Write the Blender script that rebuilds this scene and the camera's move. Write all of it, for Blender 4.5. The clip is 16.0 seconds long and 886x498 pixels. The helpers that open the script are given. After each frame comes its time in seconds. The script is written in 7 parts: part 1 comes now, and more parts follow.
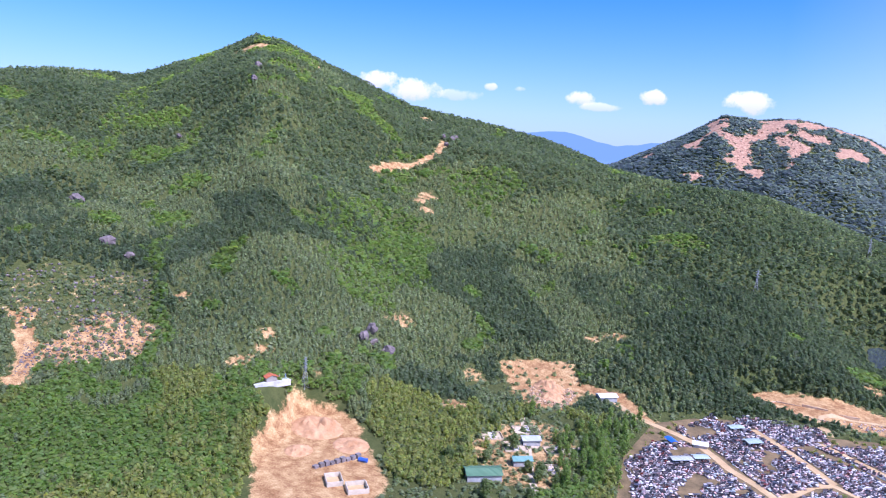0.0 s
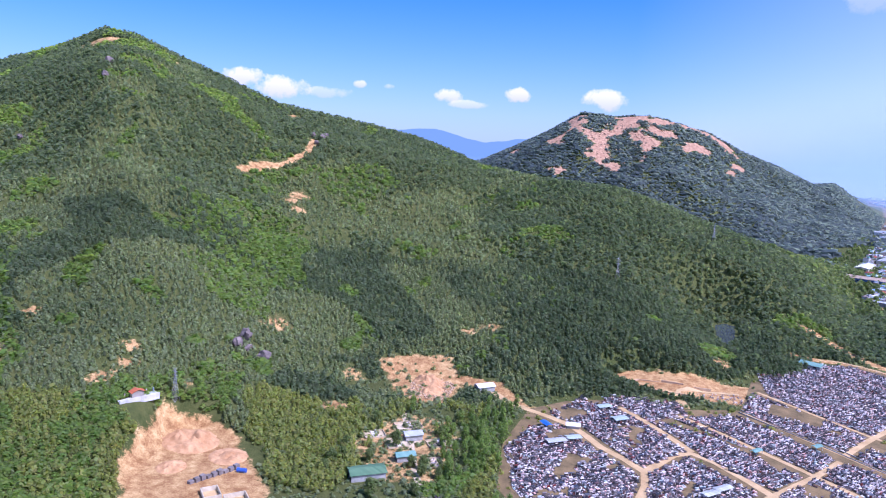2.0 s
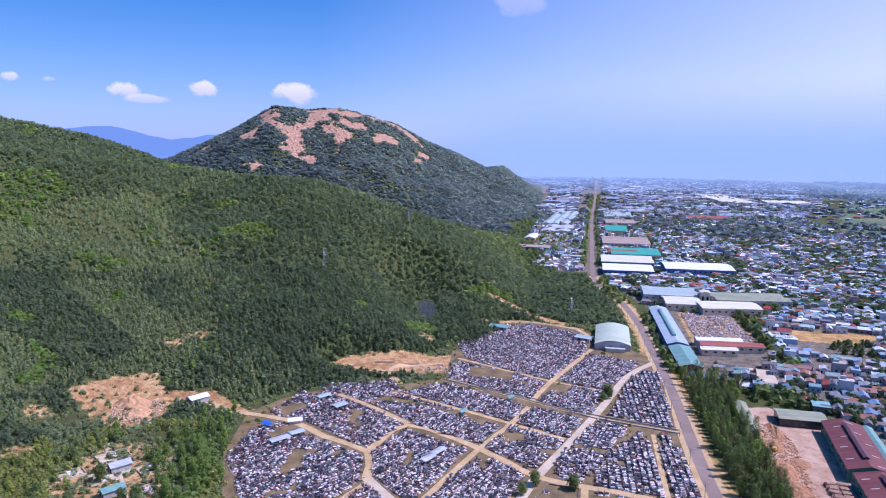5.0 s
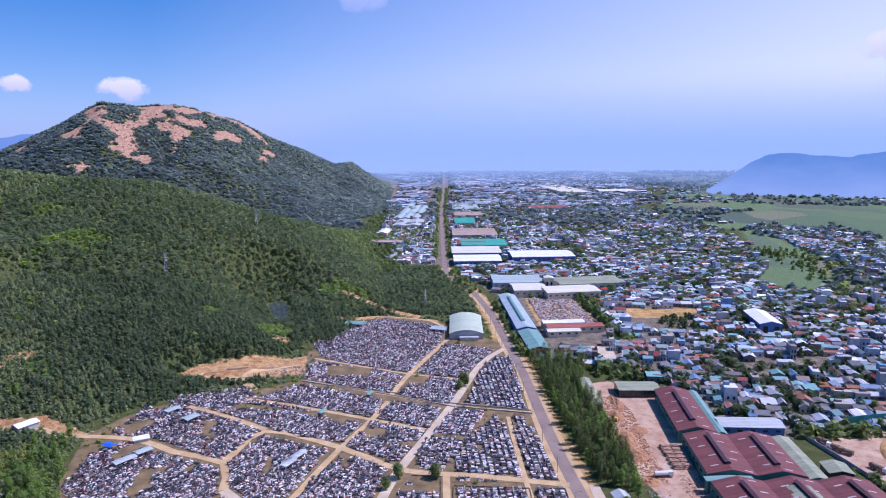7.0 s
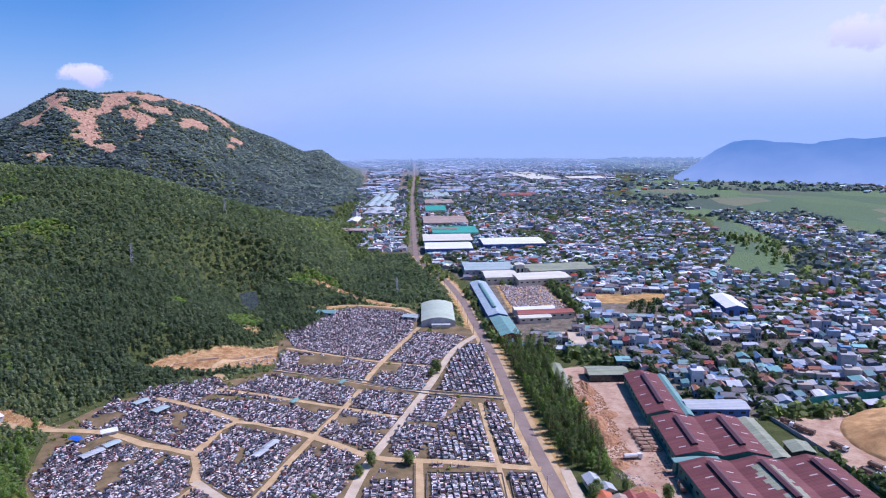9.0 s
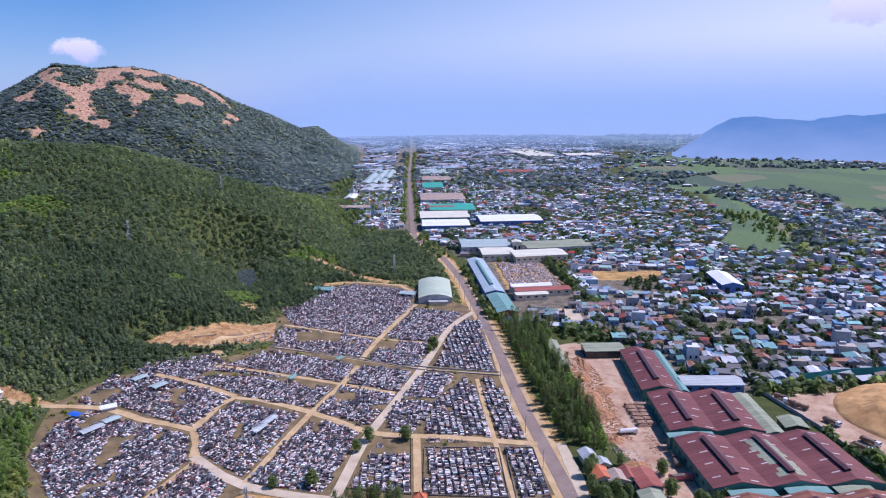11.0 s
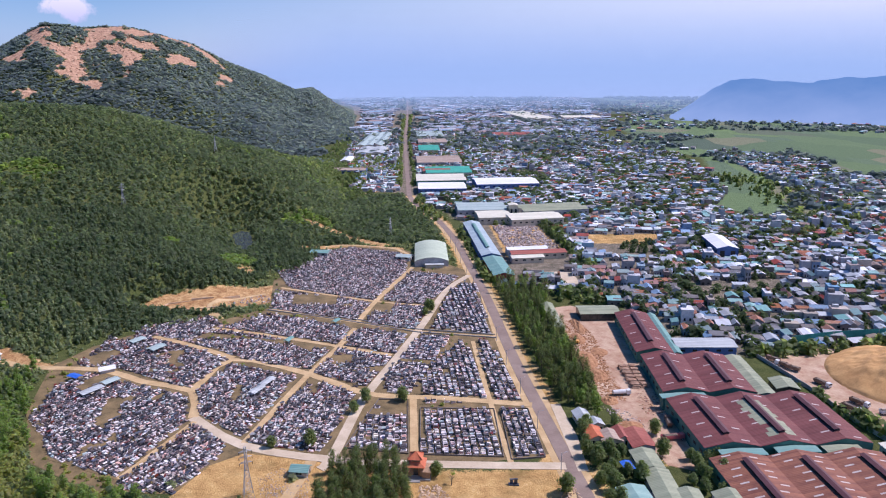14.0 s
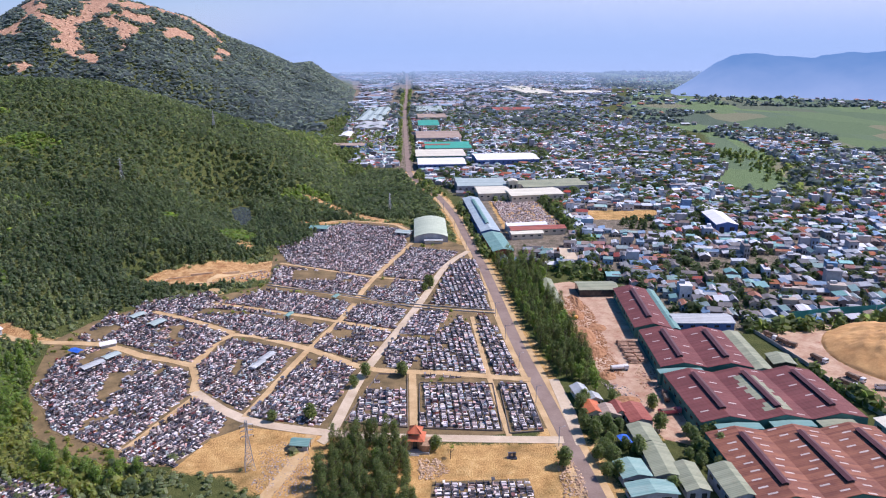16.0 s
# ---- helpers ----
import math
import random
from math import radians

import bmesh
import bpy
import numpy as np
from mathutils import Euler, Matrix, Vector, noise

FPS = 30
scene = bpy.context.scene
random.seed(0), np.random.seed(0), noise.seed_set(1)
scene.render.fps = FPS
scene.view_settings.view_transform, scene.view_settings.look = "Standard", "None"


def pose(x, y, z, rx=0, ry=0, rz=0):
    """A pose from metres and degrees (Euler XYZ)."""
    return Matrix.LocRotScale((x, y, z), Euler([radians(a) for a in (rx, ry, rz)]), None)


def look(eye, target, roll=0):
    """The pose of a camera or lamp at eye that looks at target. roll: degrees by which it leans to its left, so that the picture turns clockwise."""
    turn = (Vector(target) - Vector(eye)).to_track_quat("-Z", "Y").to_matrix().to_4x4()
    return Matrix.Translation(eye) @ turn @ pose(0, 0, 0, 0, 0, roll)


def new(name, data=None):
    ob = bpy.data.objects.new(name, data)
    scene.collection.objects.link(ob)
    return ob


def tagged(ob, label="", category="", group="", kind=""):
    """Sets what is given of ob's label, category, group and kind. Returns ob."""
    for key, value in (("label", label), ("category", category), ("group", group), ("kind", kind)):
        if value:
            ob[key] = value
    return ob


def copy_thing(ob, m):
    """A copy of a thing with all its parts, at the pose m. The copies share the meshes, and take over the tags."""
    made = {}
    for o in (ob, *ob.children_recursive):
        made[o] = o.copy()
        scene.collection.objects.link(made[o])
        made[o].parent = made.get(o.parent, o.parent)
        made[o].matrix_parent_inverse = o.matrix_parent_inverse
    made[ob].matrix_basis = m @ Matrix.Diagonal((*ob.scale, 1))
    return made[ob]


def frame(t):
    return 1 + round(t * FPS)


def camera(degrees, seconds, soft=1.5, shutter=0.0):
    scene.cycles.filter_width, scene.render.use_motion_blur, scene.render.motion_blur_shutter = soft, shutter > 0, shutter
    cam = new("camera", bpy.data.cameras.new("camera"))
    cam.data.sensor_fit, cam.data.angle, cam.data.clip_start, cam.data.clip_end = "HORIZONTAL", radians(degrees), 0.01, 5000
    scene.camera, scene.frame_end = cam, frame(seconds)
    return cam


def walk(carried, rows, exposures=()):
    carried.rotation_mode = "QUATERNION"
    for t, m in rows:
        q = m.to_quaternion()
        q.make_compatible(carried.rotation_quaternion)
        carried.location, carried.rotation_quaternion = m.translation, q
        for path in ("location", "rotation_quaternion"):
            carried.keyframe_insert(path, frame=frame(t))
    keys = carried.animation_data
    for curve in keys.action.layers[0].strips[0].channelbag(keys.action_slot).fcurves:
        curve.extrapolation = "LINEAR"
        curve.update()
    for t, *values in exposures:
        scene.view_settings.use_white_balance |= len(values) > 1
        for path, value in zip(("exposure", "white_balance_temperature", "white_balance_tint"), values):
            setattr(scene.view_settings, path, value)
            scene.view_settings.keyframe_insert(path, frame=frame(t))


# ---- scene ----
EXPOSURES = [(0.0, 0.46, 5250, 33), (3.5, 0.17, 5250, 36), (5.0, 0.02, 5300, 36), (9.0, -0.09, 5400, 31), (12.5, -0.13, 5700, 28), (16.0, 0.05, 6050, 26)]
cam = camera(64.97, 16.0, soft=1.1)


def aim(az, pitch, roll=0.0, x=0.0, y=0.0, z=150.0):
    """Camera pose from compass bearing (right of +y), upward pitch and lean in degrees."""
    a, p = radians(az), radians(pitch)
    d = Vector((math.sin(a) * math.cos(p), math.cos(a) * math.cos(p), math.sin(p)))
    return look((x, y, z), Vector((x, y, z)) + 100 * d, roll)


walk(cam, [
    (0.0, aim(-46.65, -8.43, 3.28)), (0.5, aim(-45.07, -8.36, 3.25)), (1.0, aim(-42.65, -8.24, 3.06)),
    (1.5, aim(-40.37, -8.19, 2.88)), (2.0, aim(-36.31, -8.11, 2.57)), (2.5, aim(-31.91, -8.01, 2.09)),
    (3.0, aim(-29.05, -7.99, 1.77)), (3.5, aim(-25.02, -7.96, 1.43)), (4.0, aim(-19.69, -7.95, 1.05)),
    (4.5, aim(-15.54, -7.95, 0.62)), (5.0, aim(-12.15, -8.00, 0.42)), (7.5, aim(1.51, -8.37, -0.60)),
    (8.0, aim(1.99, -8.39, -0.60)), (8.5, aim(2.31, -8.81, -0.58)), (9.0, aim(2.46, -9.37, -0.58)),
    (11.5, aim(2.69, -11.72, -0.49)), (12.0, aim(2.70, -12.20, -0.47)), (12.5, aim(2.75, -12.72, -0.45)),
    (13.0, aim(2.84, -13.26, -0.43)), (13.5, aim(2.91, -13.74, -0.41)), (14.0, aim(2.97, -14.30, -0.40)),
    (14.5, aim(3.02, -14.79, -0.38)), (15.0, aim(3.02, -15.29, -0.41)), (15.5, aim(3.02, -15.78, -0.37)),
    (16.0, aim(3.01, -16.29, -0.30)),
], EXPOSURES)

# ---- world, sun ----
SUN_AZ, SUN_EL = 83.0, 54.0
world = bpy.data.worlds.new("sky")
scene.world = world
world.use_nodes = True
wt = world.node_tree
wn = wt.nodes
wn.clear()


def wmath(op, a, b=0.0, clamp=False):
    n = wn.new("ShaderNodeMath")
    n.operation, n.use_clamp = op, clamp
    for i, v in enumerate((a, b)):
        if isinstance(v, (int, float)):
            n.inputs[i].default_value = v
        else:
            wt.links.new(v, n.inputs[i])
    return n.outputs[0]


def wmix(fac, a, b):
    n = wn.new("ShaderNodeMix")
    n.data_type = "RGBA"
    for sock, v in ((n.inputs[0], fac), (n.inputs[6], a), (n.inputs[7], b)):
        if isinstance(v, tuple):
            sock.default_value = (*v, 1)
        elif isinstance(v, (int, float)):
            sock.default_value = v
        else:
            wt.links.new(v, sock)
    return n.outputs[2]


sky = wn.new("ShaderNodeTexSky")
sky.sky_type, sky.sun_disc = "NISHITA", False
sky.sun_elevation, sky.sun_rotation = radians(SUN_EL), radians(SUN_AZ)
sky.altitude, sky.air_density, sky.dust_density, sky.ozone_density = 150, 1.0, 0.5, 4.0
SKY_STRENGTH = 0.115
way = wn.new("ShaderNodeTexCoord").outputs["Generated"]
wsep = wn.new("ShaderNodeSeparateXYZ")
wt.links.new(way, wsep.inputs[0])
elev = wmath("MULTIPLY", wmath("ARCSINE", wsep.outputs[2]), 57.2958)
bear = wmath("MULTIPLY", wmath("ARCTAN2", wsep.outputs[0], wsep.outputs[1]), 57.2958)
# lavender haze that thickens towards the horizon
thick = wmath("POWER", 2.718, wmath("MULTIPLY", wmath("MAXIMUM", elev, 0.0), -0.15))
low = wmath("ADD", wmath("MULTIPLY", elev, 0.22), 0.75, True)
k = 1 / SKY_STRENGTH
haze = wmix(low, (0.32 * k, 0.46 * k, 0.80 * k), (0.39 * k, 0.545 * k, 0.88 * k))
deep = wn.new("ShaderNodeHueSaturation")
deep.inputs["Saturation"].default_value, deep.inputs["Value"].default_value = 1.5, 0.93
wt.links.new(sky.outputs[0], deep.inputs["Color"])
tone = wmix(wmath("MULTIPLY", thick, 0.76), deep.outputs[0], haze)
# milky brightness on the sun's side
milk = wmath("MULTIPLY", wmath("DIVIDE", wmath("ADD", bear, 22.0), 60.0, True), wmath("POWER", 2.718, wmath("MULTIPLY", wmath("MAXIMUM", elev, 0.0), -0.035)))
milk = wmath("MULTIPLY", milk, wmath("ADD", wmath("MULTIPLY", elev, 0.35), 0.3, True))
tone = wmix(wmath("MULTIPLY", milk, 1.0, True), tone, (0.94 * k, 0.95 * k, 1.0 * k))
# a few small cumulus clouds: bearing, elevation, half width, half height
wnoise = wn.new("ShaderNodeTexNoise")
wnoise.inputs["Scale"].default_value, wnoise.inputs["Detail"].default_value, wnoise.inputs["Roughness"].default_value = 38.0, 7.0, 0.62
wt.links.new(way, wnoise.inputs["Vector"])
for b0, e0, bw, eh, dense in ((-52.3, 4.9, 1.6, 0.75, 1.0), (-49.6, 4.3, 2.3, 0.9, 1.0), (-46.0, 4.1, 2.0, 0.45, 0.45), (-43.5, 4.9, 0.55, 0.35, 0.8), (-41.2, 4.8, 0.5, 0.25, 0.5), (-36.4, 4.3, 1.1, 0.6, 0.9), (-35.0, 3.7, 1.6, 0.35, 0.6),
                              (-30.9, 4.65, 1.3, 0.65, 1.1), (-24.0, 4.4, 1.9, 0.85, 0.95), (32.6, 6.6, 2.6, 1.2, 0.9), (35.6, 7.6, 2.0, 1.1, 0.9), (-6.5, 11.5, 2.4, 1.1, 0.3)):
    da, de = wmath("DIVIDE", wmath("SUBTRACT", bear, b0), bw), wmath("DIVIDE", wmath("SUBTRACT", elev, e0), eh)
    body = wmath("SUBTRACT", 1.0, wmath("ADD", wmath("MULTIPLY", da, da), wmath("MULTIPLY", de, de)))
    body = wmath("ADD", body, wmath("MULTIPLY", wmath("SUBTRACT", wnoise.outputs["Fac"], 0.5), 3.4))
    cover = wmath("MULTIPLY", wmath("MULTIPLY", body, 1.5, True), dense, True)
    shade = wmath("ADD", wmath("MULTIPLY", de, 0.45), 0.55, True)
    tone = wmix(cover, tone, wmix(shade, (0.58 * k, 0.60 * k, 0.86 * k), (0.96 * k, 0.93 * k, 0.99 * k)))
bg = wn.new("ShaderNodeBackground")
bg.inputs[1].default_value = SKY_STRENGTH
wo = wn.new("ShaderNodeOutputWorld")
wt.links.new(tone, bg.inputs[0])
wt.links.new(bg.outputs[0], wo.inputs[0])

sun = new("sun", bpy.data.lights.new("sun", "SUN"))
sun.data.energy, sun.data.angle, sun.data.color = 4.8, radians(0.6), (1.0, 0.94, 0.85)
sa, se = radians(SUN_AZ), radians(SUN_EL)
sun.matrix_world = look((0, 0, 600), Vector((0, 0, 600)) - Vector((math.sin(sa) * math.cos(se), math.cos(sa) * math.cos(se), math.sin(se))))

# ---- materials ----


def nodes_of(name):
    m = bpy.data.materials.new(name)
    m.use_nodes = True
    nt = m.node_tree
    return m, nt, nt.nodes["Principled BSDF"]


def ramp(nt, fac, stops):
    r = nt.nodes.new("ShaderNodeValToRGB")
    while len(r.color_ramp.elements) < len(stops):
        r.color_ramp.elements.new(0.5)
    for e, (p, c) in zip(r.color_ramp.elements, stops):
        e.position, e.color = p, (*c, 1)
    nt.links.new(fac, r.inputs[0])
    return r.outputs[0]


def noise_tex(nt, vec, scale, detail=4.0, rough=0.6):
    n = nt.nodes.new("ShaderNodeTexNoise")
    n.inputs["Scale"].default_value, n.inputs["Detail"].default_value, n.inputs["Roughness"].default_value = scale, detail, rough
    nt.links.new(vec, n.inputs["Vector"])
    return n.outputs["Fac"]


def math_node(nt, op, a, b, clamp=False):
    n = nt.nodes.new("ShaderNodeMath")
    n.operation, n.use_clamp = op, clamp
    for i, v in enumerate((a, b)):
        if isinstance(v, (int, float)):
            n.inputs[i].default_value = v
        else:
            nt.links.new(v, n.inputs[i])
    return n.outputs[0]


def mix(nt, fac, a, b, kind="MIX"):
    n = nt.nodes.new("ShaderNodeMix")
    n.data_type, n.blend_type = "RGBA", kind
    for sock, v in ((n.inputs[0], fac), (n.inputs[6], a), (n.inputs[7], b)):
        if isinstance(v, (int, float)):
            sock.default_value = v
        elif isinstance(v, tuple):
            sock.default_value = (*v, 1)
        else:
            nt.links.new(v, sock)
    return n.outputs[2]


def vary(nt, col, rand, hue, sat, val):
    """Shift a colour by a random number per piece."""
    h = nt.nodes.new("ShaderNodeHueSaturation")
    nt.links.new(col, h.inputs["Color"])
    other = math_node(nt, "FRACT", math_node(nt, "MULTIPLY", rand, 7.13), 0)
    third = math_node(nt, "FRACT", math_node(nt, "MULTIPLY", rand, 13.7), 0)
    nt.links.new(math_node(nt, "ADD", math_node(nt, "MULTIPLY", rand, 2 * hue), 0.5 - hue), h.inputs["Hue"])
    nt.links.new(math_node(nt, "ADD", math_node(nt, "MULTIPLY", other, 2 * sat), 1 - sat), h.inputs["Saturation"])
    nt.links.new(math_node(nt, "ADD", math_node(nt, "MULTIPLY", third, 2 * val), 1 - val), h.inputs["Value"])
    return h.outputs[0]


def surf(name, a, b, scale=0.2, fine=2.0, rough=0.8, metal=0.0, bump=0.0, bump_scale=3.0, island=None, objects=None, dirt=None, palette=None):
    """Two-tone weathered surface. island / objects: (hue, sat, value) variation per piece; dirt: (colour, amount); palette: colours dealt out per island or object."""
    m, nt, p = nodes_of(name)
    pos = nt.nodes.new("ShaderNodeNewGeometry").outputs["Position"]
    n1, n2 = noise_tex(nt, pos, scale, 3), noise_tex(nt, pos, fine, 5, 0.7)
    fac = math_node(nt, "ADD", math_node(nt, "MULTIPLY", n1, 0.65), math_node(nt, "MULTIPLY", n2, 0.35))
    col = ramp(nt, fac, [(0.36, a), (0.64, b)])
    rand = None
    if island or palette == "island" or (palette and not objects):
        rand = nt.nodes.new("ShaderNodeNewGeometry").outputs["Random Per Island"]
    if objects:
        rand = nt.nodes.new("ShaderNodeObjectInfo").outputs["Random"]
    if palette:
        k = len(palette)
        pal = ramp(nt, rand, [((i + 0.0) / k, c) for i, c in enumerate(palette)])
        pal.node.color_ramp.interpolation = "CONSTANT"
        col = mix(nt, 1.0, pal, mix(nt, fac, (0.72, 0.72, 0.72), (1.2, 1.2, 1.2)), "MULTIPLY")
    if island or objects:
        col = vary(nt, col, rand, *(island or objects))
    if dirt:
        d = noise_tex(nt, pos, fine * 0.23, 6, 0.7)
        col = mix(nt, math_node(nt, "MULTIPLY", math_node(nt, "SUBTRACT", math_node(nt, "MULTIPLY", d, 4.0), 1.9, True), dirt[1], True), col, dirt[0])
    nt.links.new(col, p.inputs["Base Color"])
    p.inputs["Roughness"].default_value, p.inputs["Metallic"].default_value = rough, metal
    if bump:
        bn = nt.nodes.new("ShaderNodeBump")
        bn.inputs["Strength"].default_value, bn.inputs["Distance"].default_value = min(1.0, bump), 0.3 if bump_scale < 1.5 else 0.08
        nt.links.new(noise_tex(nt, pos, bump_scale, 4), bn.inputs["Height"])
        nt.links.new(bn.outputs[0], p.inputs["Normal"])
    return m


def ribbed(name, a, b, pitch=0.9, rough=0.68, metal=0.0, rust=0.25, rust_col=(0.16, 0.07, 0.04), objects=None, palette=None, island=None, along="X"):
    """Corrugated sheet roofing: ribs running down the slope, sheet to sheet differences, rust."""
    m, nt, p = nodes_of(name)
    geo = nt.nodes.new("ShaderNodeNewGeometry")
    pos = geo.outputs["Position"]
    sep = nt.nodes.new("ShaderNodeSeparateXYZ")
    nt.links.new(pos, sep.inputs[0])
    run = sep.outputs[along]
    sheet = math_node(nt, "FLOOR", math_node(nt, "DIVIDE", run, 1.05), 0)
    wn_ = nt.nodes.new("ShaderNodeTexWhiteNoise")
    wn_.noise_dimensions = "1D"
    nt.links.new(sheet, wn_.inputs["W"])
    n1 = noise_tex(nt, pos, 0.12, 5, 0.65)
    fac = math_node(nt, "ADD", math_node(nt, "MULTIPLY", n1, 0.7), math_node(nt, "MULTIPLY", wn_.outputs["Value"], 0.3))
    if palette:
        rand = nt.nodes.new("ShaderNodeObjectInfo").outputs["Random"] if objects else geo.outputs["Random Per Island"]
        pal = ramp(nt, rand, [(i / len(palette), c) for i, c in enumerate(palette)])
        pal.node.color_ramp.interpolation = "CONSTANT"
        col = mix(nt, 1.0, pal, mix(nt, fac, (0.7, 0.7, 0.7), (1.15, 1.15, 1.15)), "MULTIPLY")
        col = vary(nt, col, rand, *(objects or island or (0.02, 0.2, 0.25)))
    else:
        col = ramp(nt, fac, [(0.3, a), (0.7, b)])
    spots = noise_tex(nt, pos, 0.35, 7, 0.75)
    col = mix(nt, math_node(nt, "MULTIPLY", math_node(nt, "SUBTRACT", math_node(nt, "MULTIPLY", spots, 4.0), 2.1, True), rust, True), col, rust_col)
    nt.links.new(col, p.inputs["Base Color"])
    p.inputs["Roughness"].default_value, p.inputs["Metallic"].default_value = rough, metal
    w = math_node(nt, "SINE", math_node(nt, "MULTIPLY", run, 6.2832 / pitch), 0)
    bn = nt.nodes.new("ShaderNodeBump")
    bn.inputs["Strength"].default_value, bn.inputs["Distance"].default_value = 0.5, 0.05
    nt.links.new(w, bn.inputs["Height"])
    nt.links.new(bn.outputs[0], p.inputs["Normal"])
    return m


def foliage(name, a, b, patch=0.012, hue=0.02, sat=0.15, val=0.2):
    m, nt, p = nodes_of(name)
    geo = nt.nodes.new("ShaderNodeNewGeometry")
    pos = geo.outputs["Position"]
    n1, n2, n3 = noise_tex(nt, pos, patch, 4, 0.6), noise_tex(nt, pos, 0.22, 3, 0.7), noise_tex(nt, pos, 2.2, 3, 0.7)
    fac = math_node(nt, "ADD", math_node(nt, "MULTIPLY", n1, 0.4), math_node(nt, "ADD", math_node(nt, "MULTIPLY", n2, 0.4), math_node(nt, "MULTIPLY", n3, 0.2)))
    col = ramp(nt, fac, [(0.36, a), (0.64, b)])
    col = vary(nt, col, geo.outputs["Random Per Island"], hue, sat, val)
    nt.links.new(col, p.inputs["Base Color"])
    p.inputs["Roughness"].default_value = 0.75
    p.inputs["Specular IOR Level"].default_value = 0.25
    thin = nt.nodes.new("ShaderNodeBsdfTranslucent")
    nt.links.new(mix(nt, 1.0, col, (1.9, 1.85, 1.2), "MULTIPLY"), thin.inputs["Color"])
    both = nt.nodes.new("ShaderNodeMixShader")
    both.inputs[0].default_value = 0.58
    nt.links.new(p.outputs[0], both.inputs[1])
    nt.links.new(thin.outputs[0], both.inputs[2])
    nt.links.new(both.outputs[0], nt.nodes["Material Output"].inputs[0])
    bn = nt.nodes.new("ShaderNodeBump")
    bn.inputs["Strength"].default_value, bn.inputs["Distance"].default_value = 0.9, 0.5
    nt.links.new(noise_tex(nt, pos, 2.5, 3), bn.inputs["Height"])
    nt.links.new(bn.outputs[0], p.inputs["Normal"])
    return m


def ground_material():
    """Undergrowth, bare earth, dry sandy ground, paddy fields and town ground, told apart by the mesh's zone weights."""
    m, nt, p = nodes_of("ground")
    pos = nt.nodes.new("ShaderNodeNewGeometry").outputs["Position"]
    at_ = nt.nodes.new("ShaderNodeAttribute")
    at_.attribute_name = "zone"
    sep = nt.nodes.new("ShaderNodeSeparateColor")
    nt.links.new(at_.outputs["Color"], sep.inputs[0])
    big, mid, fine = noise_tex(nt, pos, 0.02, 5), noise_tex(nt, pos, 0.16, 6, 0.7), noise_tex(nt, pos, 1.3, 6, 0.75)
    var = math_node(nt, "ADD", math_node(nt, "MULTIPLY", mid, 0.6), math_node(nt, "MULTIPLY", fine, 0.4))

    def weight(w):
        w = math_node(nt, "ADD", w, math_node(nt, "MULTIPLY", math_node(nt, "SUBTRACT", var, 0.5), 1.9))
        return math_node(nt, "MULTIPLY", math_node(nt, "SUBTRACT", w, 0.40), 6.0, True)
    green = mix(nt, big, ramp(nt, var, [(0.35, (0.045, 0.068, 0.020)), (0.65, (0.11, 0.135, 0.042))]),
                ramp(nt, var, [(0.35, (0.055, 0.066, 0.022)), (0.65, (0.135, 0.128, 0.048))]))
    soil = ramp(nt, var, [(0.34, (0.18, 0.085, 0.038)), (0.45, (0.36, 0.19, 0.082)), (0.55, (0.56, 0.36, 0.165)), (0.67, (0.74, 0.57, 0.32))])
    sand = ramp(nt, var, [(0.34, (0.24, 0.14, 0.05)), (0.45, (0.46, 0.27, 0.10)), (0.55, (0.60, 0.38, 0.15)), (0.68, (0.72, 0.52, 0.28))])
    worn = noise_tex(nt, pos, 0.06, 4)
    sand = mix(nt, math_node(nt, "MULTIPLY", math_node(nt, "SUBTRACT", worn, 0.5, True), 3.5, True), sand, (0.19, 0.135, 0.05))
    lot = nt.nodes.new("ShaderNodeMapping")
    lot.inputs["Scale"].default_value, lot.inputs["Rotation"].default_value = (0.009, 0.004, 0.0), (0, 0, 0.5)
    nt.links.new(pos, lot.inputs["Vector"])
    cells = nt.nodes.new("ShaderNodeTexVoronoi")
    cells.distance = "CHEBYCHEV"
    cells.inputs["Scale"].default_value = 1.0
    nt.links.new(lot.outputs[0], cells.inputs["Vector"])
    cell = nt.nodes.new("ShaderNodeSeparateColor")
    nt.links.new(cells.outputs["Color"], cell.inputs[0])
    field = ramp(nt, cell.outputs[0], [(0.0, (0.115, 0.17, 0.10)), (0.3, (0.155, 0.225, 0.10)), (0.55, (0.125, 0.18, 0.115)), (0.75, (0.225, 0.22, 0.14)), (0.9, (0.10, 0.14, 0.10))])
    field = mix(nt, 1.0, field, ramp(nt, var, [(0.3, (0.7, 0.72, 0.75)), (0.7, (1.2, 1.18, 1.1))]), "MULTIPLY")
    town = ramp(nt, var, [(0.36, (0.07, 0.075, 0.045)), (0.5, (0.19, 0.16, 0.12)), (0.66, (0.36, 0.30, 0.23))])
    col = mix(nt, weight(sep.outputs[2]), green, field)
    col = mix(nt, weight(at_.outputs["Alpha"]), col, town)
    col = mix(nt, weight(sep.outputs[1]), col, sand)
    here = nt.nodes.new("ShaderNodeSeparateXYZ")
    nt.links.new(pos, here.inputs[0])
    # granite: weight of a pinker soil tone, haze put into its colour
    granite = math_node(nt, "DIVIDE", math_node(nt, "SUBTRACT", here.outputs[1], 1050.0), 250.0, True)
    soil = mix(nt, granite, soil, ramp(nt, var, [(0.36, (0.13, 0.08, 0.06)), (0.47, (0.37, 0.215, 0.14)), (0.64, (0.58, 0.39, 0.27))]))
    col = mix(nt, weight(sep.outputs[0]), col, soil)
    nt.links.new(col, p.inputs["Base Color"])
    p.inputs["Roughness"].default_value = 0.95
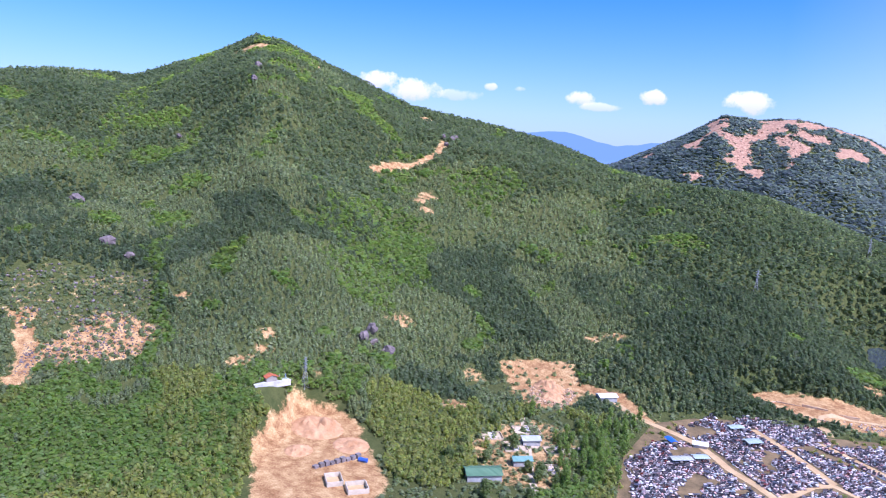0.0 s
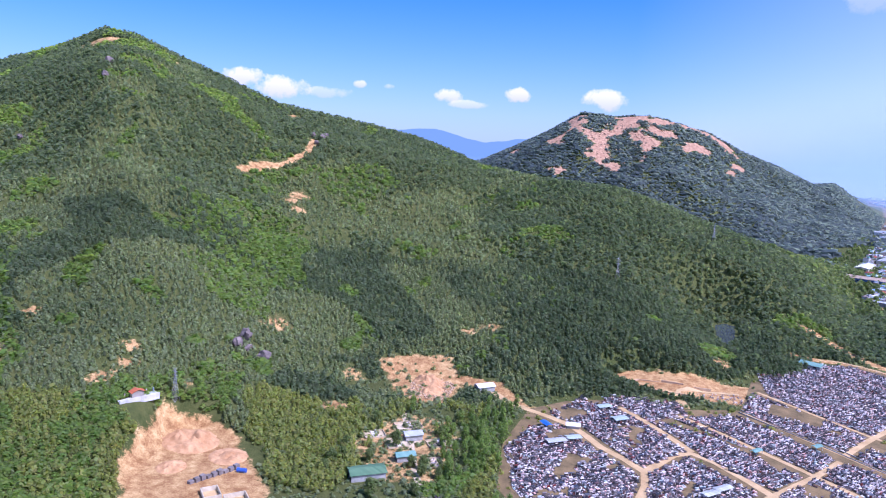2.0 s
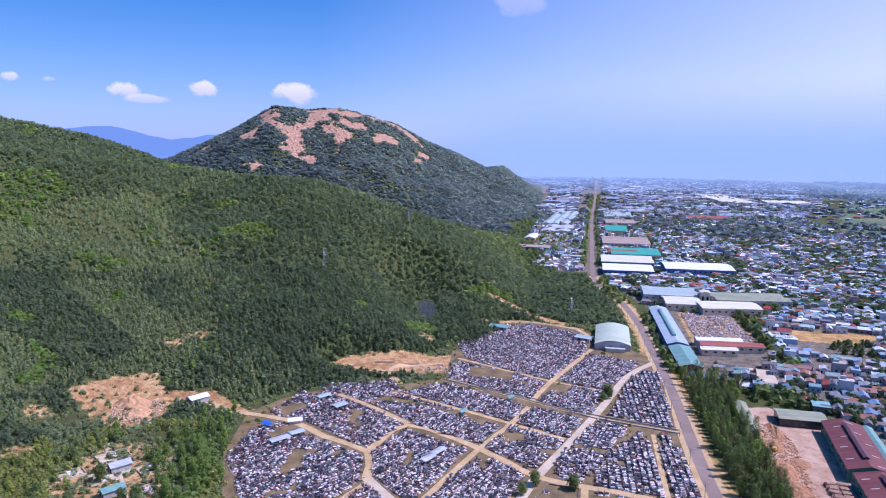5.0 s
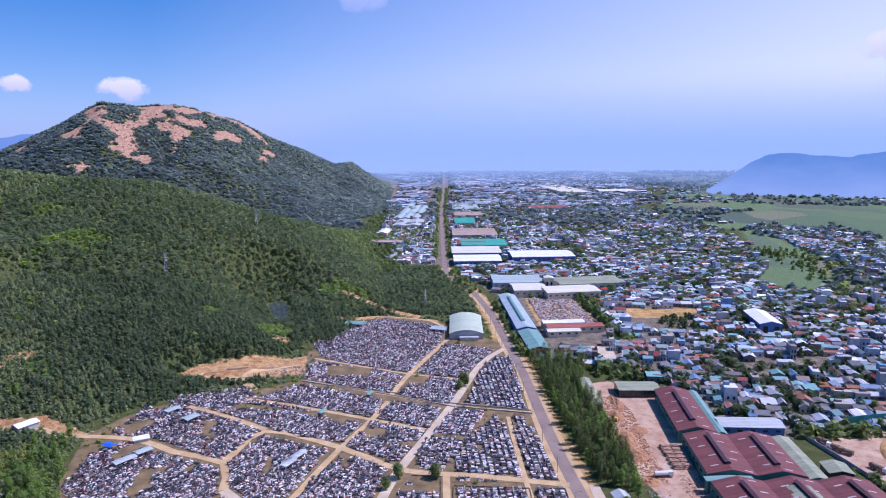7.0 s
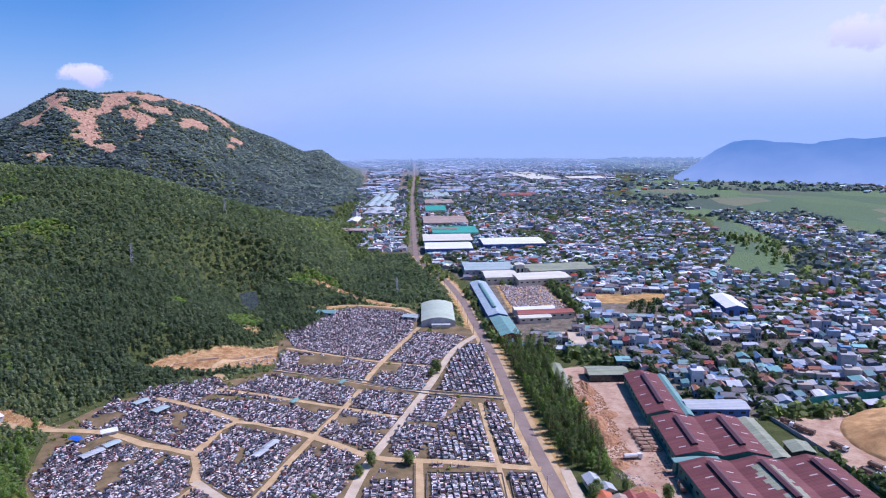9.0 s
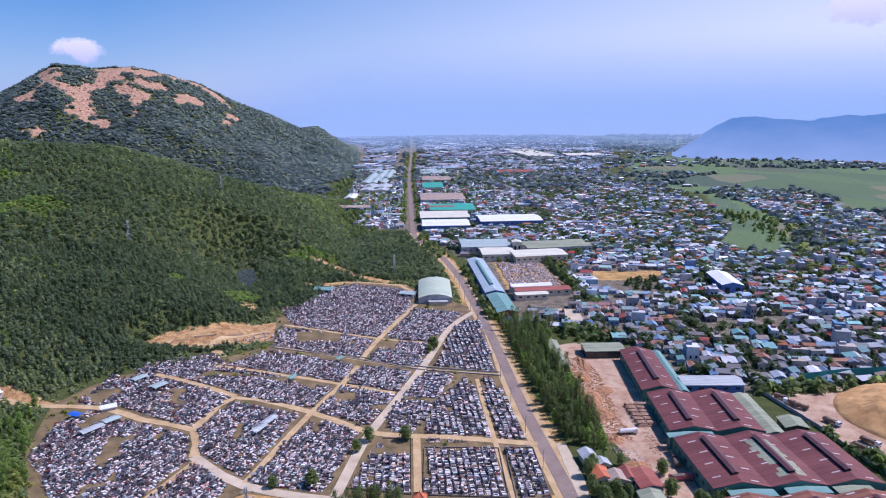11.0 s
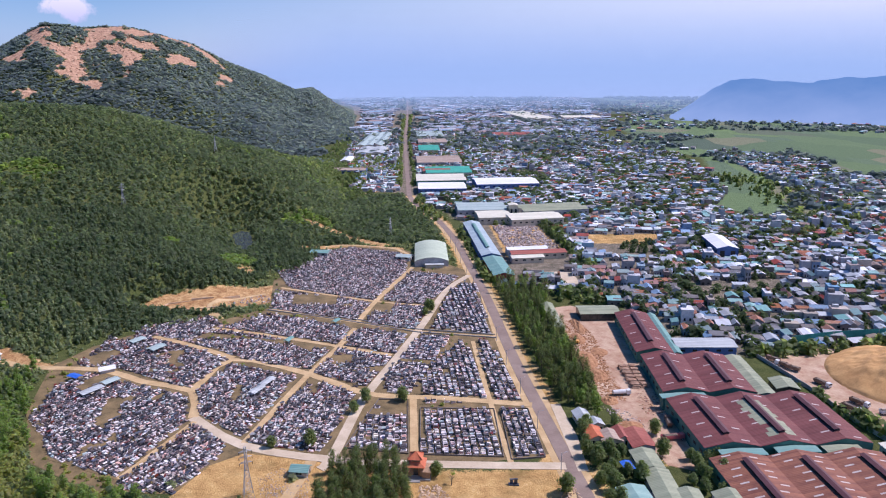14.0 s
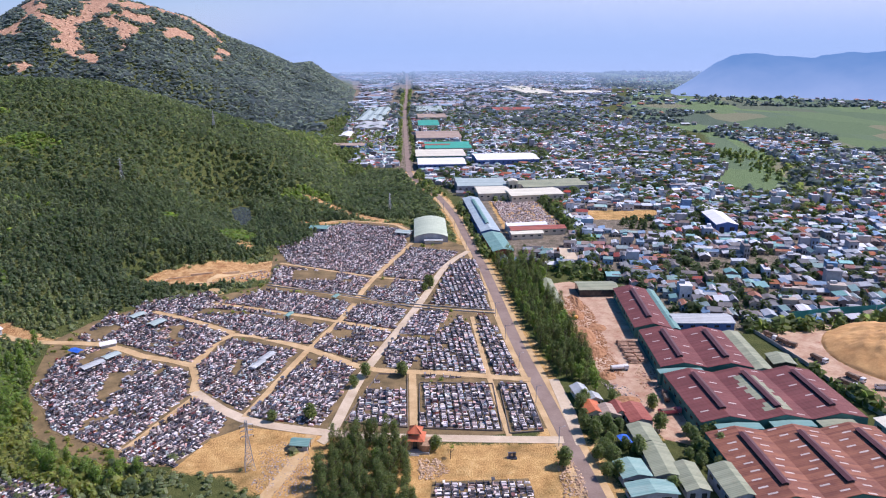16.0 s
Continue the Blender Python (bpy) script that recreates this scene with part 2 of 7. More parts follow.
    p.inputs["Specular IOR Level"].default_value = 0.1
    bn = nt.nodes.new("ShaderNodeBump")
    bn.inputs["Strength"].default_value, bn.inputs["Distance"].default_value = 0.7, 0.9
    nt.links.new(fine, bn.inputs["Height"])
    nt.links.new(bn.outputs[0], p.inputs["Normal"])
    return m


GROUND = ground_material()
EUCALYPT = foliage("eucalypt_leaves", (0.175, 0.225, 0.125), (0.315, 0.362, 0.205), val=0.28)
# bluer than the front rank: haze on the farther slopes put into the colour
ACACIA = foliage("hazed_acacia_leaves", (0.104, 0.148, 0.086), (0.198, 0.25, 0.142))
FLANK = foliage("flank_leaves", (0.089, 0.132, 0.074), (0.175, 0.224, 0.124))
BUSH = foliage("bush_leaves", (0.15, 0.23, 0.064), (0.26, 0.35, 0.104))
NEARWOOD = foliage("woodland_leaves", (0.19, 0.232, 0.078), (0.36, 0.39, 0.13), hue=0.03, val=0.3)
# blue of the distance haze is put into this leaf colour
HAZED_WOOD = foliage("hazed_far_leaves", (0.125, 0.17, 0.19), (0.168, 0.212, 0.235), val=0.1)
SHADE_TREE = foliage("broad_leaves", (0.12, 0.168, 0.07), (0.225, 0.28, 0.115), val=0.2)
BELT_TREE = foliage("belt_leaves", (0.092, 0.132, 0.05), (0.185, 0.23, 0.088), hue=0.03, val=0.32)
TOWN_TREE = foliage("garden_leaves", (0.058, 0.095, 0.048), (0.125, 0.17, 0.078), val=0.2)
BARK = surf("bark", (0.10, 0.07, 0.05), (0.22, 0.17, 0.13), 1.0, 8.0, 0.9)
ASPHALT = surf("worn_asphalt", (0.20, 0.14, 0.112), (0.30, 0.225, 0.185), 0.08, 1.4, 0.85, bump=0.3)
DIRT = surf("dirt_track", (0.42, 0.275, 0.125), (0.62, 0.445, 0.24), 0.12, 1.5, 0.95, bump=0.5)
PALE_PAVING = surf("pale_concrete", (0.46, 0.36, 0.245), (0.64, 0.53, 0.385), 0.1, 1.2, 0.9, bump=0.3)
CONCRETE = surf("concrete", (0.27, 0.26, 0.25), (0.44, 0.43, 0.41), 0.3, 2.5, 0.9, bump=0.3)
DRY_GRASS = surf("dry_grass_ground", (0.105, 0.078, 0.034), (0.27, 0.185, 0.085), 0.12, 1.1, 0.95, bump=0.8)
# near-black entries: dark granite, and shade between tombs put into the colour
TOMB_WHITE = surf("tomb_plaster_and_shade", (0.55, 0.55, 0.56), (0.8, 0.79, 0.78), 0.4, 3.0, 0.6, island=(0.02, 0.3, 0.2),
                  palette=[(0.80, 0.74, 0.74), (0.44, 0.36, 0.35), (0.76, 0.69, 0.71), (0.72, 0.52, 0.46), (0.12, 0.095, 0.10), (0.80, 0.73, 0.64), (0.46, 0.56, 0.56), (0.06, 0.05, 0.055), (0.66, 0.58, 0.56), (0.09, 0.07, 0.075), (0.79, 0.73, 0.73), (0.07, 0.06, 0.065), (0.30, 0.24, 0.24), (0.05, 0.045, 0.05)])
TOMB_DARK = surf("tomb_granite", (0.03, 0.03, 0.035), (0.09, 0.085, 0.09), 0.6, 5.0, 0.35, island=(0.04, 0.5, 0.5),
                 palette=[(0.05, 0.05, 0.06), (0.10, 0.09, 0.10), (0.16, 0.07, 0.06), (0.07, 0.08, 0.10), (0.22, 0.20, 0.20)])
WALL_TOWN = surf("rendered_walls", (0.5, 0.5, 0.5), (0.7, 0.7, 0.7), 0.2, 1.2, 0.85, island=(0.03, 0.4, 0.2), dirt=((0.16, 0.14, 0.12), 0.5),
                 palette=[(0.46, 0.46, 0.50), (0.34, 0.42, 0.52), (0.48, 0.42, 0.36), (0.30, 0.24, 0.22), (0.74, 0.76, 0.80), (0.26, 0.35, 0.48), (0.36, 0.36, 0.38), (0.18, 0.15, 0.14), (0.66, 0.66, 0.68), (0.46, 0.54, 0.60)])
ROOF_TOWN = ribbed("town_roofs", (0.3, 0.3, 0.3), (0.5, 0.5, 0.5), rust=0.35,
                   palette=[(0.40, 0.44, 0.50), (0.24, 0.25, 0.28), (0.20, 0.44, 0.44), (0.30, 0.10, 0.07), (0.56, 0.61, 0.67), (0.16, 0.165, 0.19), (0.22, 0.36, 0.54), (0.28, 0.21, 0.18),
                            (0.80, 0.83, 0.86), (0.36, 0.14, 0.09), (0.34, 0.38, 0.42), (0.70, 0.73, 0.76), (0.24, 0.38, 0.34), (0.18, 0.17, 0.17)], island=(0.02, 0.3, 0.25))
# dark glass and doors, also the shade in open sides given as colour
DARK_OPENING = surf("dark_glass_and_opening", (0.02, 0.025, 0.03), (0.05, 0.055, 0.06), 0.5, 3.0, 0.25)

# ---- the lie of the land ----
# main mountain by bearing: foot distance, ridge distance, ridge height
BEARING = [-180, -150, -120, -95, -79, -75.8, -70.7, -66.8, -64.3, -62.1, -60.2, -57.5, -53.9, -49.8, -43.3, -39.6, -36.4, -33.4,
           -28.2, -22.5, -18.8, -16.1, -11.4, -8.1, -5.3, -4.6, 180]
FOOT = [500, 400, 320, 290, 275, 272, 272, 280, 285, 292, 300, 312, 335, 370, 430, 445, 442, 432,
        415, 430, 445, 452, 530, 600, 640, 660, 700]
RIDGE = [900, 900, 900, 950, 1000, 1050, 1150, 1120, 1100, 1080, 1070, 1060, 1050, 1040, 1020, 1000, 960, 920,
         880, 860, 850, 840, 830, 820, 801, 800, 800]
RISE = [0, 0, 105, 175, 208, 220, 225, 254, 272, 292, 286, 263, 235, 202, 181, 167, 149, 130,
        117, 111, 94, 79, 57, 32, 3, 0, 0]
# second mountain
BEARING_B = [-180, -60, -45, -38, -33.5, -30.6, -28, -25.6, -23.2, -20.6, -18.3, -16.1, -13.8, -11, -8.7, -7.3, -5.5, -4.1, -3.2, 180]
FOOT_B = [1400, 1400, 1250, 1200, 1180, 1170, 1170, 1180, 1200, 1230, 1260, 1290, 1320, 1350, 1400, 1450, 1500, 1800, 2400, 2400]
RIDGE_B = [1700, 1700, 1720, 1740, 1750, 1760, 1780, 1800, 1820, 1850, 1900, 1960, 2050, 2150, 2300, 2400, 2500, 2600, 2700, 2700]
RISE_B = [0, 0, 55, 94, 126, 168, 210, 256, 249, 258, 243, 223, 180, 140, 95, 98, 43, 2, 0, 0]


def fbm(x, y, scale, seed=0.0, octaves=4):
    """Smooth value noise in about -1..1, on arrays."""
    x, y = np.asarray(x, float) / scale + seed * 17.3, np.asarray(y, float) / scale + seed * 9.1
    total, amp = 0.0, 0.5
    for k in range(octaves):
        xi, yi = np.floor(x), np.floor(y)
        fx, fy = x - xi, y - yi
        fx, fy = fx * fx * (3 - 2 * fx), fy * fy * (3 - 2 * fy)

        def h(a, b):
            v = np.sin(a * 127.1 + b * 311.7 + k * 74.7) * 43758.5453
            return v - np.floor(v)
        total = total + amp * ((h(xi, yi) * (1 - fx) + h(xi + 1, yi) * fx) * (1 - fy) + (h(xi, yi + 1) * (1 - fx) + h(xi + 1, yi + 1) * fx) * fy - 0.5)
        x, y, amp = x * 2.03 + 5.1, y * 2.03 + 1.7, amp * 0.5
    return total * 2


def inside(x, y, poly):
    """Which points lie in a polygon."""
    x, y = np.asarray(x, float), np.asarray(y, float)
    res = np.zeros(np.broadcast(x, y).shape, bool)
    for (xa, ya), (xb, yb) in zip(poly, poly[1:] + poly[:1]):
        cross = (ya > y) != (yb > y)
        res ^= cross & (x < (xb - xa) * (y - ya) / (yb - ya + 1e-12) + xa)
    return res


def off_line(x, y, pts):
    """Distance from a polyline."""
    x, y = np.asarray(x, float), np.asarray(y, float)
    best = np.full(np.broadcast(x, y).shape, 1e9)
    for (xa, ya), (xb, yb) in zip(pts, pts[1:]):
        dx, dy = xb - xa, yb - ya
        s = np.clip(((x - xa) * dx + (y - ya) * dy) / (dx * dx + dy * dy), 0, 1)
        best = np.minimum(best, np.hypot(x - xa - s * dx, y - ya - s * dy))
    return best


def edge_dist(x, y, poly):
    """Signed distance from a polygon's edge, positive inside."""
    d = off_line(x, y, poly + poly[:1])
    return np.where(inside(x, y, poly), d, -d)


def smooth(a, b, v):
    s = np.clip((v - a) / (b - a), 0, 1)
    return s * s * (3 - 2 * s)


QUARRY = [(-246, 130), (-266, 145), (-287, 158), (-303, 181), (-316, 200), (-303, 213), (-279, 209), (-228, 183), (-206, 158)]
TERRACE = [(-180, 448), (-167, 466), (-139, 469), (-128, 482), (-97, 490), (-92, 450), (-127, 441), (-136, 436), (-174, 434)]
POND = [(-162, 636), (-157, 650), (-147, 644), (-134, 595), (-136, 571), (-146, 584)]


def height(x, y):
    """Ground level at x, y (arrays)."""
    x, y = np.asarray(x, float), np.asarray(y, float)
    d, az = np.hypot(x, y), np.degrees(np.arctan2(x, y))
    z = 0.0
    for B, F, R, Z, back, rough, seed in ((BEARING, FOOT, RIDGE, RISE, 520, 1.0, 1), (BEARING_B, FOOT_B, RIDGE_B, RISE_B, 900, 1.3, 2)):
        f, r, t = np.interp(az, B, F), np.interp(az, B, R), np.interp(az, B, Z)
        s = np.clip((d - f) / (r - f), 0, 1)
        up = t * (0.75 * s + 0.25 * s * s * (3 - 2 * s))
        up = up + np.minimum(t / 120, 1) * rough * (26 * fbm(x, y, 170, seed, 3) + 7 * fbm(x, y, 45, seed + 3, 3)) * np.sin(np.pi * np.clip(s, 0, 1)) ** 1.0
        down = t * (1 - smooth(0, back, d - r)) 
        z = np.maximum(z, np.where(d < r, up, down))
    q = edge_dist(x, y, QUARRY)
    z = np.where(q > -40, z * smooth(2, -11, q), z)
    w = smooth(-13, 0, edge_dist(x, y, TERRACE))
    z = z * (1 - w) + np.minimum(z, 1.2 + 1.5 * (y > 452)) * w
    e = edge_dist(x, y, POND)
    w = smooth(-80, -3, e) ** 1.3
    z = z * (1 - w) + 6.0 * w - 1.6 * smooth(-2, 4, e)
    return z

# ---- mesh helpers ----
rng = np.random.default_rng(7)


class Geo:
    """Vertices and faces gathered into one mesh."""

    def __init__(self):
        self.v, self.f = [], []

    def add(self, verts, faces):
        n = len(self.v)
        self.v += [tuple(p) for p in verts]
        self.f += [tuple(i + n for i in q) for q in faces]
        return self

    def box(self, x, y, z, sx, sy, sz, rz=0.0, top=1.0):
        """A box on its base centre; top: how much the top narrows."""
        c, s = math.cos(rz), math.sin(rz)
        pts = []
        for k, zz in ((1.0, z), (top, z + sz)):
            for a, b in ((-1, -1), (1, -1), (1, 1), (-1, 1)):
                px, py = a * sx / 2 * k, b * sy / 2 * k
                pts.append((x + px * c - py * s, y + px * s + py * c, zz))
        return self.add(pts, [(3, 2, 1, 0), (4, 5, 6, 7), (0, 1, 5, 4), (1, 2, 6, 5), (2, 3, 7, 6), (3, 0, 4, 7)])

    def gable(self, x0, x1, y0, y1, z, rise, thick=0.18, over=0.5):
        """A gabled roof slab with its ridge along y, over the rectangle."""
        xm = (x0 + x1) / 2
        k = rise / (xm - x0)
        a, b, c, d = x0 - over, x1 + over, y0 - over, y1 + over
        zl = z - over * k
        top = [(a, c, zl + thick), (xm, c, z + rise + thick), (b, c, zl + thick), (a, d, zl + thick), (xm, d, z + rise + thick), (b, d, zl + thick)]
        low = [(p[0], p[1], p[2] - thick) for p in top]
        return self.add(top + low, [(0, 1, 4, 3), (1, 2, 5, 4), (6, 9, 10, 7), (7, 10, 11, 8), (0, 6, 7, 1), (1, 7, 8, 2), (3, 4, 10, 9), (4, 5, 11, 10), (0, 3, 9, 6), (2, 8, 11, 5)])

    def hall(self, x0, x1, y0, y1, z, eaves, rise):
        """Walls with gable ends, ridge along y."""
        xm = (x0 + x1) / 2
        v = [(x0, y0, z), (x1, y0, z), (x1, y0, z + eaves), (xm, y0, z + eaves + rise), (x0, y0, z + eaves),
             (x0, y1, z), (x1, y1, z), (x1, y1, z + eaves), (xm, y1, z + eaves + rise), (x0, y1, z + eaves)]
        return self.add(v, [(0, 1, 2, 3, 4), (9, 8, 7, 6, 5), (0, 4, 9, 5), (1, 6, 7, 2), (4, 3, 8, 9), (3, 2, 7, 8), (0, 5, 6, 1)])

    def rod(self, a, b, r, sides=6, r2=None):
        a, b = Vector(a), Vector(b)
        q = (b - a).to_track_quat("Z", "Y")
        pts = []
        for p, rr in ((a, r), (b, r if r2 is None else r2)):
            for k in range(sides):
                t = 2 * math.pi * k / sides
                pts.append(p + q @ Vector((rr * math.cos(t), rr * math.sin(t), 0)))
        return self.add(pts, [tuple(range(sides))[::-1], tuple(range(sides, 2 * sides))] + [(k, (k + 1) % sides, sides + (k + 1) % sides, sides + k) for k in range(sides)])

    def mesh(self, name, mat):
        me = bpy.data.meshes.new(name)
        me.from_pydata(self.v, [], self.f)
        me.materials.append(mat)
        return me


def part(name, geo, material, parent, label="", at=None):
    """Links geometry as one mesh object under a thing or a part."""
    me = geo.mesh(name, material) if isinstance(geo, Geo) else geo
    ob = new(name, me)
    ob.parent = parent
    if at is not None:
        ob.matrix_basis = at
    if label:
        ob["label"] = label
    return ob


def thing(name, m, label, category, group=""):
    """An Empty at the base of a thing."""
    return placed(tagged(new(name), label, category, group), m)


def placed(ob, m):
    ob.matrix_basis = m
    return ob


def single(name, geo, mat, label, category="", group="", kind="", m=None):
    """A thing or piece of the setting that is one mesh."""
    ob = tagged(new(name, geo.mesh(name, mat)), label, category, group, kind)
    return placed(ob, m) if m is not None else ob


def tri_mesh(name, v, f, mats, mat_index=None, smooth=False):
    me = bpy.data.meshes.new(name)
    v, f = np.asarray(v, np.float32), np.asarray(f, np.int32)
    me.vertices.add(len(v))
    me.vertices.foreach_set("co", v.ravel())
    k = f.shape[1]
    me.loops.add(f.size)
    me.loops.foreach_set("vertex_index", f.ravel())
    me.polygons.add(len(f))
    me.polygons.foreach_set("loop_start", np.arange(0, f.size, k, dtype=np.int32))
    me.polygons.foreach_set("loop_total", np.full(len(f), k, np.int32))
    if mat_index is not None:
        me.polygons.foreach_set("material_index", np.asarray(mat_index, np.int32))
    me.polygons.foreach_set("use_smooth", np.full(len(f), smooth, bool))
    for m in mats:
        me.materials.append(m)
    me.update()
    me.validate()
    return me


def scatter(templates, kinds, pos, size, turn, fi=None):
    """Joined copies of small templates: arrays of vertices and faces, and which copy each face came from."""
    V, F, M, base = [], [], [], 0
    for k, tpl in enumerate(templates):
        tv, tf = np.asarray(tpl[0], float), np.asarray(tpl[1], int)
        sel = np.nonzero(kinds == k)[0]
        if not len(sel):
            continue
        s, c, w = size[sel], np.cos(turn[sel]), np.sin(turn[sel])
        p = tv[None] * s[:, None, :]
        q = np.stack([p[..., 0] * c[:, None] - p[..., 1] * w[:, None], p[..., 0] * w[:, None] + p[..., 1] * c[:, None], p[..., 2]], -1) + pos[sel][:, None, :]
        V.append(q.reshape(-1, 3))
        F.append((tf[None] + (base + np.arange(len(sel)) * len(tv))[:, None, None]).reshape(-1, tf.shape[1]))
        if len(tpl) > 2:
            M.append(np.tile(tpl[2], len(sel)))
        base += len(sel) * len(tv)
    return np.concatenate(V), np.concatenate(F), (np.concatenate(M) if M else None)


def crown_template(n, seed, tall=1.0, jag=0.35):
    """A ragged crown of unit height: hull of scattered points, pushed in and out."""
    r = np.random.default_rng(seed)
    bm = bmesh.new()
    g = (1 + 5 ** 0.5) / 2
    for i in range(n):
        zz = 1 - 2 * (i + 0.5) / n
        a = 2 * math.pi * i / g
        q = math.sqrt(1 - zz * zz)
        bm.verts.new((q * math.cos(a), q * math.sin(a), zz))
    bmesh.ops.convex_hull(bm, input=bm.verts)
    bm.verts.index_update()
    bmesh.ops.triangulate(bm, faces=bm.faces)
    v = np.array([p.co for p in bm.verts])
    f = np.array([[p.index for p in q.verts] for q in bm.faces])
    bm.free()
    v *= (1 + jag * (r.random(len(v)) * 2 - 1))[:, None]
    h = (v[:, 2] + 1) / 2
    wide = np.where(h < 0.35, 0.55 + 1.3 * np.clip(h, 0, 1), 1.0 - 0.55 * np.clip((h - 0.35) / 0.65, 0, 1) ** 1.4) if tall > 1 else np.ones(len(v))
    v[:, 0] *= wide
    v[:, 1] *= wide
    return np.column_stack([v[:, 0] * 0.5, v[:, 1] * 0.5, h]), f


def spray_template(n, seed, form="dome", size=0.3, core=0.55):
    """A crown of unit height and width made of bent leaf sprays round a small core, as quads."""
    r = np.random.default_rng(seed)
    V, F = [], []
    for i in range(n):
        h = (i + r.random()) / n
        if form == "cone":
            rad = 0.5 * (1 - h) ** 0.65 * min(1, 0.45 + 3 * h)
        else:
            rad = 0.5 * math.sin(math.pi * min(1, 0.2 + 0.75 * h)) ** 0.7
        a = 2.39996 * i + 0.8 * r.random()
        q = rad * (0.6 + 0.45 * r.random())
        c = np.array([q * math.cos(a), q * math.sin(a), 0.08 + 0.9 * h])
        nrm = np.array([0.55 * math.cos(a), 0.55 * math.sin(a), 0.55 + 0.7 * h]) + 0.34 * r.normal(size=3)
        nrm /= np.linalg.norm(nrm)
        t1 = np.cross(nrm, r.normal(size=3))
        t1 /= np.linalg.norm(t1)
        t2 = np.cross(nrm, t1)
        s = size * (0.7 + 0.6 * r.random())
        k = len(V)
        for u, w in ((-1, -0.6), (0.9, -0.8), (1, 0.7), (-0.8, 0.9)):
            p = c + t1 * u * s * 0.5 * (0.75 + 0.5 * r.random()) + t2 * w * s * 0.5 * (0.75 + 0.5 * r.random()) - nrm * 0.12 * s * r.random()
            V.append(p)
        F.append((k, k + 1, k + 2, k + 3))
    if core:
        b = Geo().box(0, 0, 0.05, core, core, 0.72, 0.6, 0.45)
        k = len(V)
        V += [np.array(p) for p in b.v]
        F += [tuple(i + k for i in q) for q in b.f[1:]]
    return np.array(V), np.array(F)

# ---- ground, hills and distance ----
SOIL_SPOTS = [(-906, 462, 14), (-884, 466, 18), (-890, 484, 12), (-850, 540, 9), (-890, 428, 8), (-548, 490, 13), (-538, 474, 11), (-512, 460, 10),
              (-583, 692, 10), (-366, 306, 9), (-371, 298, 6), (-778, 617, 8), (-745, 655, 8), (-345, 178, 5), (-155, 529, 12), (-141, 520, 10), (-125, 515, 8),
              (-303, 316, 8), (-274, 278, 7), (-243, 252, 6), (-277, 412, 8), (-268, 428, 5)] + [(-361, 204, 5), (-346, 176, 5), (-348, 194, 5), (-425, 179, 5), (-323, 212, 5), (-303, 316, 5), (-309, 314, 5)] + [(-308, 308, 6), (-277, 278, 7), (-249, 253, 7), (-307, 322, 5), (-225, 248, 6)]
SOIL_LINES = [[(-49, 885), (-30, 930), (-36, 1010), (-28, 1120)], [(-599, 456), (-611, 488), (-611, 513), (-613, 536), (-628, 575), (-650, 605)], [(-379, 73), (-389, 81), (-446, 93)], [(-245, 365), (-222, 368), (-195, 352)],
              [(-94, 664), (-73, 660), (-49, 631), (-20, 606)], [(-90, 590), (-60, 606), (-8, 590)]]
PLOT_CLEARING = [(-223, 249), (-235, 288), (-244, 309), (-246, 336), (-216, 314), (-184, 280), (-166, 256), (-218, 244)]
PLOTS = [(-240, 296), (-212, 300), (-186, 272), (-176, 240), (-196, 222), (-232, 250)]
CLEARING = [(-422, 115), (-431, 131), (-427, 146), (-406, 155), (-394, 148), (-383, 135), (-384, 107), (-381, 91), (-384, 74), (-415, 86), (-410, 101)]
PALE_CLEARING = [(-488, 90), (-480, 126), (-463, 171), (-426, 157), (-422, 115), (-423, 90), (-445, 81)]
RIGHT_QUARRY = [(-306, 346), (-296, 370), (-270, 376), (-244, 366), (-232, 326), (-254, 314)]
# quarried faces on the second mountain
SCARS = [[(-708, 1506), (-693, 1557), (-679, 1603), (-659, 1607), (-662, 1533), (-636, 1467), (-629, 1420), (-653, 1414)], [(-709, 1663), (-679, 1674), (-643, 1640), (-670, 1627)],
         [(-629, 1636), (-610, 1675), (-588, 1713), (-563, 1704), (-580, 1647), (-618, 1619)], [(-642, 1595), (-602, 1628), (-573, 1626), (-563, 1598), (-574, 1551), (-565, 1479), (-585, 1511), (-598, 1566)],
         [(-543, 1646), (-534, 1715), (-512, 1759), (-493, 1754), (-493, 1678), (-525, 1656)]]
SCARS += [[(-500, 1865), (-489, 1925), (-463, 1935), (-464, 1908)], [(-459, 1770), (-454, 1851), (-433, 1715), (-440, 1678)], [(-781, 1559), (-753, 1584), (-742, 1580), (-751, 1538)], [(-769, 1526), (-729, 1531), (-716, 1495), (-758, 1503)],
          [(-646, 1693), (-628, 1756), (-604, 1760), (-615, 1689)], [(-628, 1406), (-616, 1439), (-588, 1415), (-606, 1396)], [(-771, 1454), (-773, 1487), (-742, 1444)], [(-690, 1307), (-678, 1335), (-663, 1319), (-670, 1311)]]
SUMMIT = [(-790, 1600), (-711, 1670), (-651, 1728), (-597, 1800), (-540, 1880), (-470, 1960)]
FRONT_SAND = [(-72, 263), (-38, 252), (-2, 240), (57, 238), (62, 195), (40, 178), (-20, 196), (-50, 206), (-66, 222), (-92, 230)]
SAW_YARD = [(90, 425), (106, 430), (129, 405), (121, 322), (112, 232), (100, 238), (90, 300), (92, 370)]
STONE_YARD = [(82, 680), (128, 676), (134, 580), (126, 552), (82, 552)]
BROWN_LOT = [(160, 632), (240, 630), (224, 590), (160, 598)]
RIGHT_YARD = [(186, 345), (250, 350), (290, 330), (270, 240), (200, 232), (192, 300)]
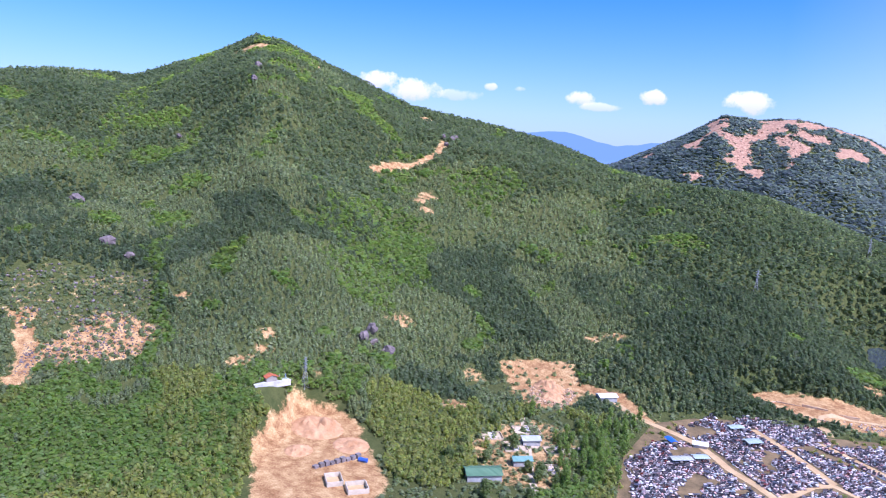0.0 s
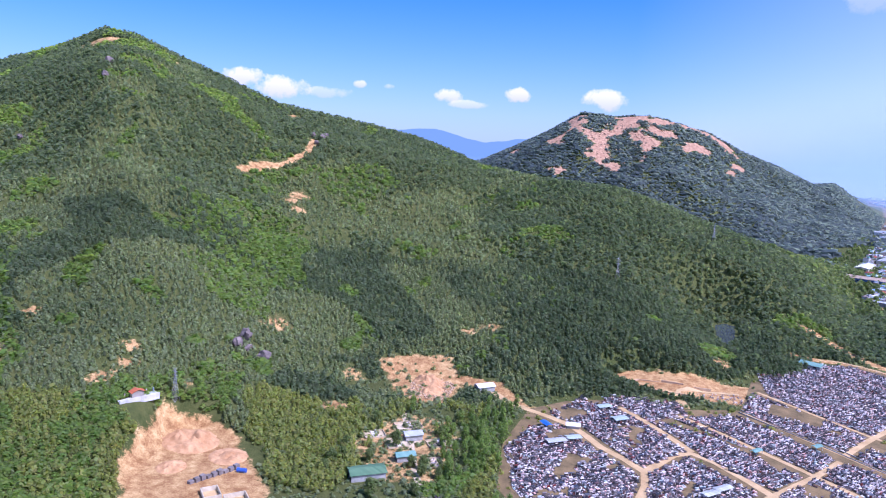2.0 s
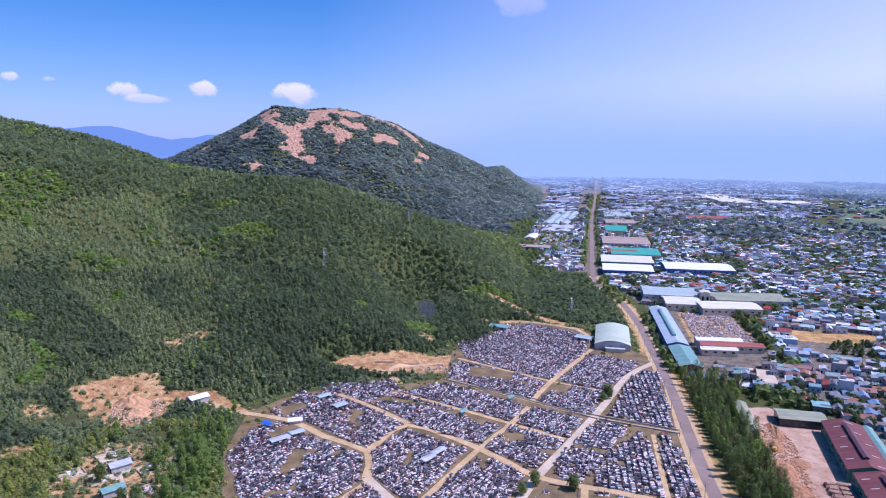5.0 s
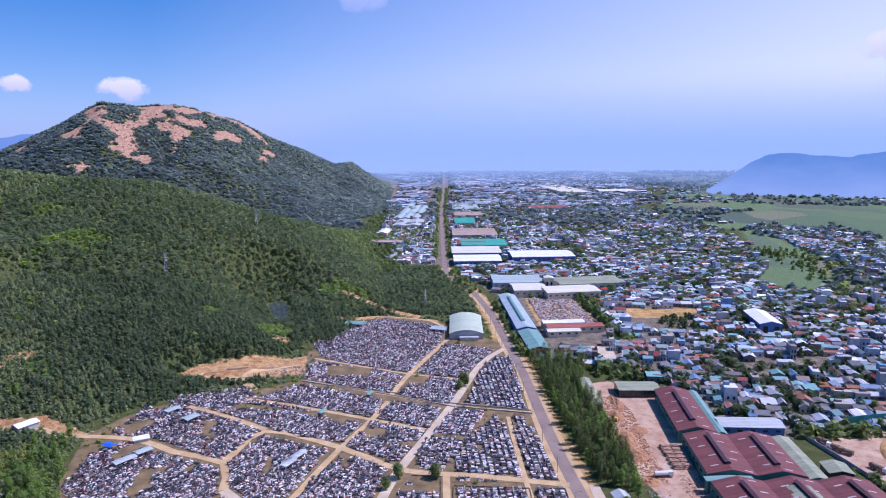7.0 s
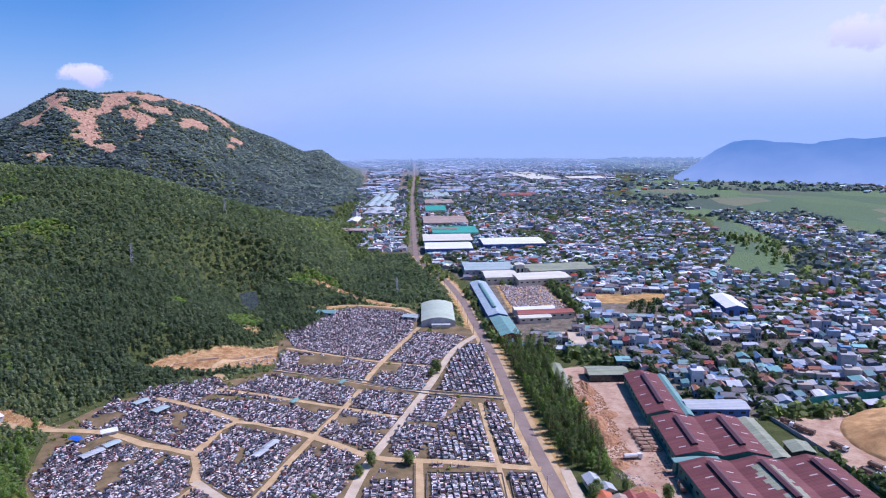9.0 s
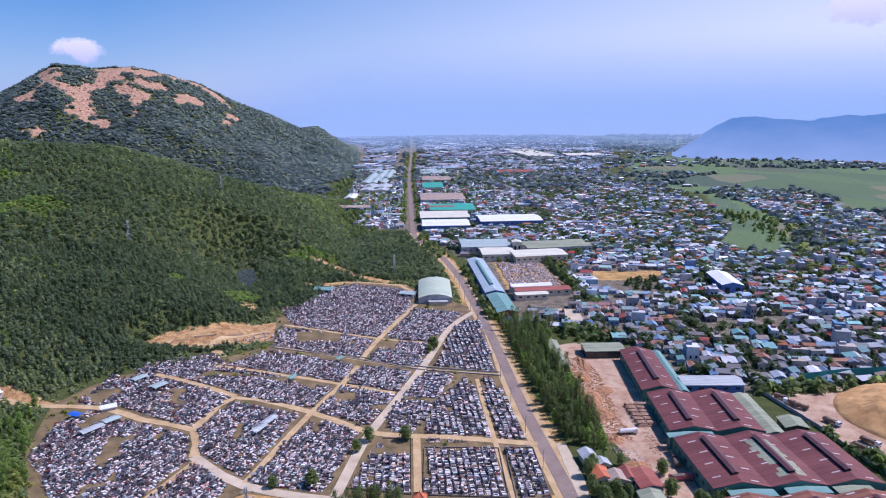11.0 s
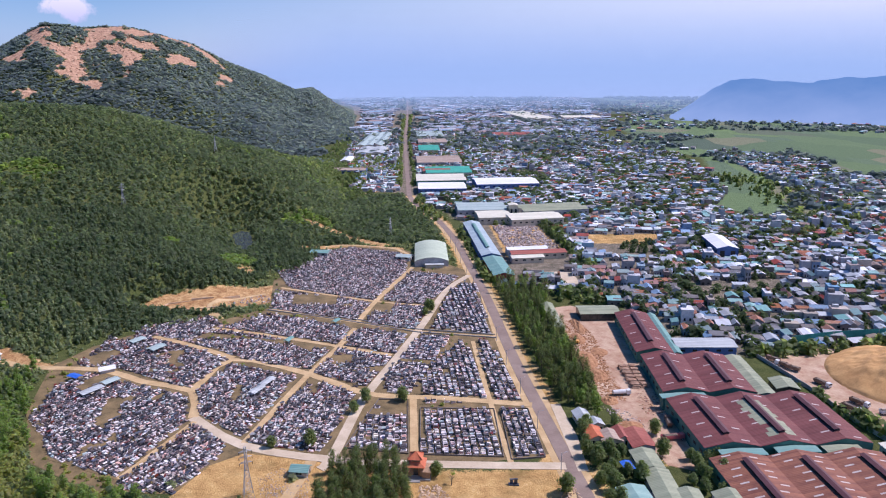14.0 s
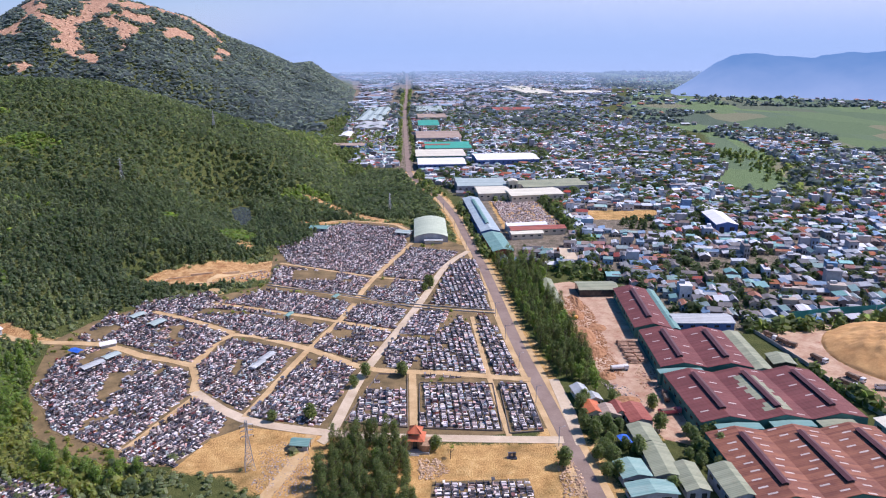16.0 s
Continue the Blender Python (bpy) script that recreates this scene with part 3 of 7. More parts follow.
GRAVEYARD = [(-190, 352), (-172, 400), (-118, 418), (-92, 440), (-104, 530), (-84, 586), (-50, 604), (-4, 588), (50, 512), (54, 380), (60, 250), (0, 240), (-68, 258), (-110, 228), (-152, 256), (-176, 300)]
ROAD = [(66, 150), (63.5, 206), (60.5, 262), (56, 339), (53, 455), (47, 560), (44, 614), (32, 708), (13, 790), (4, 850), (2.5, 920), (0, 1223), (-1, 1651), (7, 2514), (19, 4560)]
TOWN = [(72, 640), (66, 470), (108, 455), (138, 428), (165, 338), (215, 352), (330, 340), (470, 420), (560, 640), (520, 700), (340, 690), (400, 850), (470, 1100), (500, 1259),
        (445, 1415), (480, 1753), (700, 2400), (1100, 4560), (-420, 4560), (-260, 3000), (-150, 2000), (-130, 1830), (-110, 1240), (-70, 1000), (-75, 900), (-10, 885), (40, 760)]
VILLAGE = [(568, 1299), (620, 1250), (678, 1199), (650, 950), (640, 820), (760, 700), (560, 500), (430, 560), (440, 700), (490, 850), (530, 1040)]
MEADOW = [(531, 1213), (520, 1034), (486, 878), (425, 730), (380, 705), (340, 750), (399, 842), (465, 1038)]
PADDY = [(350, 700), (420, 900), (520, 1200), (450, 1400), (560, 1900), (900, 2600), (1150, 4700), (3000, 4700), (3000, 700), (900, 600)]


def axis(lo, hi, fine_lo, fine_hi, step, grow):
    a = list(np.arange(fine_lo, fine_hi + step, step))
    s = step
    while a[-1] < hi:
        s *= grow
        a.append(a[-1] + s)
    s, low = step, [fine_lo]
    while low[-1] > lo:
        s *= grow
        low.append(low[-1] - s)
    return np.array(low[:0:-1] + a)


def zones(x, y, z):
    """Weights of bare earth, sandy ground, fields and town."""
    wob = 11 * fbm(x, y, 26, 5)
    soil = np.zeros_like(x)
    for sx, sy, r in SOIL_SPOTS:
        d = np.hypot(x - sx, y - sy)
        soil = np.maximum(soil, 0.62 * smooth(r * 1.5, r * 0.3, d + 0.9 * wob))
    for ln in SOIL_LINES:
        soil = np.maximum(soil, smooth(7, 2.5, off_line(x, y, ln)))
    for poly, soft, amt in ((QUARRY, 9, 1.0), (CLEARING, 6, 0.66), (PALE_CLEARING, 10, 0.33), (RIGHT_QUARRY, 8, 0.72), (TERRACE, 5, 0.85), (PLOTS, 8, 0.55)):
        soil = np.maximum(soil, amt * smooth(-soft, soft * 0.4, edge_dist(x, y, poly) + 0.6 * wob))
    for poly in SCARS:
        soil = np.maximum(soil, smooth(-8, 5, edge_dist(x, y, poly) + 26 * fbm(x, y, 45, 8) + 24 * fbm(x, y, 15, 9)))
    soil = np.maximum(soil, 0.8 * smooth(22, 2, off_line(x, y, SUMMIT) + 60 * fbm(x, y, 40, 12)))
    for sx, sy, r in ((-870, 1458, 14), (-253, 2440, 26), (-353, 1744, 9), (-235, 2470, 20)):
        soil = np.maximum(soil, smooth(r * 1.5, r * 0.6, np.hypot(x - sx, y - sy) + wob))
    sand = np.zeros_like(x)
    for poly, amt in ((FRONT_SAND, 1.0), (SAW_YARD, 0.9), (RIGHT_YARD, 0.8), (GRAVEYARD, 0.3), (STONE_YARD, 1.0), (BROWN_LOT, 0.9)):
        sand = np.maximum(sand, amt * smooth(-5, 5, edge_dist(x, y, poly)))
    sand = np.maximum(sand, 0.8 * smooth(13, 6, off_line(x, y, ROAD[:10])))
    town = np.where(z < 2, smooth(-20, 20, edge_dist(x, y, TOWN)), 0)
    town = np.maximum(town, smooth(-15, 15, edge_dist(x, y, VILLAGE)) * 0.8)
    town = town * (1 - smooth(-12, 12, edge_dist(x, y, MEADOW)))
    field = np.where((z < 2), smooth(-40, 60, edge_dist(x, y, PADDY) + 40 * fbm(x, y, 150, 11)), 0)
    field = np.maximum(field, np.where(z < 2, smooth(-12, 12, edge_dist(x, y, MEADOW)), 0)) * (1 - town)
    return np.stack([soil, sand, field, town], -1)


xs, ys = axis(-2600, 4300, -720, 330, 6.0, 1.03), axis(-1800, 4750, 60, 720, 6.0, 1.018)
gx, gy = np.meshgrid(xs, ys)
gz = height(gx, gy)
gv = np.stack([gx, gy, gz], -1).reshape(-1, 3)
nx, ny = len(xs), len(ys)
gi = (np.arange(ny - 1)[:, None] * nx + np.arange(nx - 1)[None]).ravel()
gme = tri_mesh("ground", gv, np.stack([gi, gi + 1, gi + nx + 1, gi + nx], -1), [GROUND], smooth=True)
zone = zones(gx, gy, gz).reshape(-1, 4).astype(np.float32)
attr = gme.color_attributes.new("zone", "FLOAT_COLOR", "POINT")
attr.data.foreach_set("color", zone.ravel())
tagged(new("ground", gme), "green mountain slopes with orange bare earth and a sandy plain", "ground", kind="structure")


def ribbon(pts, width, z, rise=0.0):
    """A strip of ground along a line, smoothed at its bends."""
    p = [Vector((*q, 0)) for q in pts]
    fine = []
    for i in range(len(p) - 1):
        a, b, c, d = p[max(i - 1, 0)], p[i], p[i + 1], p[min(i + 2, len(p) - 1)]
        m = max(2, int((c - b).length / 12))
        for k in range(m):
            t = k / m
            fine.append(0.5 * ((2 * b) + (c - a) * t + (2 * a - 5 * b + 4 * c - d) * t * t + (3 * b - a - 3 * c + d) * t ** 3))
    fine.append(p[-1])
    g, v = Geo(), []
    for i, q in enumerate(fine):
        t = (fine[min(i + 1, len(fine) - 1)] - fine[max(i - 1, 0)]).normalized()
        n = Vector((t.y, -t.x, 0)) * width / 2
        for e in (q - n, q + n):
            base = float(height(e.x, e.y)) if rise else 0.0
            v.append((e.x, e.y, base + z))
    g.add(v, [(2 * i, 2 * i + 1, 2 * i + 3, 2 * i + 2) for i in range(len(fine) - 1)])
    lo = [(a, b, c - 0.25) for a, b, c in v]
    n = len(v)
    g.add(v + lo, [(2 * i + 1, 2 * i, n + 2 * i, n + 2 * i + 1) for i in (0,)] + [(2 * i, 2 * i + 2, n + 2 * i + 2, n + 2 * i) for i in range(len(fine) - 1)] +
          [(2 * i + 3, 2 * i + 1, n + 2 * i + 1, n + 2 * i + 3) for i in range(len(fine) - 1)])
    return g


single("road_shoulder", ribbon(ROAD[:10], 12.0, 0.06), DIRT, "sandy verge beside the asphalt road", "verge", kind="structure")
single("road", ribbon(ROAD, 6.2, 0.16), ASPHALT, "worn grey asphalt road running straight into the distance", "road", kind="structure")

# pond
pg = Geo().add([(x, y, 5.5) for x, y in POND], [tuple(range(len(POND)))])
WATER, wnt, wp = nodes_of("pond_water")
wp.inputs["Base Color"].default_value, wp.inputs["Roughness"].default_value = (0.05, 0.065, 0.075, 1), 0.06
single("pond", pg, WATER, "still grey pond at the forest's edge", "pond", kind="structure")

# distance: pale hills and haze beyond the plain, the haze put into glowing colour

def far_ridge(name, line, dist, col, label):
    """A distant ridge with haze put into its glowing colour, paler at the foot: bearing and height along it."""
    m, nt, p = nodes_of(name)
    nt.nodes.remove(p)
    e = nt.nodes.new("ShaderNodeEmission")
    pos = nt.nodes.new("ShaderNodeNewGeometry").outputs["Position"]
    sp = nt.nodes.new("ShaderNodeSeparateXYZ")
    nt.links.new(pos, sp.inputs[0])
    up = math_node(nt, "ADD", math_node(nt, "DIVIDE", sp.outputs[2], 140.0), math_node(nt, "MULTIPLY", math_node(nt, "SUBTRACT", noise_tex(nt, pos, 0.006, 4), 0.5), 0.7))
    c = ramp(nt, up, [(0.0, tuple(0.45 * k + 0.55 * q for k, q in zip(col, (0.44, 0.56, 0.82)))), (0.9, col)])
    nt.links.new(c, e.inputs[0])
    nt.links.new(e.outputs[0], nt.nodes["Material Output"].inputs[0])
    b0, b1 = line[0][0], line[-1][0]
    bs = np.linspace(b0, b1, 140)
    hs = np.interp(bs, [q[0] for q in line], [q[1] for q in line]) + 9 * fbm(bs * 60, bs * 0, 60, 3)
    v, f = [], []
    for i, (b, h) in enumerate(zip(bs, hs)):
        for dd, zz in ((0, -5), (140, 0.55 * h), (300, h), (560, -5)):
            v.append(((dist + dd) * math.sin(radians(b)), (dist + dd) * math.cos(radians(b)), zz))
    for i in range(len(bs) - 1):
        for k in range(3):
            f.append((4 * i + k, 4 * i + 4 + k, 4 * i + 5 + k, 4 * i + 1 + k))
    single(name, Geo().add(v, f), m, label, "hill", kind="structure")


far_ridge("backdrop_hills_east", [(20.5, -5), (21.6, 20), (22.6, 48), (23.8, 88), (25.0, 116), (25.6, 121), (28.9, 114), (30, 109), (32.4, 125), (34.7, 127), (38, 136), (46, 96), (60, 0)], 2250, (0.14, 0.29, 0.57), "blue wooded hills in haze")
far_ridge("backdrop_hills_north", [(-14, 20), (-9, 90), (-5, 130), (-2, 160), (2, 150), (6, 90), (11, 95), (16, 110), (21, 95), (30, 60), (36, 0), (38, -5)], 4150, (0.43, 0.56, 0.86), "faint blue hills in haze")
far_ridge("backdrop_mountain_west", [(-48, 160), (-43, 230), (-39.1, 268), (-37.3, 272), (-33.4, 203), (-30.2, 238), (-27, 260), (-20, 180), (-12, 60)], 4000, (0.20, 0.34, 0.64), "mountain far off, blue with painted haze")


def haze_sheets():
    """Added glowing sheets painted as the haze that closes the plain: densest at the horizon, thinning upwards and to
    their ends.
    """
    m, nt, p = nodes_of("haze_glow")
    nt.nodes.remove(p)
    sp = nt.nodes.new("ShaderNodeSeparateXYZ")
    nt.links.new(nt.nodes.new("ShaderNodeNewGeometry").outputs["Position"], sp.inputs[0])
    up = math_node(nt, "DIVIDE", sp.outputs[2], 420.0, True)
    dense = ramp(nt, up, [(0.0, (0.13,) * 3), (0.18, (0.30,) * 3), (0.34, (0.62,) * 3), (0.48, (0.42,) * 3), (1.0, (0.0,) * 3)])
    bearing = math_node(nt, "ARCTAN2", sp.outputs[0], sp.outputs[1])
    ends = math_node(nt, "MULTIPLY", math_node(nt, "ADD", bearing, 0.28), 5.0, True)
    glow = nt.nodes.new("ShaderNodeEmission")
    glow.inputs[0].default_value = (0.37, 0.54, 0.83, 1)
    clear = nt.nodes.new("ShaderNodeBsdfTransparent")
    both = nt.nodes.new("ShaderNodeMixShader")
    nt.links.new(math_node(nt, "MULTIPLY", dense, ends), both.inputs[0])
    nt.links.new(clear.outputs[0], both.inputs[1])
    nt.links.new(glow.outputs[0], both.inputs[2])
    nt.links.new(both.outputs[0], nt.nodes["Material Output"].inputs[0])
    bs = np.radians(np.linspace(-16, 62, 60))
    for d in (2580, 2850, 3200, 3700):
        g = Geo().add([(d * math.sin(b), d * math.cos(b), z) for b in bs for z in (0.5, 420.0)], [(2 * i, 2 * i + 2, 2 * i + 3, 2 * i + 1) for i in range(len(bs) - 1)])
        single("backdrop_haze", g, m, "glowing sheet painted as pale blue haze over the far plain", "haze", kind="structure")


haze_sheets()

# ---- forest ----
EUC = [spray_template(12, s, "cone", 0.45, 0.40) for s in range(5)]
ACA = [spray_template(12, 40 + s, "dome" if s < 2 else "cone", 0.42, 0.46) for s in range(5)]
BSH = [spray_template(11, 80 + s, "dome", 0.5, 0.62) for s in range(4)]
FINE_EUC = [spray_template(22, 140 + s, "cone", 0.32, 0.30) for s in range(5)]
FINE_WOOD = [spray_template(26, 150 + s, "dome" if s < 3 else "cone", 0.28, 0.32) for s in range(5)]
FINE_BUSH = [spray_template(20, 160 + s, "dome", 0.32, 0.42) for s in range(4)]
EUC_UP = [spray_template(10, 20 + s, "cone", 0.5, 0) for s in range(5)]
ACA_UP = [spray_template(10, 60 + s, "dome", 0.52, 0) for s in range(5)]
FAR = [spray_template(7, 120 + s, "dome", 0.6, 0.66) for s in range(4)]
FAR_UP = [spray_template(6, 130 + s, "dome", 0.72, 0) for s in range(5)]


def free_ground(x, y):
    z = zones(x, y, height(x, y))
    return z[:, 0] + 0.35 * (rng.random(len(x)) - 0.5) < 0.38, z


def grow(name, templates, x, y, lo, hi, slim, mat, label):
    n = len(x)
    h = lo + (hi - lo) * rng.random(n) ** 1.3
    size = np.column_stack([h * slim * (0.8 + 0.5 * rng.random(n)), h * slim * (0.8 + 0.5 * rng.random(n)), h])
    pos = np.column_stack([x, y, height(x, y) - 0.06 * h])
    v, f, _ = scatter(templates, rng.integers(0, len(templates), n), pos, size, rng.random(n) * 6.283)
    return tagged(new(name, tri_mesh(name, v, f, [mat])), label, "forest", kind="stuff")


def polar_field(b0, b1, d0, d1, spacing):
    """Scattered planting points in a sector of the slopes."""
    lo, hi = -d1, d1
    a = np.arange(lo, hi, spacing)
    X, Y = np.meshgrid(a, np.arange(-200, d1, spacing))
    X, Y = X.ravel() + (rng.random(X.size) - 0.5) * spacing * 0.9, Y.ravel() + (rng.random(X.size) - 0.5) * spacing * 0.9
    d, az = np.hypot(X, Y), np.degrees(np.arctan2(X, Y))
    k = (d > d0) & (d < d1) & (az > b0) & (az < b1)
    return X[k], Y[k]


def in_any(x, y, polys):
    r = np.zeros(len(x), bool)
    for p in polys:
        r |= inside(x, y, p)
    return r


WOODS = [[(-245, 345), (-192, 346), (-180, 300), (-154, 258), (-148, 236), (-176, 226), (-200, 262), (-180, 280), (-200, 305), (-225, 300), (-240, 320)], [(-150, 246), (-112, 231), (-96, 227), (-88, 216), (-110, 212), (-150, 230)],
         [(-345, 205), (-300, 300), (-262, 316), (-240, 340), (-232, 300), (-240, 270), (-214, 240), (-205, 200), (-230, 190), (-262, 213), (-300, 217)], [(-420, 40), (-330, 120), (-312, 160), (-290, 156), (-262, 141), (-250, 128), (-236, 60)],
         [(-79, 600), (-75, 780), (-40, 880), (-8, 870), (10, 760), (34, 700), (28, 612), (-6, 612), (-41, 616)],
         [(-230, 362), (-200, 345), (-182, 300), (-172, 280), (-200, 270), (-225, 300), (-240, 340)],
         [(-290, 290), (-250, 330), (-236, 300), (-222, 250), (-240, 214), (-290, 225)],
         [(-196, 392), (-172, 420), (-120, 432), (-92, 455), (-96, 470), (-130, 446), (-160, 446), (-190, 440)]]
EUC_STANDS = [[(-461, 179), (-465, 234), (-450, 291), (-420, 346), (-362, 372), (-312, 363), (-321, 296), (-325, 213), (-330, 161), (-367, 145)], [(-487, 90), (-477, 125), (-415, 158), (-368, 143), (-369, 66)],
              [(-381, 96), (-379, 126), (-347, 126), (-336, 101), (-352, 88)], [(-407, 451), (-366, 494), (-273, 429), (-293, 403), (-345, 425)]]
BUSH_GULLIES = [[(-360, 64), (-331, 120), (-319, 164), (-300, 158), (-253, 129), (-298, 52)], [(-336, 160), (-322, 243), (-300, 223), (-318, 202), (-307, 150)], [(-477, 298), (-541, 399), (-480, 434), (-385, 357), (-404, 328), (-457, 317)],
                [(-592, 566), (-554, 621), (-507, 600), (-500, 522), (-539, 517)], [(-496, 177), (-510, 202), (-412, 160), (-428, 156)], [(-728, 203), (-969, 333), (-935, 364), (-726, 232), (-641, 157)],
                [(-486, 180), (-479, 190), (-423, 165), (-389, 158), (-393, 151), (-429, 153)], [(-342, 166), (-335, 204), (-331, 240), (-319, 247), (-300, 225), (-304, 215), (-317, 204), (-310, 195), (-297, 160), (-310, 134), (-333, 147)], [(-443, 287), (-455, 338), (-405, 346), (-369, 301), (-392, 278)],]
DARK_STANDS = [[(-306, 233), (-316, 274), (-308, 305), (-279, 302), (-239, 265), (-237, 238), (-248, 210), (-275, 214)], [(-433, 400), (-439, 462), (-359, 435), (-293, 403), (-305, 380), (-357, 399)], [(-545, 256), (-508, 284), (-470, 288), (-453, 259), (-482, 233)]]
EUC_STANDS += [[(-380, 96), (-373, 127), (-334, 114), (-349, 91)]]
for b0, b1, d0, d1, sp, tag in ((-92, 4, 205, 400, 2.7, "front"), (-92, 4, 400, 620, 2.8, "near"), (-92, 4, 620, 1180, 4.4, "upper")):
    x, y = polar_field(b0, b1, d0, d1, sp)
    az, d = np.degrees(np.arctan2(x, y)), np.hypot(x, y)
    up = height(x, y) > 0.6
    keep = (up | in_any(x, y, WOODS)) & (off_line(x, y, ROAD) > 9) & (d < np.interp(az, BEARING, RIDGE) + 60)
    ok, zn = free_ground(x, y)
    keep &= (~inside(x, y, PLOT_CLEARING) | (rng.random(len(x)) < 0.07)) & ok & ((edge_dist(x, y, PALE_CLEARING) < -3) | (rng.random(len(x)) < 0.12)) & (edge_dist(x, y, QUARRY) < -4) & (edge_dist(x, y, POND) < -2.5) & (zn[:, 1] < 0.62) & (np.hypot(x + 315, y - 178) > 9)
    x, y = x[keep], y[keep]
    kind = fbm(x, y, 130, 21, 3) + 0.25 * (rng.random(len(x)) - 0.5)
    wet = fbm(x, y, 70, 25, 3)
    low = np.degrees(np.arctan2(x, y)) + 22 * fbm(x, y, 150, 27, 3) + 9 * (rng.random(len(x)) - 0.5) > -31
    e = (kind > 0.12) & ~low | (kind > 0.75)
    ragged = 12 * fbm(x, y, 30, 61, 3)
    for poly in EUC_STANDS:
        e |= edge_dist(x, y, poly) + ragged > 0
    b = ~e & (wet > np.where(low, 0.42, 0.30))
    tuft = e & (fbm(x, y, 26, 29, 3) > 0.34)
    b, e = b | tuft, e & ~tuft
    for poly in BUSH_GULLIES:
        hit_ = (edge_dist(x, y, poly) + ragged > 0) & (rng.random(len(x)) < 0.6)
        b, e = b | hit_, e & ~hit_
    for poly in DARK_STANDS:
        hit_ = edge_dist(x, y, poly) + 0.6 * ragged > 0
        b, e = b & ~hit_, e & ~hit_
    a = ~e & ~b
    thin = rng.random(len(x)) < np.where(e, 0.85, 1.0)
    big = 1.2 if tag == "upper" else 1.0
    ta_, tb_, tc_ = {"front": (FINE_EUC, FINE_WOOD, FINE_BUSH), "near": (EUC, ACA, BSH), "upper": (EUC_UP, ACA_UP, BSH)}[tag]
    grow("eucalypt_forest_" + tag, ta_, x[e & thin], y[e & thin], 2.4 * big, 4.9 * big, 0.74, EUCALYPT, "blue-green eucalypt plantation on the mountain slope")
    # front rank yellower, farther ranks bluer: haze put into the leaf colour
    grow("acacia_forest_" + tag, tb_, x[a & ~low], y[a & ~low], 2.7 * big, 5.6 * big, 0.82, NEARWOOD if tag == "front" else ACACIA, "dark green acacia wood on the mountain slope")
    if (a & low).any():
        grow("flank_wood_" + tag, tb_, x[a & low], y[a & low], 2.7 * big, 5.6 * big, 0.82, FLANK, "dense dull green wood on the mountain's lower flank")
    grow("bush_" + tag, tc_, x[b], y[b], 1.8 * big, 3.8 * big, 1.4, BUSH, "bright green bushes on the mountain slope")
x, y = polar_field(-48, -2.5, 1150, 2500, 6.8)
keep = (height(x, y) > 1.5) & free_ground(x, y)[0]
ridge_ok = np.hypot(x, y) < np.interp(np.degrees(np.arctan2(x, y)), BEARING_B, RIDGE_B) + 60
keep &= ridge_ok
grow("mountain_wood", FAR_UP, x[keep], y[keep], 3.0, 6.0, 1.8, HAZED_WOOD, "dark wood on the scarred mountain")

# brush on felled ground and round the cemetery
x, y = polar_field(-90, 4, 165, 640, 3.2)
zn = zones(x, y, height(x, y))
felled = (zn[:, 0] > 0.2) & (zn[:, 0] < 0.8) & (~inside(x, y, RIGHT_QUARRY) | (rng.random(len(x)) < 0.3)) & (edge_dist(x, y, QUARRY) < -6) & (rng.random(len(x)) < 0.6)
rim = edge_dist(x, y, GRAVEYARD)
rim = (rim < -1) & (rim > -110) & (height(x, y) < 1.5) & (zn[:, 0] < 0.4) & (zn[:, 1] < 0.5) & (off_line(x, y, ROAD) > 9) & (rng.random(len(x)) < 0.6) & (x < 40)
keep = (felled | rim) & (edge_dist(x, y, FRONT_SAND) < 2) | inside(x, y, FRONT_SAND) & (rng.random(len(x)) < 0.035) & (off_line(x, y, ROAD) > 9)
for ln in SOIL_LINES:
    keep &= off_line(x, y, ln) > 5
young = inside(x, y, PALE_CLEARING) & (rng.random(len(x)) < 0.8)
keep |= young
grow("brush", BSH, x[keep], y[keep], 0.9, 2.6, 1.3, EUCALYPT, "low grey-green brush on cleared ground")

# ---- cemetery ----

PALE_EARTH = surf("trodden_earth", (0.38, 0.235, 0.145), (0.58, 0.425, 0.30), 0.06, 0.8, 0.95, bump=0.4, dirt=((0.30, 0.12, 0.07), 0.9))


def pad(name, poly, z, mat, label, category):
    g = Geo()
    n = len(poly)
    g.add([(x, y, z) for x, y in poly] + [(x, y, -0.3) for x, y in poly], [tuple(range(n))] + [((i + 1) % n, i, n + i, n + (i + 1) % n) for i in range(n)])
    return single(name, g, mat, label, category, kind="structure")


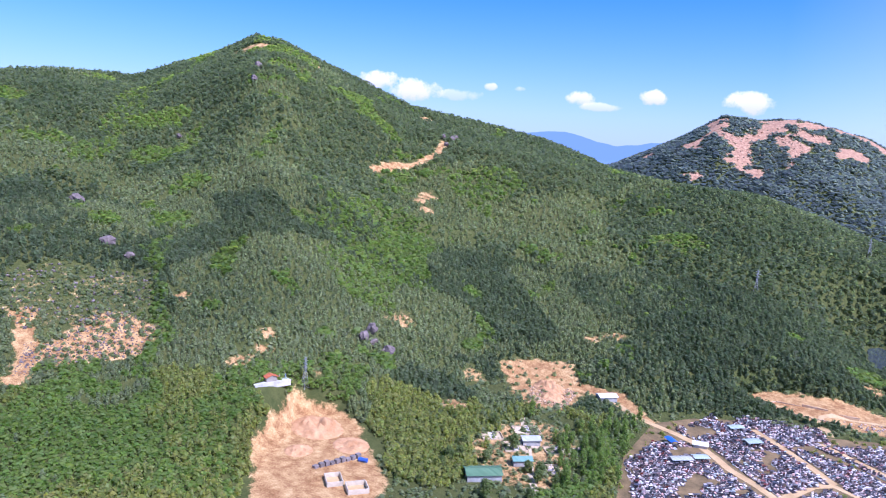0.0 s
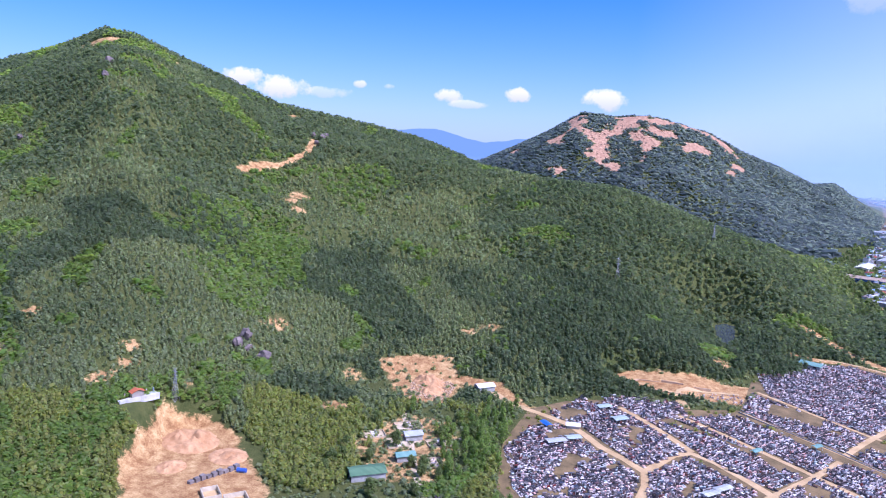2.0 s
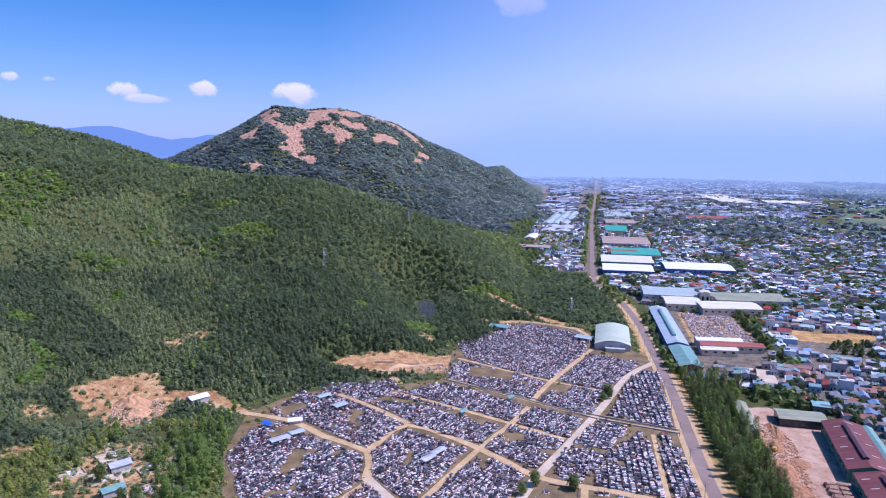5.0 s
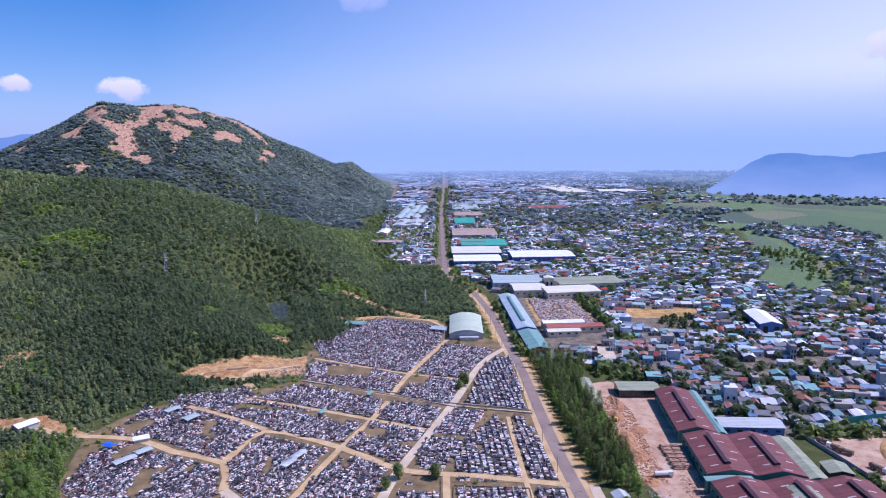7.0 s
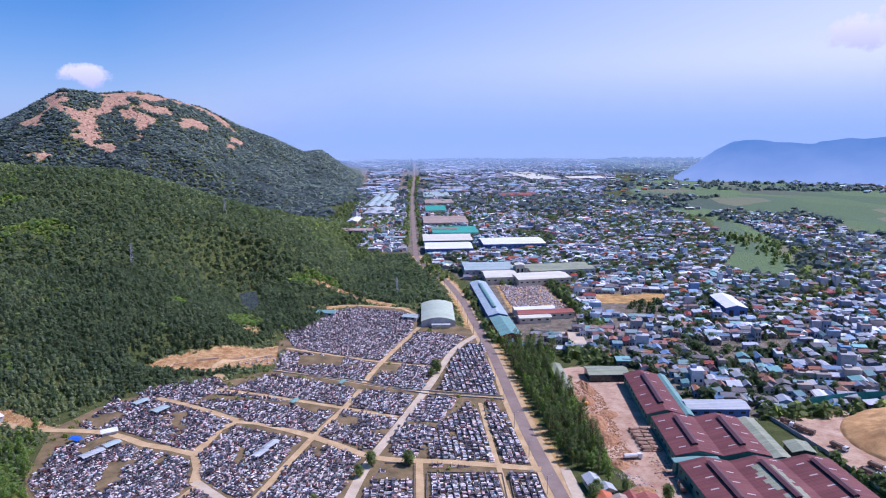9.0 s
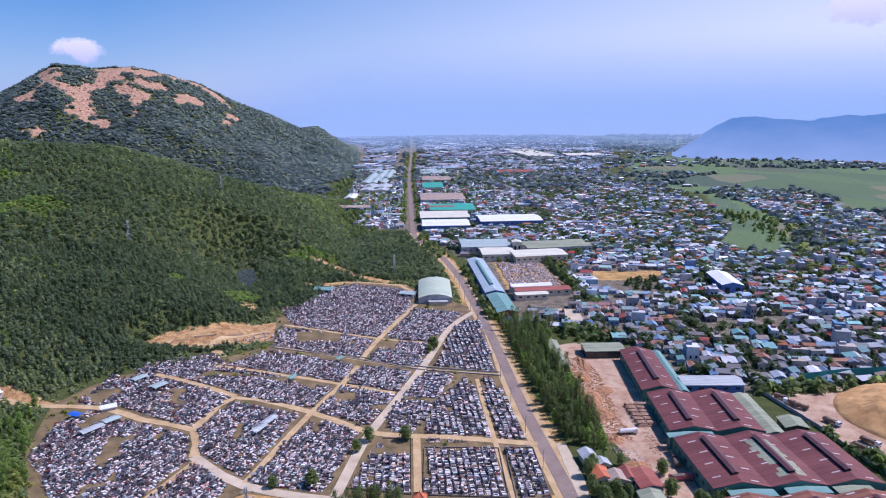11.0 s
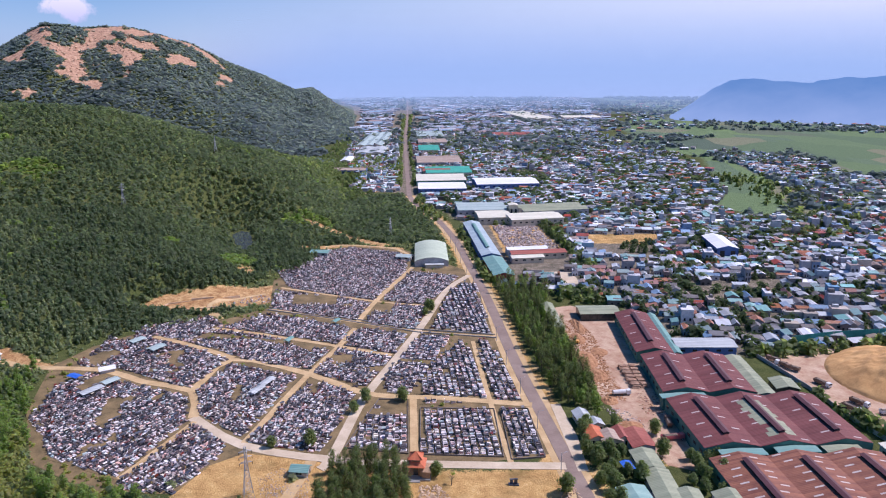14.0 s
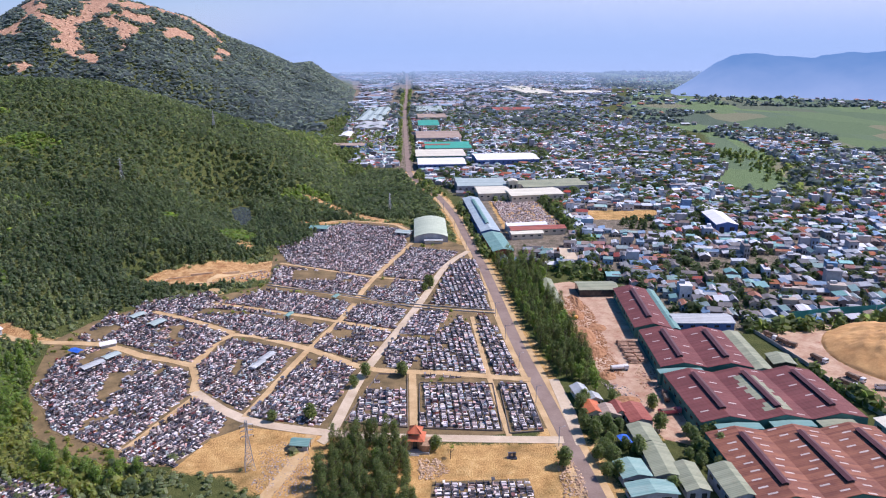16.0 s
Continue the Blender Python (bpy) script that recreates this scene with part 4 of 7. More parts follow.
pad("cemetery_ground", [(x, y) for x, y in GRAVEYARD], 0.04, DRY_GRASS, "dry brown grass round the fields of graves", "ground")
TRACKS = []
for nm, pts, w in (("dirt_path_gate", [(-36, 244), (-32, 253), (-23, 301), (-10, 343), (7, 398), (27, 470), (46, 505)], 4.6), ("dirt_path_front", [(60, 240), (15, 244), (-29, 250), (-70, 264), (-98, 290)], 5.0),
                   ("dirt_path_west", [(-98, 290), (-106, 317), (-135, 330), (-161, 346), (-205, 353), (-226, 366)], 4.5), ("dirt_path_cross", [(-106, 317), (-96, 355), (-53, 334), (-26, 312), (-9, 305), (14, 302), (56, 292)], 4.5),
                   ("dirt_path_upper", [(-96, 357), (-125, 378), (-150, 392)], 4), ("dirt_path_aisle", [(1, 243), (1, 303)], 3.4), ("dirt_path_mid", [(-118, 404), (-88, 392), (-45, 372), (-10, 355)], 3.2),
                   ("dirt_path_slant", [(-96, 286), (-104, 264), (-112, 242)], 2.6), ("dirt_path_diagonal", [(-70, 266), (-53, 330), (-40, 370), (-33, 398)], 3.2), ("dirt_path_far", [(-32, 408), (-22, 450), (0, 520), (12, 560)], 3.4),
                   ("dirt_path_strip", [(-92, 484), (-25, 449), (12, 436)], 2.6), ("dirt_path_bank", [(-90, 436), (-43, 413), (5, 390), (50, 378)], 2.2), ("dirt_path_edge", [(-118, 420), (-130, 440), (-140, 452)], 3.5),
                   ("dirt_path_column", [(36, 372), (37, 296), (39, 244)], 2.4), ("dirt_path_yard", [(-40, 250), (-46, 225), (-56, 200), (-70, 180)], 4.5), ("dirt_path_rim", [(-100, 590), (-60, 608), (-10, 590), (2, 560)], 3.5)):
    TRACKS.append((pts, w))
    single(nm, ribbon(pts, w, 0.17 + 0.004 * len(TRACKS)), PALE_PAVING if nm in ("dirt_path_gate", "dirt_path_front") else DIRT, "sandy track between blocks of graves", "track", kind="structure")
# drain between the upper and lower fields
for nm, off in (("drain_wall_north", 2.2), ("drain_wall_south", -2.6)):
    g = Geo()
    line = [(-92, 438 + off), (-43, 416 + off), (5, 391 + off), (50, 379 + off)]
    for (xa, ya), (xb, yb) in zip(line, line[1:]):
        g.box((xa + xb) / 2, (ya + yb) / 2, -0.2, math.hypot(xb - xa, yb - ya), 0.4, 0.9, math.atan2(yb - ya, xb - xa))
    single(nm, g, CONCRETE, "grey concrete wall along a drain", "wall", kind="structure")


def box5(x, y, z, sx, sy, sz, m):
    """An open-bottomed box for a joined mesh."""
    a = Geo().box(x, y, z, sx, sy, sz)
    return a.v, [q for q in a.f[1:]], m


def template(boxes):
    v, f, mi = [], [], []
    for bv_, bf_, m in boxes:
        n = len(v)
        v += bv_
        f += [tuple(i + n for i in q) for q in bf_]
        mi += [m] * len(bf_)
    return np.array(v), np.array(f), np.array(mi)


# tomb shapes: boxes as (x, y, z, sx, sy, sz, material), head at +y
TOMBS = [[(0, 0, 0, 1.5, 2.5, 0.35, 0), (0, -0.15, 0.35, 0.8, 1.7, 0.4, 0), (0, 1.0, 0.35, 1.2, 0.3, 1.0, 1)],
         [(0, 0, 0, 1.4, 2.4, 0.3, 0), (0, -0.1, 0.3, 0.75, 1.6, 0.25, 1), (0, 1.05, 0.3, 1.0, 0.22, 1.3, 0)],
         [(0, 0, 0, 1.7, 2.7, 0.4, 1), (0, -0.1, 0.4, 0.9, 1.8, 0.4, 0), (0, 1.1, 0.4, 1.5, 0.35, 1.2, 0), (0, 0.95, 1.6, 1.7, 0.9, 0.14, 0)],
         [(0, 0, 0, 1.3, 2.2, 0.25, 0), (0, 0, 0.25, 0.6, 1.4, 0.2, 0), (0, 0.9, 0.25, 0.7, 0.2, 0.8, 1)],
         [(0, 0, 0, 1.8, 2.6, 0.35, 0), (-0.75, 1.1, 0.35, 0.15, 0.15, 1.9, 0), (0.75, 1.1, 0.35, 0.15, 0.15, 1.9, 0), (0, 0.8, 2.2, 2.0, 1.3, 0.16, 1), (0, 1.1, 0.35, 1.0, 0.2, 1.2, 1), (0, -0.3, 0.35, 0.8, 1.5, 0.35, 0)]]
TPL = [template([box5(*b[:6], b[6]) for b in t]) for t in TOMBS]
graves, fields = [], []
BARE_GRASS = [[(-177, 363), (-166, 376), (-158, 365), (-169, 352)], [(-166, 326), (-157, 345), (-152, 337), (-158, 318)], [(-141, 287), (-144, 312), (-132, 312), (-133, 281)], [(-176, 401), (-162, 400), (-160, 386), (-170, 387)], [(-62, 383), (-53, 379), (-55, 362), (-63, 370)], [(-86, 306), (-87, 324), (-82, 321), (-81, 302)], [(-50, 312), (-50, 327), (-44, 325), (-44, 311)], [(-80, 468), (-48, 461), (-48, 441), (-80, 446)], [(-25, 432), (-21, 451), (-8, 448), (-12, 423)], [(-15, 303), (-1, 304), (-1, 286), (-16, 286)], [(-43, 358), (-31, 357), (-30, 345), (-42, 346)]]


def block(poly, angle, across, along, flip=0, fill=0.93, bare=0.12, bright=0.5, walled=False):
    """Rows of graves in a walled field; bare: share of open grass."""
    cx, cy = sum(p[0] for p in poly) / len(poly), sum(p[1] for p in poly) / len(poly)
    out = 1.2 if walled else 4.6
    poly = [(x + out * (x - cx) / math.hypot(x - cx, y - cy), y + out * (y - cy) / math.hypot(x - cx, y - cy)) for x, y in poly]
    pad("grave_field", poly, 0.06 + 0.004 * len(fields), DRY_GRASS, "dry grassy field filled with rows of graves", "ground")
    r = 70
    u, v = np.meshgrid(np.arange(-r, r, across), np.arange(-r, r, along))
    u, v = u.ravel(), v.ravel()
    u, v = u + rng.normal(0, 0.12, len(u)), v + rng.normal(0, 0.2, len(u))
    a = radians(angle)
    x, y = cx + u * math.cos(a) - v * math.sin(a), cy + u * math.sin(a) + v * math.cos(a)
    k = (edge_dist(x, y, poly) > 0.9) & ~in_any(x, y, fields) & (rng.random(len(x)) < fill) & (fbm(x, y, 13, 31, 2) < 0.55 - bare * 2.6 + 0.3)
    for pts, w in TRACKS:
        k &= off_line(x, y, pts) > w / 2 + 0.7
    for q in BARE_GRASS:
        k &= edge_dist(x, y, q) + 1.5 * fbm(x, y, 5, 33, 2) < 0
    fields.append(poly)
    for q in np.nonzero(k)[0]:
        w = rng.random()
        kind = 2 if w < 0.12 else 4 if w < 0.2 else 1 if w < 0.2 + 0.3 * (1 - bright) else 3 if w < 0.55 else 0
        graves.append((x[q], y[q], a + flip * math.pi / 2 + rng.normal(0, 0.03), kind, 0.85 + 0.3 * rng.random()))
    if walled:
        g = Geo()
        for (xa, ya), (xb, yb) in zip(poly, poly[1:] + poly[:1]):
            g.box((xa + xb) / 2, (ya + yb) / 2, 0.0, math.hypot(xb - xa, yb - ya) - 0.3, 0.25, 0.7, math.atan2(yb - ya, xb - xa))
        single("grave_field_wall", g, OLD_WALL, "low dark wall round a field of graves", "wall", kind="structure")


OLD_WALL = surf("old_wall", (0.12, 0.10, 0.09), (0.24, 0.20, 0.17), 0.3, 2.5, 0.9)
block([(-97, 523), (-84, 573), (-50, 594), (-5, 571), (-5, 524), (-25, 453), (-83, 486)], -28, 2.45, 1.75, 1, 0.95, 0.06)
block([(-92, 478), (-28, 446), (-31, 412), (-86, 438)], -26, 2.45, 1.75, 1, 0.9, 0.2)
block([(2, 514), (35, 501), (12, 441), (-16, 451)], -22, 2.4, 1.75, 1, 0.95, 0.02)
block([(-17, 439), (10, 432), (4, 396), (-24, 407)], -22, 2.4, 1.75, 1, 0.9, 0.14)
block([(32, 484), (48, 478), (48, 386), (15, 398)], 3, 2.9, 1.5, 1, 0.98, 0.04, 0.8)
block([(-116, 396), (-88, 425), (-36, 398), (-44, 374), (-81, 387)], -20, 2.3, 1.75, 1, 0.93, 0.05)
block([(-122, 385), (-94, 382), (-45, 364), (-54, 340), (-90, 357)], -20, 2.3, 1.75, 1, 0.93, 0.10)
block([(-28, 395), (-4, 385), (-10, 359), (-37, 371)], -22, 2.3, 1.75, 1, 0.93, 0.08)
block([(-38, 363), (-13, 351), (-22, 319), (-49, 337)], -18, 2.3, 1.75, 1, 0.9, 0.17)
block([(-168, 392), (-129, 382), (-103, 366), (-102, 352), (-111, 323), (-143, 346), (-173, 360)], -32, 2.2, 1.7, 1, 0.93, 0.19, 0.8)
block([(-165, 297), (-173, 325), (-157, 334), (-134, 321), (-110, 310), (-101, 295), (-115, 246), (-146, 263)], -35, 2.15, 1.7, 1, 0.95, 0.175, 0.9)
block([(-102, 307), (-94, 345), (-60, 328), (-72, 278), (-76, 270), (-91, 282)], -30, 2.2, 1.7, 1, 0.95, 0.10, 0.6)
block([(-94, 287), (-80, 268), (-82, 255), (-89, 235), (-105, 237), (-110, 242)], -35, 2.4, 1.7, 1, 0.96, 0.0, 0.1)
block([(-66, 270), (-50, 325), (-27, 313), (-38, 260), (-65, 264)], -20, 2.3, 1.75, 1, 0.95, 0.05)
block([(7, 381), (22, 377), (12, 350), (-4, 352)], -12, 2.4, 1.9, 1, 0.97, 0.0, 1.0)
block([(-7, 344), (8, 338), (0, 311), (-13, 312)], -14, 2.3, 1.75, 1, 0.93, 0.08)
block([(29, 372), (33.5, 349), (34, 299), (6, 300), (10, 332)], 2, 3.0, 1.5, 1, 0.93, 0.03, 0.4)
block([(38, 371), (47, 366), (51, 298), (38.5, 297)], 3, 3.0, 1.5, 1, 0.93, 0.03, 0.4)
block([(-15, 301), (-2, 300), (-2, 254), (-27, 260)], 0, 3.0, 1.5, 1, 0.92, 0.05, 0.1, True)
block([(5, 291), (37, 288), (36, 249), (4, 253)], 1, 3.0, 1.5, 1, 0.92, 0.04, 0.1, True)
block([(41, 288), (53, 287), (53, 248), (40, 247)], 1, 3.0, 1.5, 1, 0.92, 0.04, 0.1, True)
block([(-165, 398), (-152, 409), (-128, 423), (-117, 407), (-130, 388), (-155, 390)], -30, 2.3, 1.75, 1, 0.95, 0.1, 0.7)
block([(-176, 355), (-172, 387), (-164, 405), (-154, 389), (-160, 369), (-161, 351)], -32, 2.3, 1.75, 1, 0.95, 0.12, 0.8)
block([(-170, 298), (-166, 336), (-152, 341), (-154, 313), (-154, 290), (-157, 279)], -35, 2.2, 1.7, 1, 0.95, 0.05, 0.5)
block([(11, 213), (38, 213), (39, 193), (8, 195)], 0, 2.9, 1.9, 1, 0.97, 0.0, 0.6)
block([(-165, 229), (-129, 221), (-115, 206), (-152, 203)], -20, 2.4, 1.75, 1, 0.95, 0.05, 0.6)

# scrub on the strips between the fields
x, y = rng.uniform(-190, 60, 9000), rng.uniform(225, 605, 9000)
keep = inside(x, y, GRAVEYARD) & ~in_any(x, y, fields) & (off_line(x, y, ROAD) > 8) & (fbm(x, y, 22, 91, 3) > np.where(x < -95, -0.2, 0.08)) & (rng.random(len(x)) < np.where(x < -95, 0.5, 0.3))
for pts, w in TRACKS:
    keep &= off_line(x, y, pts) > w / 2 + 1.2
grow("scrub", FINE_BUSH, x[keep], y[keep], 0.7, 2.2, 1.4, NEARWOOD, "low olive scrub between the fields of graves")

# the graves closest to the gate are things of their own, the rest one mesh
near = [g for g in graves if g[1] < 216 and g[0] > 0] + [g for g in graves if g[1] < 262 and g[0] > 3 and g[1] > 230] + [g for g in graves if g[0] > 38 and 262 <= g[1] < 292]
near = near[:300]
chosen = {id(g) for g in near}
rest = [g for g in graves if id(g) not in chosen]
ga = np.array([(g[0], g[1], g[2], g[3], g[4]) for g in rest])
v, f, mi = scatter(TPL, ga[:, 3].astype(int), np.column_stack([ga[:, :2], np.full(len(ga), 0.1)]), np.column_stack([ga[:, 4]] * 3), ga[:, 2])
tagged(new("graves", tri_mesh("graves", v, f, [TOMB_WHITE, TOMB_DARK], mi)), "rows of white, grey and dark stone graves", "graves", kind="stuff")
# dark entries again stand for granite and for shade put into tomb colour
TOMB_WHITE_ONE = surf("tomb_plaster_and_shade_single", (0.55, 0.55, 0.56), (0.8, 0.79, 0.78), 0.4, 3.0, 0.6, objects=(0.02, 0.3, 0.2),
                      palette=[(0.80, 0.75, 0.74), (0.42, 0.36, 0.36), (0.70, 0.66, 0.68), (0.66, 0.50, 0.46), (0.10, 0.085, 0.09), (0.78, 0.72, 0.64), (0.07, 0.06, 0.065), (0.05, 0.045, 0.05)])
TOMB_DARK_ONE = surf("tomb_granite_single", (0.03, 0.03, 0.035), (0.09, 0.085, 0.09), 0.6, 5.0, 0.35, objects=(0.03, 0.4, 0.4),
                     palette=[(0.05, 0.05, 0.06), (0.10, 0.09, 0.10), (0.16, 0.07, 0.06), (0.07, 0.08, 0.10), (0.22, 0.20, 0.20)])
LABELS = ["pale plastered grave with a dark headstone", "white plastered grave with a dark tomb slab", "dark granite grave with a pale hooded headstone", "small pale plastered grave with a low stone", "pale grave under a small dark flat canopy"]
PART_NAMES = [["slab", "tomb", "headstone"], ["slab", "tomb", "headstone"], ["slab", "tomb", "headstone", "hood"], ["slab", "tomb", "headstone"], ["slab", "post", "post", "canopy", "headstone", "tomb"]]
first = {}
for gxx, gyy, ga_, kind, sc in near:
    m = Matrix.LocRotScale((gxx, gyy, 0.1), Euler((0, 0, ga_)), None)
    if kind not in first:
        t = thing("grave", m, LABELS[kind], "grave", "graves by the cemetery gate")
        for b, pn in zip(TOMBS[kind], PART_NAMES[kind]):
            part(pn, Geo().box(*b[:6], top=0.96), (TOMB_WHITE_ONE, TOMB_DARK_ONE)[b[6]], t)
        first[kind] = t
    else:
        copy_thing(first[kind], m)

pad("timber_yard", SAW_YARD, 0.09, PALE_EARTH, "pale trodden earth of the timber yard", "yard")
pad("sand_yard", RIGHT_YARD, 0.09, PALE_EARTH, "pale trodden earth round the sand heap", "yard")

# ---- factories and sheds ----
MAROON = ribbed("maroon_roofing", (0.13, 0.032, 0.030), (0.20, 0.060, 0.054), rust=0.3, rust_col=(0.10, 0.035, 0.03), along="Y")
RUSTY = ribbed("rusty_tile_roofing", (0.16, 0.050, 0.030), (0.30, 0.115, 0.062), rust=0.9, rust_col=(0.12, 0.035, 0.026), along="Y")
TEAL = ribbed("teal_roofing", (0.12, 0.27, 0.25), (0.20, 0.35, 0.31), rust=0.2, along="Y")
GREENROOF = ribbed("green_roofing", (0.03, 0.27, 0.20), (0.05, 0.40, 0.30), rust=0.15, along="Y")
KHAKI = ribbed("faded_green_roofing", (0.215, 0.245, 0.16), (0.33, 0.35, 0.235), rust=0.25, along="Y")
CREAM = ribbed("cream_roofing", (0.58, 0.56, 0.44), (0.72, 0.69, 0.56), rust=0.15, along="Y")
GREYROOF = ribbed("grey_roofing", (0.34, 0.37, 0.38), (0.50, 0.53, 0.53), rust=0.25, along="Y")
GREYTEAL = ribbed("grey_teal_roofing", (0.29, 0.38, 0.37), (0.41, 0.49, 0.47), rust=0.2, along="Y")
WHITEROOF = ribbed("white_roofing", (0.66, 0.68, 0.70), (0.82, 0.83, 0.84), rust=0.08, along="Y")
PALETEAL = ribbed("pale_teal_roofing", (0.18, 0.33, 0.30), (0.28, 0.42, 0.375), rust=0.25, along="Y")
DARKGREEN = ribbed("dark_green_roofing", (0.07, 0.16, 0.09), (0.13, 0.24, 0.14), rust=0.2, along="Y")
BLUEROOF = ribbed("blue_roofing", (0.28, 0.37, 0.42), (0.42, 0.50, 0.52), rust=0.2, along="Y")
BROWNROOF = ribbed("brown_roofing", (0.30, 0.22, 0.17), (0.46, 0.36, 0.28), rust=0.4, along="Y")
REDROOF = ribbed("red_roofing", (0.26, 0.065, 0.045), (0.36, 0.11, 0.08), rust=0.35, along="Y")
WALL_GREY = surf("grey_walls", (0.30, 0.31, 0.33), (0.48, 0.48, 0.49), 0.15, 1.2, 0.85, dirt=((0.14, 0.12, 0.11), 0.5))
WALL_BLUE = surf("blue_walls", (0.06, 0.13, 0.36), (0.10, 0.20, 0.46), 0.15, 1.2, 0.7, dirt=((0.10, 0.10, 0.14), 0.4))
WALL_GREEN = surf("green_walls", (0.05, 0.16, 0.13), (0.09, 0.24, 0.19), 0.15, 1.2, 0.7)
WALL_CREAM = surf("cream_walls", (0.52, 0.46, 0.36), (0.66, 0.60, 0.48), 0.15, 1.2, 0.85, dirt=((0.2, 0.16, 0.12), 0.4))
SKYLIGHT = surf("skylight_sheet", (0.42, 0.36, 0.33), (0.62, 0.56, 0.52), 0.3, 2.0, 0.4)
VENT_DARK = surf("ridge_vent_sheet", (0.085, 0.030, 0.032), (0.13, 0.050, 0.05), 0.2, 2.0, 0.5)


def factory(name, cx, cy, w, length, rz, roof, wall, label, eaves=6.0, rise=2.4, spans=1, vent=None, lights=0, doors=2, category="factory"):
    """A hall of one or more gabled spans, ridges along its own y axis."""
    t = thing(name, pose(cx, cy, 0, 0, 0, rz), label, category)
    sw = w / spans
    for s in range(spans):
        x0, x1 = -w / 2 + s * sw, -w / 2 + (s + 1) * sw
        y0, y1 = -length / 2, length / 2
        part("wall", Geo().hall(x0 + 0.02, x1 - 0.02, y0, y1, 0, eaves, rise), wall, t)
        r = part("roof", Geo().gable(x0, x1, y0, y1, eaves + 0.12, rise, 0.2, 0.0 if spans > 1 else 0.6), roof, t)
        xm, k = (x0 + x1) / 2, rise / (sw / 2)
        if vent:
            vl = length * 0.72
            vg = Geo().gable(xm - 1.3, xm + 1.3, -vl / 2, vl / 2, eaves + rise + 0.9, 0.45, 0.12, 0.25)
            part("ridge_vent", vg, vent, r)
            part("vent_louvre", Geo().box(xm, 0, eaves + rise - 0.2, 2.2, vl - 0.4, 1.2), DARK_OPENING, r)
        for q in range(lights):
            side = -1 if q % 2 else 1
            u = sw / 2 * (0.30 + 0.42 * rng.random())
            yy = y0 + length * (q + 0.5 + 0.3 * (rng.random() - 0.5)) / lights
            ln = min(3.4, sw * 0.22)
            z = eaves + rise - k * u + 0.345
            a = math.atan(k) * side
            part("skylight", SKY_MESH, SKYLIGHT, r, at=Matrix.LocRotScale((xm + side * u, yy, z), Euler((0, a, 0)), (ln, 0.75, 0.05)))
    for d in range(doors):
        dw = min(4.5, w * 0.22)
        xx = -w / 2 + w * (d + 0.5) / doors
        part("door", Geo().box(xx, -length / 2 - 0.04, 0, dw, 0.16, eaves * 0.72), DARK_OPENING, t)
    nwin = int(length / 6)
    for d in range(min(nwin, 14)):
        yy = -length / 2 + length * (d + 0.5) / min(nwin, 14)
        part("window", Geo().box(-w / 2 - 0.03, yy, eaves * 0.5, 0.14, 2.4, 1.2), DARK_OPENING, t)
    return t


SKY_MESH = Geo().box(0, 0, -0.5, 1, 1, 1).mesh("skylight", SKYLIGHT)
saw = "long maroon corrugated factory hall beside the timber yard"
factory("factory_hall", 132, 366, 18.5, 61, -6, MAROON, WALL_GREEN, saw, 6, 2.4, 1, VENT_DARK, 9)
factory("factory_annex", 143.8, 365, 4.8, 61, -6, TEAL, WALL_GREEN, "teal lean-to beside a maroon factory hall", 5.2, 0.9, 1, None, 0, 1)
factory("factory_hall", 139.5, 309, 43, 44, -5, MAROON, WALL_GREEN, "twin-span maroon corrugated factory hall with ridge vents", 6, 2.4, 2, VENT_DARK, 9)
factory("factory_annex", 165.3, 307, 8, 44, -5, KHAKI, WALL_GREY, "faded green lean-to beside a maroon factory hall", 5.2, 0.9, 1, None, 0, 1)
factory("factory_hall", 148.5, 260, 68, 43, -0.5, MAROON, WALL_GREEN, "three-span maroon corrugated factory hall with ridge vents", 6.3, 2.5, 3, VENT_DARK, 9)
factory("factory_hall", 147, 210, 68, 44, 0, RUSTY, WALL_GREEN, "rust-red three-span factory hall with pale skylights", 6.1, 2.5, 3, VENT_DARK, 20)
factory("factory_annex", 196, 214, 20, 50, 1, CREAM, WALL_GREY, "pale roofed hall beside the maroon factory", 5.6, 1.4, 1, None, 4)
factory("valley_gutter_shed", 124, 284.6, 20, 3.4, 0, TEAL, WALL_GREEN, "narrow teal roof strip between two factory halls", 6.0, 0.5, 1, None, 0, 1, "roof")
for gxs, gys, gl, grf in ((128, 235.0, 17, TEAL), (150, 235.6, 16, TEAL), (168, 235.2, 14, KHAKI)):
    factory("valley_gutter_shed", gxs, gys, gl, 3.8, 0, grf, WALL_GREEN, "narrow sheet roof strip between two factory halls", 6.2, 0.5, 1, None, 0, 1, "roof")
factory("workshop", 111, 202, 11, 18, 0, KHAKI, WALL_GREY, "khaki roofed workshop beside the factory", 5.5, 1.6)
factory("warehouse", 160.5, 349, 13, 32, 86, GREYROOF, WALL_BLUE, "grey roofed warehouse with blue walls", 5, 1.3)
# solid dark walls stand in for the shade inside the open sheds
factory("open_shed", 178, 297, 10, 11, -8, KHAKI, DARK_OPENING, "open green roofed timber shed", 4.5, 1.2, doors=1)
factory("saw_shed", 118, 408, 15, 24, 88, KHAKI, DARK_OPENING, "long khaki roofed open saw shed", 4.5, 1.3)
factory("lean_shed", 88.5, 402, 6, 46, -2, KHAKI, DARK_OPENING, "narrow pale roofed shed behind the trees", 3.6, 1.0)
